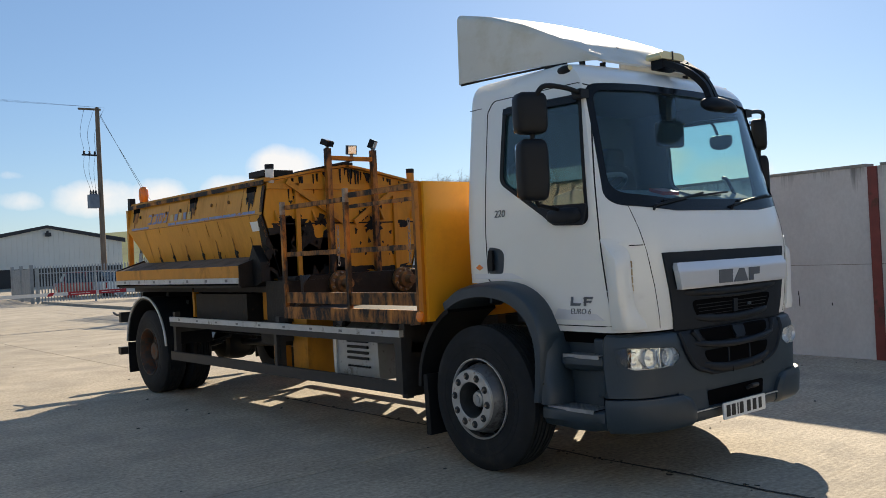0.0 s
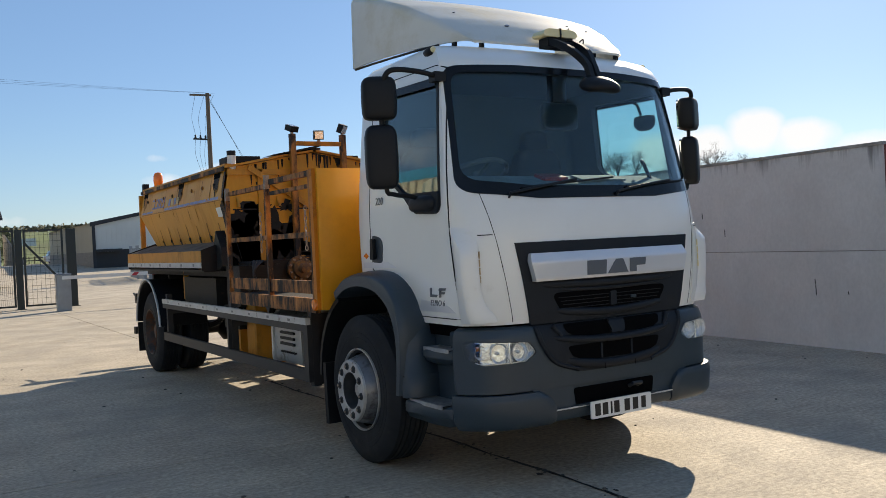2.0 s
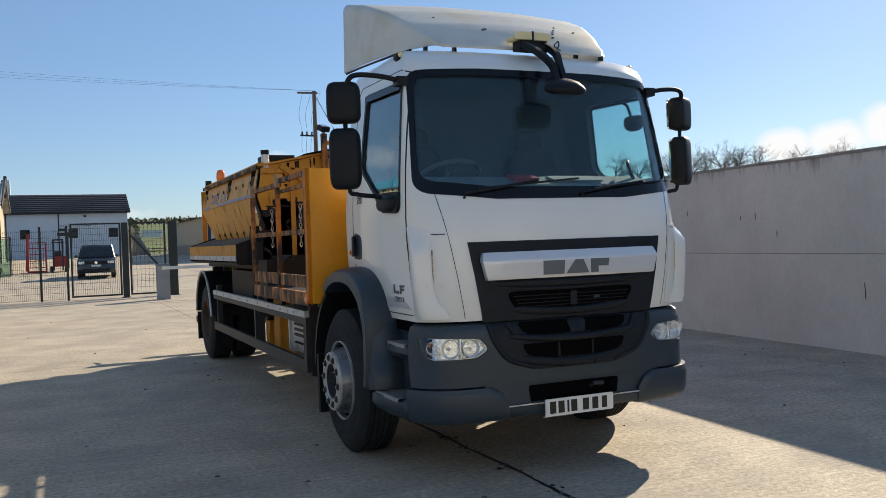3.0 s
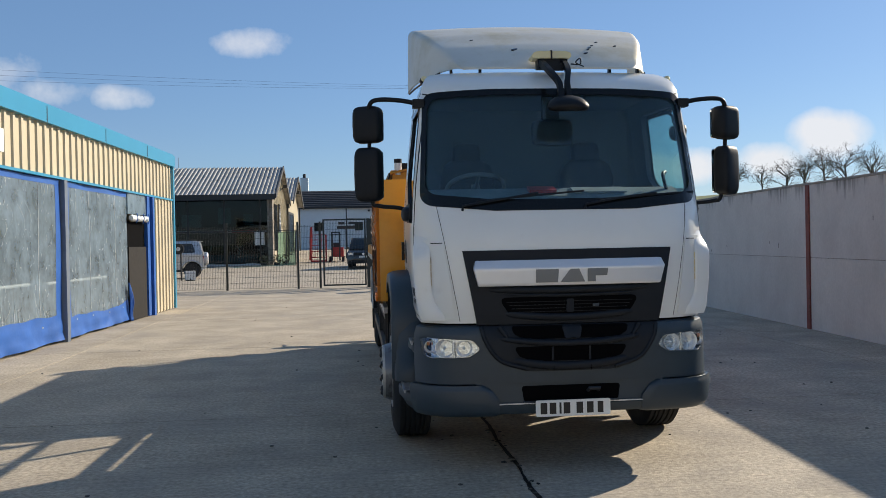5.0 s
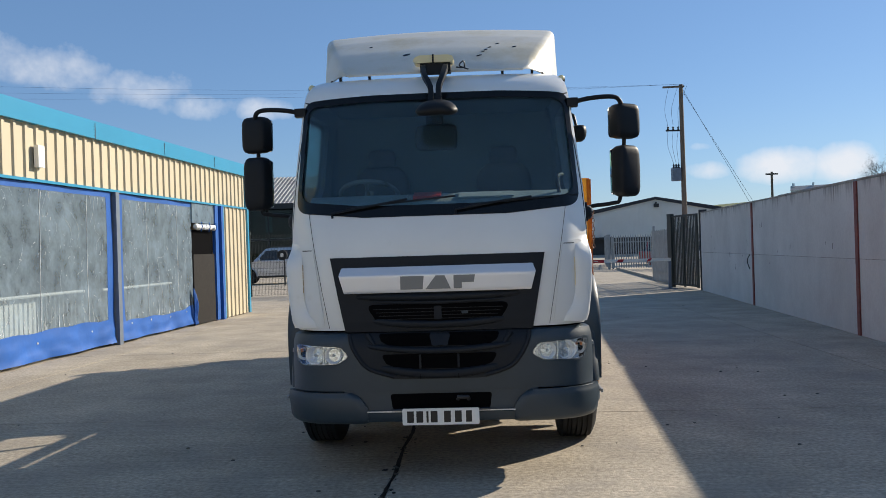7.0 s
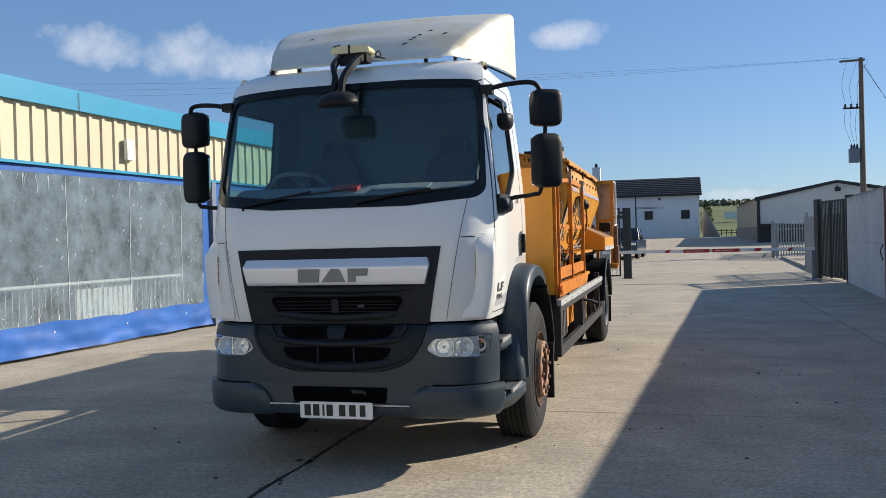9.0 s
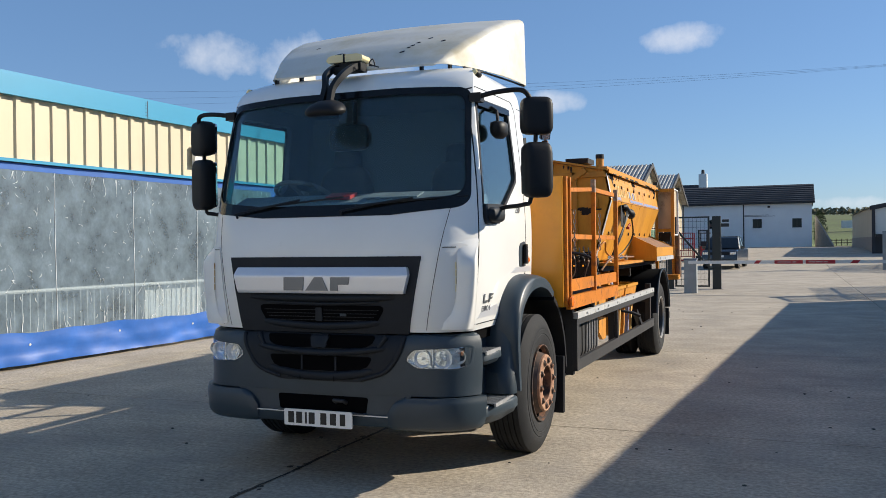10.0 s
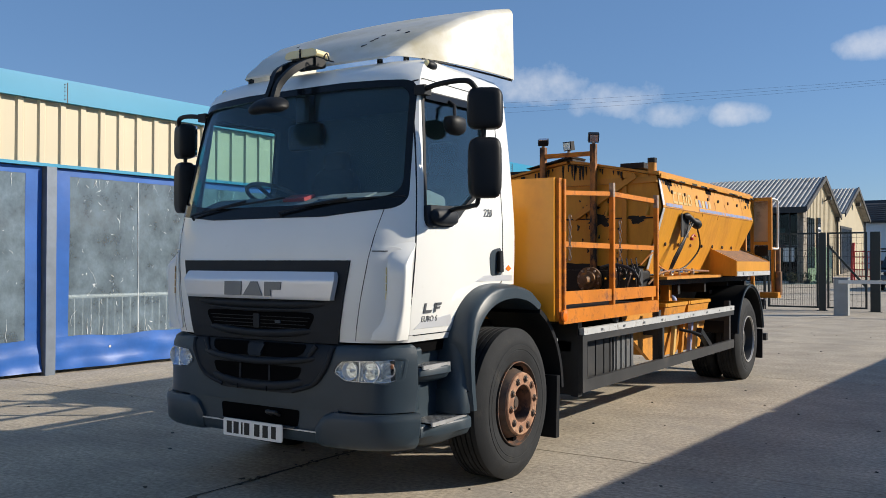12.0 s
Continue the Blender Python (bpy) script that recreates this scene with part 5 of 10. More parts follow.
for k in range(19):
    u = -1 + 2 * k / 18
    q = max(1 - abs(u) ** 3.2, 0.03) ** 0.5
    ring = []
    for j in range(18):
        a = 2 * math.pi * j / 18
        along, thick = 0.105 * q * math.cos(a), 0.05 * q * math.sin(a) + 0.018 * (1 - (0.5 + 0.5 * math.cos(a)))
        ring.append((0.03 + 0.145 * u, 0.105 + 0.88 * along - 0.40 * thick, 2.535 + 0.46 * along + 0.92 * thick - 0.025 * u * u))
    rings.append(ring)
part("front_mirror", loft(rings), BLACK, farm, "black kerb-view mirror housing", smooth=60)


for s in (-1, 1):
    mx = 1.345 if s < 0 else 1.37
    arm = part("mirror_arm", tube(bmesh.new(), curve_pts([(s * 0.99, 0.47, 2.60), (s * 1.12, 0.47, 2.625), (s * 1.28, 0.50, 2.635), (s * 1.34, 0.52, 2.60), (s * mx, 0.58, 2.50)], 5), 0.017, 8), BLACK, truck, "black tubular mirror arm", smooth=60)
    part("mirror_arm_lower", tube(bmesh.new(), curve_pts([(s * 1.06, 0.62, 1.83), (s * 1.14, 0.62, 1.855), (s * 1.28, 0.60, 1.87), (s * 1.335, 0.59, 1.92), (s * mx, 0.59, 2.30), (s * mx, 0.59, 2.5)], 4), 0.015, 8), BLACK, arm, smooth=60)
    part("arm_socket", boxes((min(s * 0.95, s * 1.03), max(s * 0.95, s * 1.03), 0.44, 0.52, 2.57, 2.63)), BLACK, arm, bevel=0.012)
    for z, hz, hx, angle in ((2.465, 0.135 if s < 0 else 0.127, 0.112, 24 if s < 0 else 30), (2.10, 0.20 if s < 0 else 0.188, 0.105, 24 if s < 0 else 36)):
        turn = Matrix.Translation((s * (mx + 0.01), 0.59, 0)) @ Matrix.Rotation(radians(s * angle), 4, "Z") @ Matrix.Translation((-s * (mx + 0.01), -0.59, 0))
        bm = pillow(bmesh.new(), (s * (mx + 0.01), 0.59, z), hx, 0.065, hz, 5.0, 18, 10)
        for v in bm.verts:   # the back of the case is drawn in towards its edge
            if v.co.y < 0.59:
                v.co.x += (s * (mx + 0.01) - v.co.x) * 0.10 * (0.59 - v.co.y) / 0.075
        bmesh.ops.transform(bm, matrix=turn, verts=bm.verts)
        case = part("mirror_housing", bm, BLACK, truck, "black mirror housing", smooth=60)
        part("mirror_glass", prism(rounded([(s * (mx + 0.01) - hx * 0.86, z - hz * 0.9), (s * (mx + 0.01) + hx * 0.86, z - hz * 0.9), (s * (mx + 0.01) + hx * 0.86, z + hz * 0.9), (s * (mx + 0.01) - hx * 0.86, z + hz * 0.9)], 0.03), "y", 0.648, 0.662), MIRROR, case).data.transform(turn)
    # small kerb mirror over the door
    if s > 0:
        bm = pillow(bmesh.new(), (1.06, 0.75, 2.42), 0.058, 0.10, 0.075, 2.4)
        for v in bm.verts:   # flat topped, round below
            v.co.z = min(v.co.z, 2.462)
        kerb_mirror = part("kerb_mirror", bm, BLACK, truck, "black kerb mirror over the door window", smooth=60)
        part("kerb_mirror_stalk", tube(bmesh.new(), [(0.985, 0.80, 2.58), (1.03, 0.79, 2.55), (1.045, 0.77, 2.47)], 0.012, 8), BLACK, kerb_mirror)

for x0, x1, z1 in ((-0.70, 0.08, 1.935), (0.16, 0.93, 1.925)):
    p = [(x0 - 0.02, 1.84), ((x0 * 0.7 + x1 * 0.3), 1.880), (x0 * 0.35 + x1 * 0.65, z1 - 0.012)]
    q = [(x, cab_front(x, z) - 0.03, z) for x, z in p]
    wiper = part("wiper", tube(bmesh.new(), [(q[0][0], q[0][1] + 0.02, q[0][2] - 0.03), *curve_pts(q, 4)], 0.009, 6), GRILLE, truck, "black windscreen wiper")
    bl = [(x, cab_front(x, z) - 0.014, z) for x, z in [(x0 + 0.08 + (x1 - x0 - 0.02) * t, 1.872 + (z1 - 1.872) * t) for t in (0, 0.25, 0.5, 0.75, 1)]]
    part("wiper_blade", tube(bmesh.new(), bl, 0.007, 6), GRILLE, wiper)

# ---- inside the cab ----
dash = prism(rounded([(0.34, 1.50), (0.34, 1.84), (0.42, 1.915), (0.60, 1.985), (0.80, 1.95), (0.86, 1.50)], 0.04), "x", -0.95, 0.95)
part("dashboard", dash, DASH, truck, "grey dashboard with papers on it", bevel=0.02)
part("dash_papers", box(bmesh.new(), 0.15, 0.55, -0.07, 0.07, 0.0, 0.012, Matrix.Translation((0, 0.52, 1.955)) @ Matrix.Rotation(radians(17), 4, "X")), DASH, truck)
part("red_folder", box(bmesh.new(), -0.18, 0.02, -0.06, 0.06, 0.0, 0.025, Matrix.Translation((0, 0.52, 1.955)) @ Matrix.Rotation(radians(17), 4, "X")), RED, truck, "red folder on the dashboard")
for cx, wide in ((-0.52, 0.25), (0.50, 0.25)):
    seat = part("cab_seat", pillow(bmesh.new(), (cx, 1.05, 1.52), wide, 0.26, 0.09, 4.0), SEATMAT, truck, "dark cloth cab seat", smooth=60)
    part("seat_back", pillow(bmesh.new(), (cx, 1.43, 1.90), wide * 0.95, 0.09, 0.38, 4.0), SEATMAT, seat, smooth=60)
    part("headrest", pillow(bmesh.new(), (cx, 1.45, 2.32), 0.12, 0.06, 0.10, 4.0), SEATMAT, seat, smooth=60)
m = Matrix.Translation((-0.54, 0.76, 2.0)) @ Matrix.Rotation(radians(-24), 4, "X")
bm = bmesh.new()
ring = [m @ Vector((0.22 * math.cos(2 * math.pi * k / 28), 0.22 * math.sin(2 * math.pi * k / 28), 0)) for k in range(29)]
tube(bm, ring, 0.016, 8)
for a in (0.2, 2.94, 4.7):
    tube(bm, [m @ Vector((0, 0, -0.02)), m @ Vector((0.22 * math.cos(a), 0.22 * math.sin(a), 0))], 0.014, 6)
tube(bm, [m @ Vector((0, 0, 0.02)), m @ Vector((0, 0, -0.2))], 0.035, 8)
part("steering_wheel", bm, SOOTGREY, truck, "dark grey steering wheel", smooth=50)
part("inner_mirror", pillow(bmesh.new(), (0.0, 0.50, 2.385), 0.155, 0.03, 0.095, 6.0), BLACK, truck, smooth=60)
part("mirror_bracket", boxes((-0.07, 0.05, 0.47, 0.53, 2.48, 2.70)), BLACK, truck)
part("grab_handle", tube(bmesh.new(), curve_pts([(0.90, 0.50, 1.86), (0.88, 0.56, 2.0), (0.88, 0.60, 2.08), (0.92, 0.66, 2.10)], 4), 0.014, 8), BLACK, truck)
part("rear_bulkhead_trim", boxes((-0.9, 0.9, 1.53, 1.555, 1.2, 2.65)), INTERIOR, truck)


# ---- the truck: chassis and body ----
BW = 1.25  # half width of the body
for s in (-1, 1):
    rail = prism([(s * 0.38, 0.72), (s * 0.45, 0.72), (s * 0.45, 0.735), (s * 0.395, 0.735), (s * 0.395, 0.965), (s * 0.45, 0.965), (s * 0.45, 0.98), (s * 0.38, 0.98)], "y", 0.55, 9.0)
    part("chassis_rail", rail, CHASSIS, truck, "black chassis side member")
for y in (0.7, 2.2, 3.6, 5.0, 6.6, 8.2, 8.9):
    part("cross_member", boxes((-0.38, 0.38, y, y + 0.08, 0.76, 0.94)), CHASSIS, truck)
part("front_axle", boxes((-0.88, 0.88, WHEEL_Y - 0.06, WHEEL_Y + 0.06, 0.42, 0.52)), CHASSIS, truck, bevel=0.02)
rear_axle = part("rear_axle", tube(bmesh.new(), [(-0.86, REAR_Y, TYRE_R), (-0.3, REAR_Y, TYRE_R), (-0.22, REAR_Y, TYRE_R), (0.22, REAR_Y, TYRE_R), (0.3, REAR_Y, TYRE_R), (0.86, REAR_Y, TYRE_R)], [0.09, 0.09, 0.2, 0.2, 0.09, 0.09], 16), CHASSIS, truck, smooth=40)
part("differential", pillow(bmesh.new(), (0, REAR_Y, TYRE_R), 0.22, 0.27, 0.22, 2.4), CHASSIS, rear_axle, smooth=60)
part("prop_shaft", tube(bmesh.new(), [(0, 1.6, 0.72), (0, 7.5, 0.55)], 0.045, 12), CHASSIS, truck, smooth=40)
part("engine_block", boxes((-0.36, 0.36, 0.55, 1.55, 0.50, 1.16)), CHASSIS, truck, bevel=0.05)
part("radiator", boxes((-0.48, 0.48, 0.30, 0.42, 0.55, 1.03)), CHASSIS, truck)
for s in (-1, 1):
    for y0, y1 in ((0.75, 1.95), (REAR_Y - 0.75, REAR_Y + 0.75)):
        zc = 0.66
        leaf = curve_pts([(s * 0.42, y0, zc + 0.03), (s * 0.42, (y0 + y1) / 2, zc - 0.08), (s * 0.42, y1, zc + 0.03)], 6)
        bm = bmesh.new()
        for k in range(3):
            tube(bm, [p + Vector((0, 0, -0.022 * k)) for p in leaf[k:len(leaf) - k]], 0.02, 6)
        part("leaf_spring", bm, CHASSIS, truck)
# silencer box on the driver's side, tanks on the other
sil = part("silencer_box", prism(rounded([(-1.02, 0.52), (-0.50, 0.52), (-0.50, 1.0), (-0.90, 1.02), (-1.03, 0.94)], 0.05), "y", 2.88, 3.60), TANK, truck, "pale grey louvred exhaust box", bevel=0.015)
for k in range(4):
    part("louvre", boxes((-1.045, -1.02, 3.02, 3.34, 0.84 - 0.05 * k, 0.862 - 0.05 * k)), BLACK, sil)
for k in range(8):
    part("slot", boxes((-1.045, -1.022, 3.0 + 0.045 * k, 3.02 + 0.045 * k, 0.62, 0.635)), BLACK, sil)
part("clamp_band", prism(rounded([(-1.045, 0.51), (-0.49, 0.51), (-0.49, 1.01), (-0.91, 1.035), (-1.045, 0.95)], 0.05), "y", 3.52, 3.56), ALU, sil)
tank_form = rounded([(0.52, 0.50), (1.06, 0.50), (1.08, 0.56), (1.08, 0.90), (1.04, 0.96), (0.52, 0.96)], 0.06)
tank = part("fuel_tank", prism(tank_form, "y", 2.66, 3.36), CHASSIS, truck, "black ribbed fuel tank", bevel=0.012)
for y in (2.80, 2.98, 3.16, 3.30):
    part("tank_rib", prism([(0.80 + (x - 0.80) * 1.03, 0.73 + (z - 0.73) * 1.03) for x, z in tank_form], "y", y, y + 0.035), CHASSIS, tank, bevel=0.006)
reservoir = part("air_reservoir", prism(tank_form, "y", 3.40, 3.88), SOOTGREY, truck, "dull grey ribbed reservoir behind the tank", bevel=0.012)
for y in (3.44, 3.56, 3.68, 3.80):
    part("reservoir_rib", prism([(0.80 + (x - 0.80) * 1.04, 0.73 + (z - 0.73) * 1.03) for x, z in tank_form], "y", y, y + 0.05), SOOTGREY, reservoir, bevel=0.012)
part("battery_box", boxes((0.5, 0.95, 2.22, 2.52, 0.55, 0.95)), CHASSIS, truck, bevel=0.02)
each("air_valve", ((0.98, 1.10, 2.16, 2.26, 0.62, 0.72), (1.0, 1.08, 2.14, 2.24, 0.80, 0.92)), TANK, truck, bevel=0.01)

# side guards
for s in (-1, 1):
    y0, y1 = (2.30 if s < 0 else 2.44), 6.98
    guard = part("side_guard_lower", boxes((min(s * 1.165, s * 1.205), max(s * 1.165, s * 1.205), y0, y1, 0.475, 0.575)), CHASSIS, truck, "black side guard rail")
    up = part("side_guard_upper", boxes((min(s * 1.165, s * 1.205), max(s * 1.165, s * 1.205), y0, y1, 0.88, 0.935)), CHASSIS, truck, "side guard rail with worn reflective strip")
    part("reflective_strip", boxes((min(s * 1.17, s * 1.212), max(s * 1.17, s * 1.212), y0 + 0.01, y1 - 0.01, 0.937, 0.992)), STRIP, up)
    for k in range(9):
        y = y0 + 0.35 + k * 0.5
        part("strip_mark", boxes((min(s * 1.2125, s * 1.214), max(s * 1.2125, s * 1.214), y, y + 0.05, 0.952, 0.972)), BADGE, up)
    for y in (y0, 4.35, y1 - 0.07):
        part("guard_post", boxes((min(s * 1.10, s * 1.164), max(s * 1.10, s * 1.164), y, y + 0.07, 0.44 if y == y0 else 0.475, 1.05)), CHASSIS, truck)
        if y == y0:
            part("guard_closure", boxes((min(s * 0.74, s * 1.098), max(s * 0.74, s * 1.098), y0 + 0.01, y0 + 0.035, 0.45, 1.02)), CHASSIS, truck, "black plate closing the guard's front end")
        part("guard_bracket", boxes((min(s * 0.45, s * 1.10), max(s * 0.45, s * 1.10), y + 0.01, y + 0.06, 0.80, 0.88)), CHASSIS, truck)
    part("guard_end", boxes((min(s * 1.165, s * 1.205), max(s * 1.165, s * 1.205), y0, y0 + 0.09, 0.575, 0.88)), CHASSIS, truck)
    part("guard_end", boxes((min(s * 1.168, s * 1.203), max(s * 1.168, s * 1.203), 4.35, 4.40, 0.575, 0.88)), CHASSIS, truck)

part("guard_lever", tube(bmesh.new(), [(1.08, 5.25, 0.80), (1.19, 5.32, 0.775), (1.27, 5.38, 0.735)], [0.016, 0.018, 0.024], 8), BLACK, truck, "black lever poking out over the guard", smooth=50)

# rear wings and tail
for s in (-1, 1):
    o = [(REAR_Y + 0.66 * math.sin(radians(a)), TYRE_R + 0.04 + 0.66 * math.cos(radians(a))) for a in range(-84, 85, 8)]
    i = [(REAR_Y + 0.625 * math.sin(radians(a)), TYRE_R + 0.04 + 0.625 * math.cos(radians(a))) for a in range(-84, 85, 8)]
    rw = part("rear_wing", prism([*o, *i[::-1]], "x", s * 0.62, s * 1.225), BLACK, truck, "black half-round rear wing with a bright edge", smooth=30)
    edge = [(s * 1.23, y, z) for y, z in o]
    part("wing_edge", tube(bmesh.new(), edge, 0.014, 6), ALU if s < 0 else GREY, rw, smooth=60)
    part("rear_mudflap", prism(rounded([(REAR_Y + 0.655, 0.62), (REAR_Y + 0.675, 0.62), (REAR_Y + 0.66, 0.22), (REAR_Y + 0.64, 0.22)], 0.004), "x", s * 0.64, s * 1.22), BLACK, truck)
    part("wing_stay", tube(bmesh.new(), [(s * 0.45, REAR_Y - 0.5, 0.95), (s * 0.8, REAR_Y - 0.35, 1.05), (s * 0.8, REAR_Y - 0.35, 1.17)], 0.02, 6), CHASSIS, truck)
tail = part("tail_light_bar", boxes((-1.12, 1.12, 8.90, 8.98, 0.86, 1.0)), CHASSIS, truck, "black tail bar with lamp clusters")
for s in (-1, 1):
    part("tail_lamp", boxes((min(s * 0.75, s * 1.1), max(s * 0.75, s * 1.1), 8.98, 9.03, 0.87, 0.99)), LENSRED, tail)
part("underrun_bar", boxes((-1.16, 1.16, 8.85, 8.95, 0.42, 0.52)), CHASSIS, truck, "black rear underrun bar")
each("underrun_stay", ((-0.5, -0.42, 8.86, 8.94, 0.52, 0.75), (0.42, 0.5, 8.86, 8.94, 0.52, 0.75)), CHASSIS, truck)
part("hitch_rod", tube(bmesh.new(), curve_pts([(-1.0, 8.98, 0.95), (-1.03, 9.3, 0.95), (-1.03, 9.45, 0.98)], 4), 0.016, 6), CHASSIS, truck)
part("hitch_rod", tube(bmesh.new(), curve_pts([(1.0, 8.98, 0.95), (1.05, 9.25, 0.98), (1.05, 9.4, 1.06)], 4), 0.02, 6), CHASSIS, truck)

# subframe under the hot box
for s in (-1, 1):
    part("subframe_rail", boxes((min(s * 0.37, s * 0.46), max(s * 0.37, s * 0.46), 1.95, 8.8, 0.985, 1.16)), CHASSIS, truck)
for y in (4.6, 5.6, 6.6, 7.6, 8.5):
    part("subframe_cross", boxes((-0.95, 0.95, y, y + 0.08, 1.165, 1.27)), TAR, truck)
part("body_floor", boxes((-0.98, 0.98, 4.72, 8.7, 1.28, 1.34)), TAR, truck)
for s in (-1, 1):
    part("skirt_plate", boxes((min(s * 0.55, s * 0.60), max(s * 0.55, s * 0.60), 4.5, 6.3, 0.98, 1.27)), TAR, truck)

# headboard behind the cab
part("headboard", boxes((-BW, BW - 0.02, 1.86, 1.89, 1.08, 2.155)), HEADBOARD, truck, "smooth amber headboard sheet", bevel=0.006)
for s in (-1, 1):
    part("headboard_edge", boxes((min(s * (BW - 0.03), s * (BW + (0.028 if s < 0 else 0.008))), max(s * (BW - 0.03), s * (BW + (0.028 if s < 0 else 0.008))), 1.892, 1.945, 1.08, 2.155)), ORANGE, truck)
    part("side_marker", lathe(bmesh.new(), [(s * (BW + 0.028), 0.045), (s * (BW + 0.045), 0.042), (s * (BW + 0.052), 0.02)], 16, "x", (0, 1.93, 1.12)), AMBER, truck, "round amber side marker", smooth=50)

# platform and its guard rails
part("platform_deck", boxes((-BW + 0.03, BW - 0.03, 1.95, 4.05, 1.10, 1.145)), TAR, truck, "tar covered platform deck")
for s in (-1, 1):
    mat = ORANGE_TAR if s < 0 else ORANGE

    def bar_x(name, y0, y1, z0, z1, deep=0.045, off=0.0, mt=None, label=""):
        a, b = s * (BW - deep + off), s * (BW + off)
        return part(name, boxes((min(a, b), max(a, b), y0, y1, z0, z1)), mt or mat, truck, label, bevel=0.004, seg=1)

    bar_x("deck_edge", 1.95, 4.05, 1.055, 1.165, 0.04, 0.02, None, "worn painted deck edge beam")
    bar_x("toe_board", 1.95, 4.05, 1.20, 1.30, 0.025, 0.012)
    for y, z1 in ((2.93, 2.195), (4.02, 2.16)):
        bar_x("rail_post", y - 0.019, y + 0.019, 1.165, z1 - 0.12, 0.04, 0.026, mat)
        bar_x("post_tip", y - 0.019, y + 0.019, z1 - 0.12, z1, 0.04, 0.026, CHAIN, "post end worn to bare steel")
    bar_x("rail_post", 1.946, 1.975, 1.165, 2.15, 0.05, 0.028, mat)
    if s < 0:
        bar_x("top_rail", 1.975, 2.90, 2.112, 2.155, 0.04)
        bar_x("top_rail", 1.975, 2.90, 2.02, 2.05, 0.03)
    else:
        part("top_rail", prism([(1.975, 2.03), (2.908, 2.085), (2.908, 2.12), (1.975, 2.065)], "x", BW - 0.035, BW), mat, truck, bevel=0.004, seg=1)
    bar_x("top_rail", 2.96, 3.99, 2.085, 2.125, 0.04)
    bar_x("mid_rail", 1.975, 2.90, 1.638, 1.680, 0.042)
    bar_x("mid_rail", 2.96, 3.99, 1.638, 1.680, 0.042)
    for y in (1.985, 2.99):
        bm = bmesh.new()
        for k in range(9):
            z = 1.86 - k * 0.038
            m = Matrix.Translation((s * (BW + 0.045), y + 0.02, z)) @ Matrix.Rotation(radians(90 * (k % 2)), 4, "Z")
            tube(bm, [m @ Vector((0.011 * math.cos(a), 0, 0.022 * math.sin(a))) for a in [2 * math.pi * j / 8 for j in range(9)]], 0.004, 4)
        part("latch_chain", bm, CHAIN, truck, "short hanging latch chain")
    part("bracket_plate", prism([(3.05, 1.05), (3.25, 1.05), (3.18, 0.98), (3.12, 1.10)], "x", s * 1.16, s * 1.20), CHASSIS, truck)

# work lamp frame
lamp_x = (-0.28, 0.32)
for x in lamp_x:
    part("lamp_post", boxes((x - 0.03, x + 0.03, 4.68, 4.74, 1.36, 2.80)), ORANGE_TAR, truck, "tar streaked lamp post", bevel=0.004, seg=1)
part("lamp_crossbar", boxes((lamp_x[0] + 0.03, lamp_x[1] - 0.03, 4.685, 4.735, 2.675, 2.72)), ORANGE, truck, bevel=0.004, seg=1)
for x, tilt, dz, turn in ((lamp_x[0], -68, 0.06, 20), (0.03, 10, 0.03, -15), (lamp_x[1], 25, 0.07, 35)):
    zc = 2.80 + dz if x in lamp_x else 2.72 + 0.075
    m = Matrix.Translation((x, 4.71, zc)) @ Matrix.Rotation(radians(turn), 4, "Z") @ Matrix.Rotation(radians(tilt), 4, "X")
    lamp = part("work_lamp", box(bmesh.new(), -0.055, 0.055, -0.03, 0.03, -0.05, 0.05, m), BLACK, truck, "square work lamp", bevel=0.008)
    part("lamp_lens", box(bmesh.new(), -0.045, 0.045, -0.036, -0.031, -0.04, 0.04, m), REFLECTOR, lamp)
    part("lamp_bracket", boxes((x - 0.012, x + 0.012, 4.695, 4.725, 2.72 if x not in lamp_x else 2.80, zc)), CHAIN, lamp)

# hot box hopper
HOP = [(1.0, 2.43), (1.06, 2.10), (0.86, 1.40)]


def hop_y(z):
    """Front and rear of the hopper by height: the rear wall leans forward below the crease."""
    return 4.80, 8.62 - 0.62 * max(0.0, 2.10 - z) / 0.7


def hop_ring(front):
    k = 0 if front else 1
    half = [(x, hop_y(z)[k], z) for x, z in HOP]
    return [*half, *[(-x, y, z) for x, y, z in half[::-1]]]


bm = bmesh.new()
f = hop_ring(True)
gable = [*f[:3], *f[3:], (-0.35, 4.80, 2.555), (0.0, 4.80, 2.61), (0.35, 4.80, 2.555)]
g2 = [bm.verts.new((x, y, z)) for x, y, z in gable]
g3 = [bm.verts.new((x, y + 0.03, z)) for x, y, z in gable]
bm.faces.new(g2)
bm.faces.new(g3[::-1])
for k in range(len(g2)):
    j = (k + 1) % len(g2)
    bm.faces.new((g2[k], g2[j], g3[j], g3[k]))
hopper = part("hopper_front", bm, YELLOW, truck, "amber hopper front wall, tar stained")
r = hop_ring(False)
part("hopper_rear", prism([(x, z) for x, y, z in r], "y", 8.02, 8.05), YELLOW_WORN, truck)
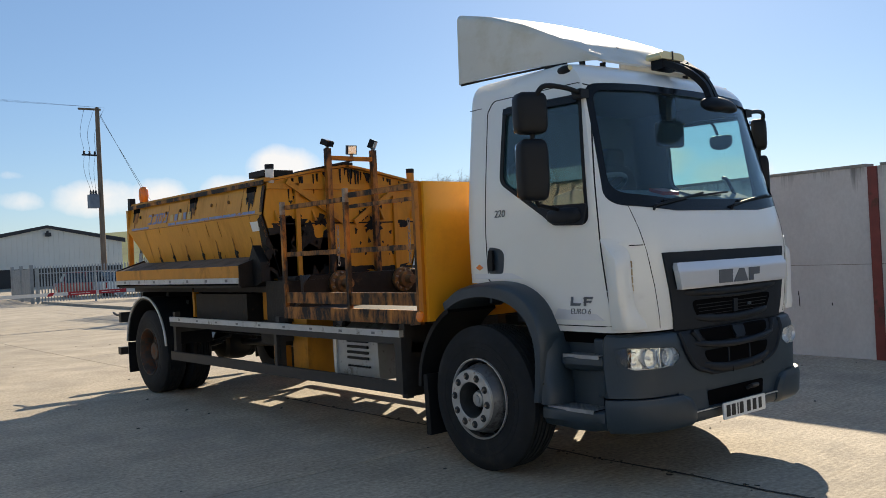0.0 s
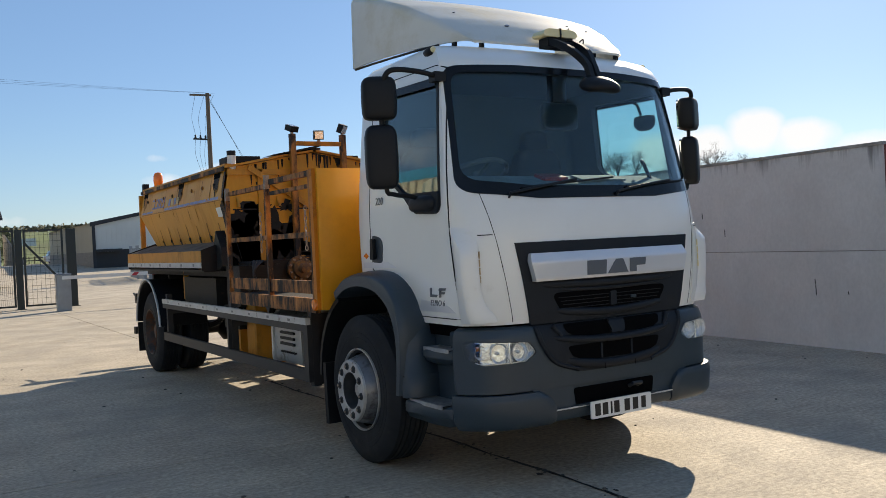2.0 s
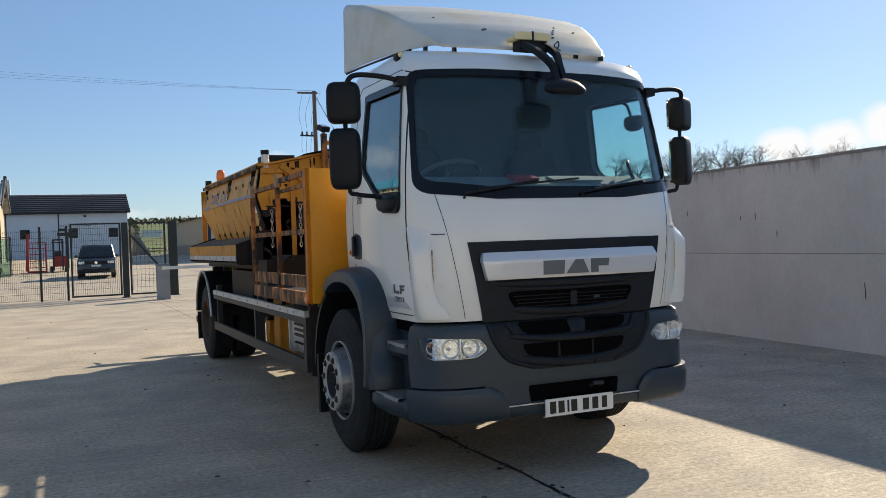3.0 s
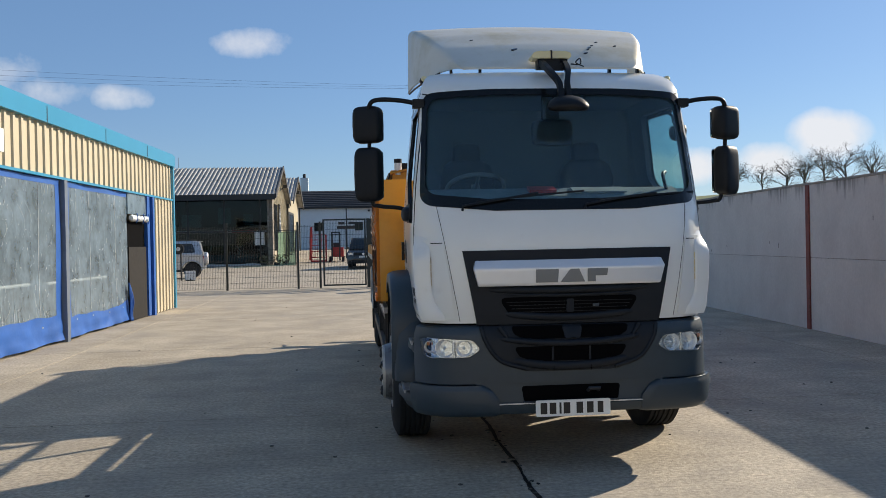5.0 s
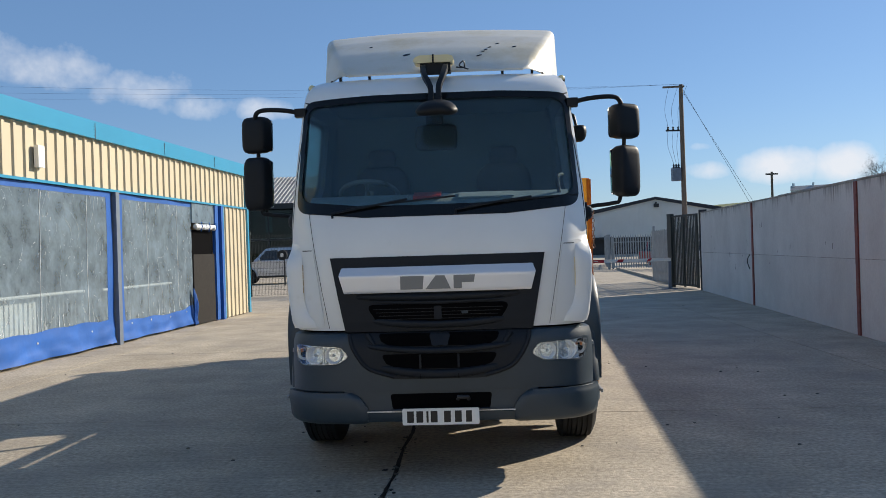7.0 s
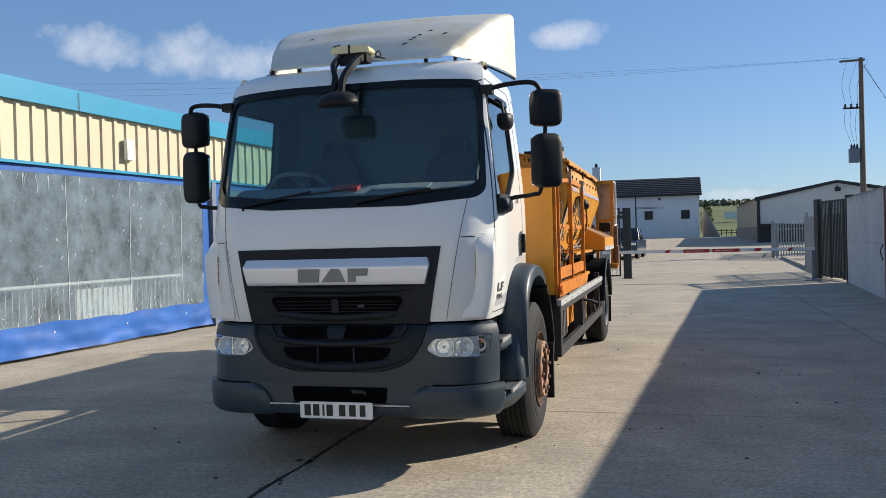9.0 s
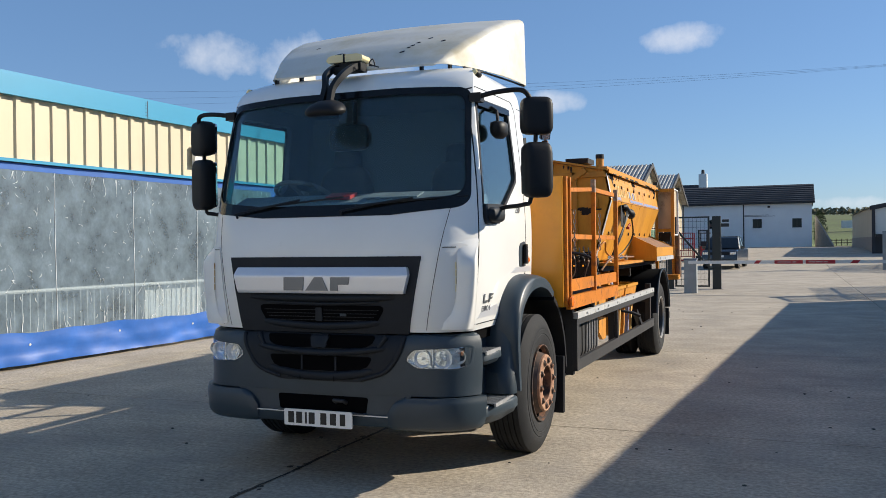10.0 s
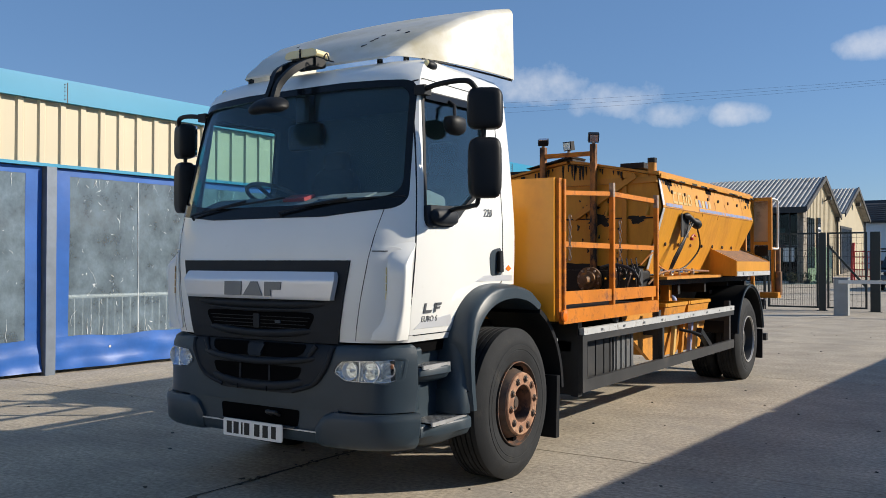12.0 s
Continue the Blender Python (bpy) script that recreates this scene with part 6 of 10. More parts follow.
for s in (-1, 1):
    for a, b in ((HOP[0], HOP[1]), (HOP[1], HOP[2])):
        quad = [(s * a[0], hop_y(a[1])[0], a[1]), (s * a[0], hop_y(a[1])[1], a[1]), (s * b[0], hop_y(b[1])[1], b[1]), (s * b[0], hop_y(b[1])[0], b[1])]
        bm = bmesh.new()
        vo = [bm.verts.new(p) for p in quad]
        vi = [bm.verts.new((p[0] - s * 0.02, p[1], p[2])) for p in quad]
        bm.faces.new(vo), bm.faces.new(vi[::-1])
        for k in range(4):
            j = (k + 1) % 4
            bm.faces.new((vo[k], vo[j], vi[j], vi[k]))
        part("hopper_side_panel", bm, YELLOW, truck, "weathered amber hopper side sheet")

    def on_hop(y, z, d=0, s=s):
        x = float(np.interp(z, (1.40, 2.10, 2.43), (0.86, 1.06, 1.0)))
        return Vector((s * (x + 0.004 + d), y, z))

    part("corner_trim", draped([(4.80, 1.45), (4.86, 1.45), (4.86, 2.40), (4.80, 2.40)], on_hop, 0.01), ALU if s > 0 else YELLOW_TAR, truck)
    part("blue_stripe", draped([(4.90, 2.115), (5.45, 2.115), (5.45, 2.15), (4.90, 2.15)] if s > 0 else [(7.9, 2.115), (8.5, 2.115), (8.5, 2.14), (7.9, 2.14)], on_hop, 0.002), BLUE, truck, "faded blue stripe")
    part("blue_stripe", draped([(6.05, 2.115), (8.5, 2.115), (8.5, 2.15), (6.05, 2.15)] if s > 0 else [(4.95, 2.115), (7.25, 2.115), (7.25, 2.145), (4.95, 2.145)], on_hop, 0.002), BLUE, truck)
    # maker's lettering as plain slanted bars
    start = 5.15 if s > 0 else 7.32
    for k in range(4):
        y = start + 0.17 * k if s > 0 else start + 0.17 * (3 - k)
        lean = 0.03 * s
        for z0, z1 in ((2.16, 2.185), (2.265, 2.29)):
            part("letter_bar", draped([(y, z0), (y + 0.13, z0), (y + 0.13 + lean, z1), (y + lean, z1)], on_hop, 0.0025), PALE if s > 0 else BLUE, truck)
        part("letter_bar", draped([(y, 2.16), (y + 0.03, 2.16), (y + 0.03 + lean, 2.29), (y + lean, 2.29)], on_hop, 0.003), PALE if s > 0 else BLUE, truck)
        if k in (2, 3):
            part("letter_bar", draped([(y + 0.10, 2.16), (y + 0.13, 2.16), (y + 0.13 + lean, 2.29), (y + 0.10 + lean, 2.29)], on_hop, 0.003), PALE if s > 0 else BLUE, truck)
    for k in range(5):
        y = (5.95 if s > 0 else 6.6) + 0.13 * k
        part("letter_bar", draped([(y, 2.165), (y + 0.09, 2.165), (y + 0.09, 2.25), (y, 2.25)], on_hop, 0.0022), BLUE if k % 2 else PALE, truck)
    # lifting slots and rivets, with tar runs below the slots
    for y in (4.98, 6.45, 8.3):
        part("lifting_slot", draped(rounded([(y, 2.345), (y + 0.22, 2.345), (y + 0.22, 2.405), (y, 2.405)], 0.012), on_hop, 0.004), HOLLOW_SHADE, truck)
    for y in (4.98, 6.45, 8.3):
        part("tar_run", draped([(y + 0.01, 2.345), (y + 0.20, 2.345), (y + 0.19, 2.22), (y + 0.15, 2.26), (y + 0.12, 2.12), (y + 0.09, 2.24), (y + 0.04, 2.19)] if s < 0 else [(y + 0.06, 2.345), (y + 0.16, 2.345), (y + 0.12, 2.27)], on_hop, 0.002), YELLOW_TAR, truck)
    for z in (2.28, 1.72):
        for k in range(8):
            y = 5.15 + k * 0.44
            if y < hop_y(z)[1] - 0.1:
                bm = bmesh.new()
                p = on_hop(y, z)
                lathe(bm, [(p.x, 0.022), (p.x + s * 0.012, 0.018), (p.x + s * 0.014, 0.004)], 8, "x", (0, p.y, p.z))
                part("bolt_head", bm, YELLOW_TAR, truck)
    rs = random.Random(40 + s)
    for k in range(22 if s < 0 else 9):
        y, z = rs.uniform(4.95, 8.2), rs.choice((2.28, 2.10, 1.72, 2.39)) + rs.uniform(-0.03, 0.02)
        if y > hop_y(z)[1] - 0.3:
            continue
        wd, fall = rs.uniform(0.003, 0.009), rs.uniform(0.04, 0.16) * (1.4 if s < 0 else 0.7)
        part("rust_streak", draped([(y - wd, z), (y + wd, z), (y + wd * 0.7, z - fall * 0.6), (y, z - fall), (y - wd * 0.6, z - fall * 0.5)], on_hop, 0.0012, step=0.2), STREAK, truck)
    part("panel_seam", draped([(4.87, 2.098), (8.5, 2.098), (8.5, 2.106), (4.87, 2.106)], on_hop, 0.0016, step=2.0), STREAK, truck)
    if s < 0:
        for k in range(7):
            y = 5.2 + k * 0.43
            tip = 1.68 + 0.02 * (k % 2)
            # Oval holes in the sheet, their dark inside painted as black patches.
            part("tar_patch", draped([(y + 0.032 * math.cos(a), tip + (0.05 + 0.012 * (k % 3)) * math.sin(a)) for a in [2 * math.pi * q / 12 for q in range(12)]], on_hop, 0.002, step=0.2), TAR, truck)
            part("rust_streak", draped([(y - 0.015, tip + 0.04), (y + 0.02, tip + 0.04), (y - 0.01, tip + 0.20), (y - 0.03, tip + 0.17)], on_hop, 0.0012, step=0.3), STREAK, truck)
        part("label_sticker", draped([(4.93, 1.93), (5.10, 1.93), (5.10, 2.03), (4.93, 2.03)], on_hop, 0.003), PLATE, truck, "torn white notice sticker")
        part("tar_panel", draped([(4.78, 1.42), (5.05, 1.42), (5.0, 1.75), (4.92, 2.05), (4.80, 2.10)], on_hop, 0.004), TAR, truck)
    # lid: two long sheets with a worn rim
    lid = bmesh.new()
    prof = [(s * 1.03, 2.43), (s * 1.03, 2.455), (s * 0.35, 2.585), (s * 0.02, 2.64), (s * 0.02, 2.615), (s * 0.35, 2.56)]
    prism([(a, b) for a, b in prof], "y", 4.76, 8.60, lid)
    part("hopper_lid", lid, YELLOW_WORN, truck, "folding amber hopper lid, black along the edge")
    part("lid_rim", boxes((min(s * 1.03, s * 1.045), max(s * 1.03, s * 1.045), 4.78, 8.6, 2.405, 2.45)), YELLOW if s > 0 else YELLOW_TAR, truck)
    if s > 0:
        grime = random.Random(5)
        for k in range(34):
            y = 4.84 + 3.6 * grime.random() ** 1.6
            wd, fall = grime.uniform(0.006, 0.022), grime.uniform(0.015, 0.075)
            part("grime_run", draped([(y - wd, 2.402), (y + wd, 2.402), (y + wd * 0.5, 2.402 - fall * 0.7), (y, 2.402 - fall), (y - wd * 0.7, 2.402 - fall * 0.5)], on_hop, 0.0015, step=0.2), TAR if k % 3 else STREAK, truck)
        for k in range(16):
            y = 4.82 + 3.7 * grime.random()
            part("lid_grime", boxes((1.0305, 1.0475, y, y + grime.uniform(0.05, 0.22), 2.404, 2.404 + grime.uniform(0.008, 0.024))), TAR, truck)
    part("lid_seal", boxes((min(s * 0.95, s * 1.02), max(s * 0.95, s * 1.02), 4.775, 8.58, 2.456, 2.478)), YELLOW_WORN, truck)
    part("lid_ram", tube(bmesh.new(), [(s * 0.93, 4.83, 2.40), (s * 0.93, 4.83, 2.57)], 0.045, 14), ALU if s < 0 else YELLOW_WORN, truck, "short upright lid cylinder", smooth=40)
    part("ram_cap", tube(bmesh.new(), [(s * 0.93, 4.83, 2.57), (s * 0.93, 4.83, 2.62)], 0.048, 14), BLACK, truck, smooth=40)
    # braces on the front wall
    part("wall_brace", boxes((min(s * 0.62, s * 0.67), max(s * 0.62, s * 0.67), 4.765, 4.797, 1.42, 2.42)), YELLOW_WORN, truck)
    m = Matrix.Translation((s * 0.42, 4.76, 2.22)) @ Matrix.Rotation(radians(s * -32), 4, "Y")
    part("wall_brace", box(bmesh.new(), -0.42, 0.42, -0.016, 0.016, -0.03, 0.03, m), YELLOW_WORN, truck)
part("lid_hinge", boxes((-0.06, 0.06, 4.74, 8.6, 2.635, 2.66)), TAR, truck)
part("lid_flap", prism([(-0.5, 2.575), (-0.1, 2.655), (0.06, 2.69), (0.05, 2.67), (-0.1, 2.635)], "y", 4.70, 5.1), TAR, truck)
part("lid_box", boxes((0.45, 0.72, 5.15, 5.5, 2.56, 2.62)), TAR, truck, bevel=0.015)
part("lid_box", boxes((-0.9, -0.55, 5.0, 5.35, 2.52, 2.585)), TAR, truck, bevel=0.015)
part("wall_rail", boxes((-1.0, 1.0, 4.765, 4.798, 2.36, 2.42)), YELLOW_WORN, truck)
blot = random.Random(77)


def splash(x, z, a, b):
    """An uneven blot of bitumen on the front wall, with a run below it."""
    n, poly = 26, []
    for k in range(n):
        t = 2 * math.pi * k / n
        r = blot.uniform(0.62, 1.15) * (1 + 0.25 * math.sin(3 * t + x * 9))
        poly.append((x + a * r * math.cos(t), z + b * r * math.sin(t) * (1.35 if math.sin(t) < 0 and blot.random() < 0.3 else 1)))
    part("tar_splash", prism(poly, "y", 4.793, 4.799), TAR, truck)


for x, z, a, b in ((-0.80, 1.70, 0.19, 0.30), (-0.74, 1.50, 0.24, 0.16), (0.35, 1.98, 0.12, 0.08), (0.78, 1.98, 0.10, 0.045), (-0.35, 2.02, 0.09, 0.07), (-0.84, 1.84, 0.17, 0.22), (-0.66, 1.55, 0.26, 0.14), (0.25, 2.12, 0.09, 0.03), (-0.87, 1.60, 0.12, 0.18), (-0.52, 1.72, 0.26, 0.30), (-0.45, 1.56, 0.34, 0.16), (-0.68, 1.98, 0.17, 0.12), (-0.30, 1.66, 0.14, 0.20), (0.05, 1.47, 0.3, 0.05), (0.6, 1.46, 0.3, 0.05)):
    splash(x, z, a, b)
for k in range(40):
    x = blot.choice((-0.75, -0.75, -0.4, 0.35, 0.7)) + blot.gauss(0, 0.13)
    if abs(x) < 0.9:
        r = blot.uniform(0.006, 0.022)
        splash(x, blot.uniform(1.6, 2.3), r, r * blot.uniform(0.7, 2.2))
part("wall_seam", boxes((-0.95, 0.95, 4.792, 4.7995, 1.985, 2.0)), TAR, truck)
drip = random.Random(12)
for k in range(46):
    x = drip.choice((-0.55, -0.3, 0.0, 0.15, 0.3, 0.62)) + drip.gauss(0, 0.10)
    top = 2.615 - abs(x) * 0.19
    wide, fall = drip.uniform(0.004, 0.013), drip.uniform(0.03, 0.12) * (2.2 if drip.random() < 0.25 else 1)
    part("tar_drip", prism([(x - wide, top - 0.01), (x + wide, top - 0.01), (x + wide * 0.6, top - fall * 0.7), (x, top - fall), (x - wide * 0.7, top - fall * 0.6)], "y", 4.788, 4.7995), TAR, truck)

# drive gear under the hopper's front
part("auger_trough", prism(rounded([(-0.92, 1.18), (0.92, 1.18), (0.92, 1.44), (-0.92, 1.44)], 0.03), "y", 4.42, 4.785), TAR, truck, "black tarred auger trough")
for x in (-0.40, 0.42):
    mo = part("auger_motor", lathe(bmesh.new(), [(4.42, 0.125), (4.40, 0.135), (4.36, 0.135), (4.355, 0.09), (4.30, 0.088), (4.295, 0.05), (4.20, 0.048), (4.195, 0.02)], 24, "y", (x, 0, 1.34)), GEAR, truck, "dark rusty flanged auger drive", smooth=35)
    for k in range(10):
        a = 2 * math.pi * k / 10
        part("flange_bolt", lathe(bmesh.new(), [(4.36, 0.014), (4.335, 0.012)], 6, "y", (x + 0.112 * math.sin(a), 0, 1.34 + 0.112 * math.cos(a))), CHAIN, mo)
part("valve_block", boxes((0.70, 0.98, 4.30, 4.42, 1.24, 1.46)), CHASSIS, truck, "hydraulic valve block", bevel=0.01)
for k in range(7):
    x = 0.66 + 0.05 * k
    p = [(x, 4.30, 1.42), (x + 0.02, 4.25, 1.47 + 0.02 * (k % 3)), (x + 0.06, 4.24, 1.42), (x + 0.03 + 0.03 * (k % 2), 4.24, 1.30), (x - 0.03 + 0.02 * (k % 3), 4.28, 1.18)]
    part("hydraulic_hose", tube(bmesh.new(), curve_pts(p, 5), 0.007, 6), (HOSE, CHAIN, HOSE)[k % 3], truck, smooth=60)
    part("hose_fitting", lathe(bmesh.new(), [(4.22, 0.010), (4.24, 0.016), (4.27, 0.016), (4.30, 0.011)], 8, "y", (x, 0, 1.36 + 0.05 * (k % 2))), (CHROME, GEAR)[k % 2], truck)
for k in range(6):
    x = 0.70 + 0.05 * k
    part("valve_lever", tube(bmesh.new(), [(x, 4.34, 1.46), (x, 4.30, 1.56 + 0.01 * (k % 2))], 0.008, 6), CHROME, truck)
for k in range(4):
    p = [(-0.78 - 0.03 * k, 4.40, 1.40), (-0.84 - 0.03 * k, 4.28, 1.44), (-0.95, 4.24, 1.34 - 0.02 * k), (-0.9, 4.30, 1.22), (-0.98, 4.34, 1.14)]
    part("hydraulic_hose", tube(bmesh.new(), curve_pts(p, 5), 0.012, 6), HOSE, truck, smooth=60)
part("hose_run", tube(bmesh.new(), curve_pts([(0.55, 4.36, 1.47), (0.75, 4.25, 1.50), (0.95, 4.22, 1.44), (1.0, 4.3, 1.3)], 6), 0.016, 8), HOSE, truck, smooth=60)

# spreading aprons
for s, y0, y1 in ((-1, 4.98, 8.60), (1, 6.90, 8.62)):
    za, zb = (1.70, 1.535) if s > 0 else (1.675, 1.570)
    edge = zb - 1.535
    sheet = prism([(s * 0.90, za), (s * 1.26, zb), (s * 1.26, zb - 0.02), (s * 0.90, za - 0.02)], "y", y0, y1)
    ap = part("apron_tray", sheet, RUSTFLAT if s > 0 else TARDUST, truck, "rusted sloping spreading apron" if s > 0 else "tar caked sloping spreading apron")
    part("apron_edge", boxes((min(s * 1.235, s * 1.265), max(s * 1.235, s * 1.265), y0, y1, 1.415 + edge, 1.538 + edge)), YELLOW_WORN if s < 0 else YELLOW, ap, "amber edge board")
    part("apron_strip", boxes((min(s * 1.24, s * 1.269), max(s * 1.24, s * 1.269), y0, y1, 1.355 + edge, 1.413 + edge)), STRIP, ap)
    for k in range(7 if s < 0 else 2):
        y = y0 + 0.25 + k * 0.5
        part("strip_mark", boxes((min(s * 1.2695, s * 1.271), max(s * 1.2695, s * 1.271), y, y + 0.06, 1.37 + edge, 1.40 + edge)), BADGE, ap)
    part("apron_floor", boxes((min(s * 0.70, s * 1.235), max(s * 0.70, s * 1.235), y0 + 0.01, y1 - 0.01, 1.345, 1.37)), TAR, ap)
    for y in (y0, y1 - 0.02):
        part("apron_cheek", prism([(s * 0.88, za + 0.03), (s * 1.262, zb + 0.01), (s * 1.262, 1.36), (s * 0.62, 1.36)], "y", y - 0.012, y + 0.012), YELLOW if s > 0 else TAR, ap)
part("chute_door", prism([(4.90, 1.36), (5.00, 1.36), (5.05, 1.62), (4.96, 1.78), (4.80, 1.60), (4.78, 1.40)], "x", -1.10, -1.0), TAR, truck, "tar black chute flap")
part("chute_box", boxes((-1.06, -0.60, 4.35, 4.78, 0.99, 1.40)), TAR, truck, bevel=0.01)
part("chute_panel", boxes((-1.05, -0.90, 4.45, 4.95, 0.75, 0.985)), TAR, truck)
# hose lance clipped to the hopper's side
lance = part("burner_lance", tube(bmesh.new(), [(1.08, 5.42, 2.04), (1.10, 5.46, 2.04), (1.105, 5.66, 1.985), (1.115, 5.70, 1.97), (1.115, 5.78, 1.95), (1.11, 5.80, 1.945)], [0.02, 0.035, 0.035, 0.055, 0.055, 0.03], 12), BLACK, truck, "black burner head with hanging hoses", smooth=50)
for k in range(3):
    p = [(1.11, 5.52 + 0.06 * k, 2.0 - 0.02 * k), (1.08, 5.44 - 0.03 * k, 1.76), (1.02, 5.34 - 0.05 * k, 1.56), (0.96, 5.30 - 0.02 * k, 1.42)]
    part("lance_hose", tube(bmesh.new(), curve_pts(p, 6), 0.009, 6), HOSE, lance, smooth=60)
p = [(1.13, 5.70, 1.96), (1.12, 5.85, 1.70), (1.03, 5.70, 1.50), (0.97, 5.50, 1.43)]
part("lance_hose", tube(bmesh.new(), curve_pts(p, 6), 0.010, 6), HOSE, lance, smooth=60)
part("lance_plate", boxes((1.062, 1.072, 5.36, 5.60, 1.80, 2.06)), CHASSIS, lance, bevel=0.004)
part("lance_valve", boxes((1.085, 1.12, 5.60, 5.65, 1.77, 1.80)), RED, lance, bevel=0.006)
part("valve_handle", tube(bmesh.new(), [(1.11, 5.57, 1.80), (1.12, 5.63, 1.835), (1.12, 5.70, 1.815)], 0.010, 6), RED, lance)
for k in range(5):
    part("gas_fitting", tube(bmesh.new(), [(0.95, 4.9 + 0.16 * k, 1.40), (1.05, 4.98 + 0.16 * k, 1.40 + 0.02 * (k % 2))], 0.018, 8), CHROME if k % 2 else YELLOW_WORN, truck, smooth=50)
for k in range(9):
    y = 4.86 + 0.13 * k
    part("pipe_union", lathe(bmesh.new(), [(1.385, 0.022), (1.40, 0.026), (1.425, 0.026), (1.43, 0.016), (1.455, 0.015)], 8, "z", (1.02 - 0.03 * (k % 2), y, 0)), (CHROME, RUSTFLAT, CHAIN)[k % 3], truck)
part("gas_pipe", tube(bmesh.new(), curve_pts([(1.0, 4.5, 1.30), (1.04, 4.75, 1.41), (1.03, 5.3, 1.44), (1.02, 6.0, 1.43), (1.0, 6.6, 1.42)], 5), 0.012, 6), RUSTFLAT, truck, "rusty gas pipe along the tray", smooth=60)
part("gas_pipe", tube(bmesh.new(), curve_pts([(0.95, 4.42, 1.5), (1.02, 4.6, 1.62), (1.0, 4.78, 1.5), (1.05, 5.0, 1.42)], 5), 0.010, 6), ORANGE, truck, smooth=60)
for x in (-0.9, -0.45, 0.45, 0.9):
    part("wall_bracket", prism([(4.72, 2.02), (4.797, 2.02), (4.797, 2.14)], "x", x - 0.012, x + 0.012), YELLOW_WORN, truck)
part("service_tray", boxes((0.55, 1.10, 4.80, 6.85, 1.345, 1.375)), YELLOW_WORN, truck)

# tail frame of the body
for s in (-1, 1):
    if s < 0:
        part("tail_post", boxes((-1.06, -1.0, 8.62, 8.68, 1.45, 2.40)), YELLOW_WORN, truck, "rusty amber tail post", bevel=0.004, seg=1)
        continue
    lo, hi = min(s * 1.225, s * 1.275), max(s * 1.225, s * 1.275)
    part("tail_post", boxes((lo, hi, 8.70, 8.75, 1.70, 2.44)), YELLOW_WORN, truck, "rusty amber tail post", bevel=0.004, seg=1)
    part("tail_post", boxes((min(s * 0.985, s * 1.03), max(s * 0.985, s * 1.03), 8.70, 8.75, 1.10, 2.44)), YELLOW_WORN, truck, bevel=0.004, seg=1)
    each("tail_rail", ((min(s * 1.031, s * 1.224), max(s * 1.031, s * 1.224), 8.70, 8.75, 2.39, 2.44), (min(s * 1.031, s * 1.224), max(s * 1.031, s * 1.224), 8.70, 8.75, 1.77, 1.82)), YELLOW, truck)
    part("tail_board", boxes((min(s * 1.032, s * 1.223), max(s * 1.032, s * 1.223), 8.722, 8.742, 1.822, 2.388)), BOARD, truck, "faded beige tail board")
    part("tail_cheek", boxes((min(s * 1.03, s * 1.21), max(s * 1.03, s * 1.21), 8.76, 8.80, 1.62, 1.76)), TAR, truck)
    if s > 0:
        part("tail_ram", tube(bmesh.new(), [(1.27, 9.12, 1.74), (1.27, 9.13, 1.40), (1.27, 9.13, 1.39), (1.27, 9.15, 1.06)], [0.035, 0.035, 0.05, 0.05], 10), RUSTFLAT, truck, "rusty upright tail ram", smooth=40)
        part("ram_bracket", boxes((1.05, 1.30, 8.95, 9.18, 1.02, 1.10)), YELLOW_WORN, truck, bevel=0.01)
        part("ram_guard", boxes((1.19, 1.225, 9.05, 9.18, 1.10, 1.75)), YELLOW_WORN, truck, bevel=0.006, seg=1)
part("tail_hand_rail", tube(bmesh.new(), curve_pts([(1.23, 8.76, 1.74), (1.27, 9.0, 1.72), (1.28, 9.06, 1.80), (1.28, 9.06, 2.35), (1.27, 9.0, 2.42), (1.23, 8.78, 2.43)], 4), 0.016, 8), ALU, truck, smooth=60)
part("tail_gate", boxes((-0.5, 0.89, 8.83, 8.89, 1.52, 2.25)), YELLOW_WORN, truck)
bea = part("beacon", lathe(bmesh.new(), [(2.60, 0.055), (2.66, 0.062), (2.70, 0.068), (2.78, 0.064), (2.82, 0.045), (2.83, 0.01)], 20, "z", (-0.72, 8.90, -0.07)), AMBER, truck, "orange rotating beacon", smooth=50)
part("beacon_base", lathe(bmesh.new(), [(2.35, 0.05), (2.52, 0.05), (2.535, 0.06)], 16, "z", (-0.72, 8.90, 0)), BLACK, bea, smooth=40)
part("beacon_stalk", boxes((-0.78, -0.66, 8.75, 8.99, 2.30, 2.36)), YELLOW_WORN, bea)
part("tail_stack", boxes((-0.96, -0.88, 8.80, 8.88, 2.40, 2.58)), BLACK, truck)

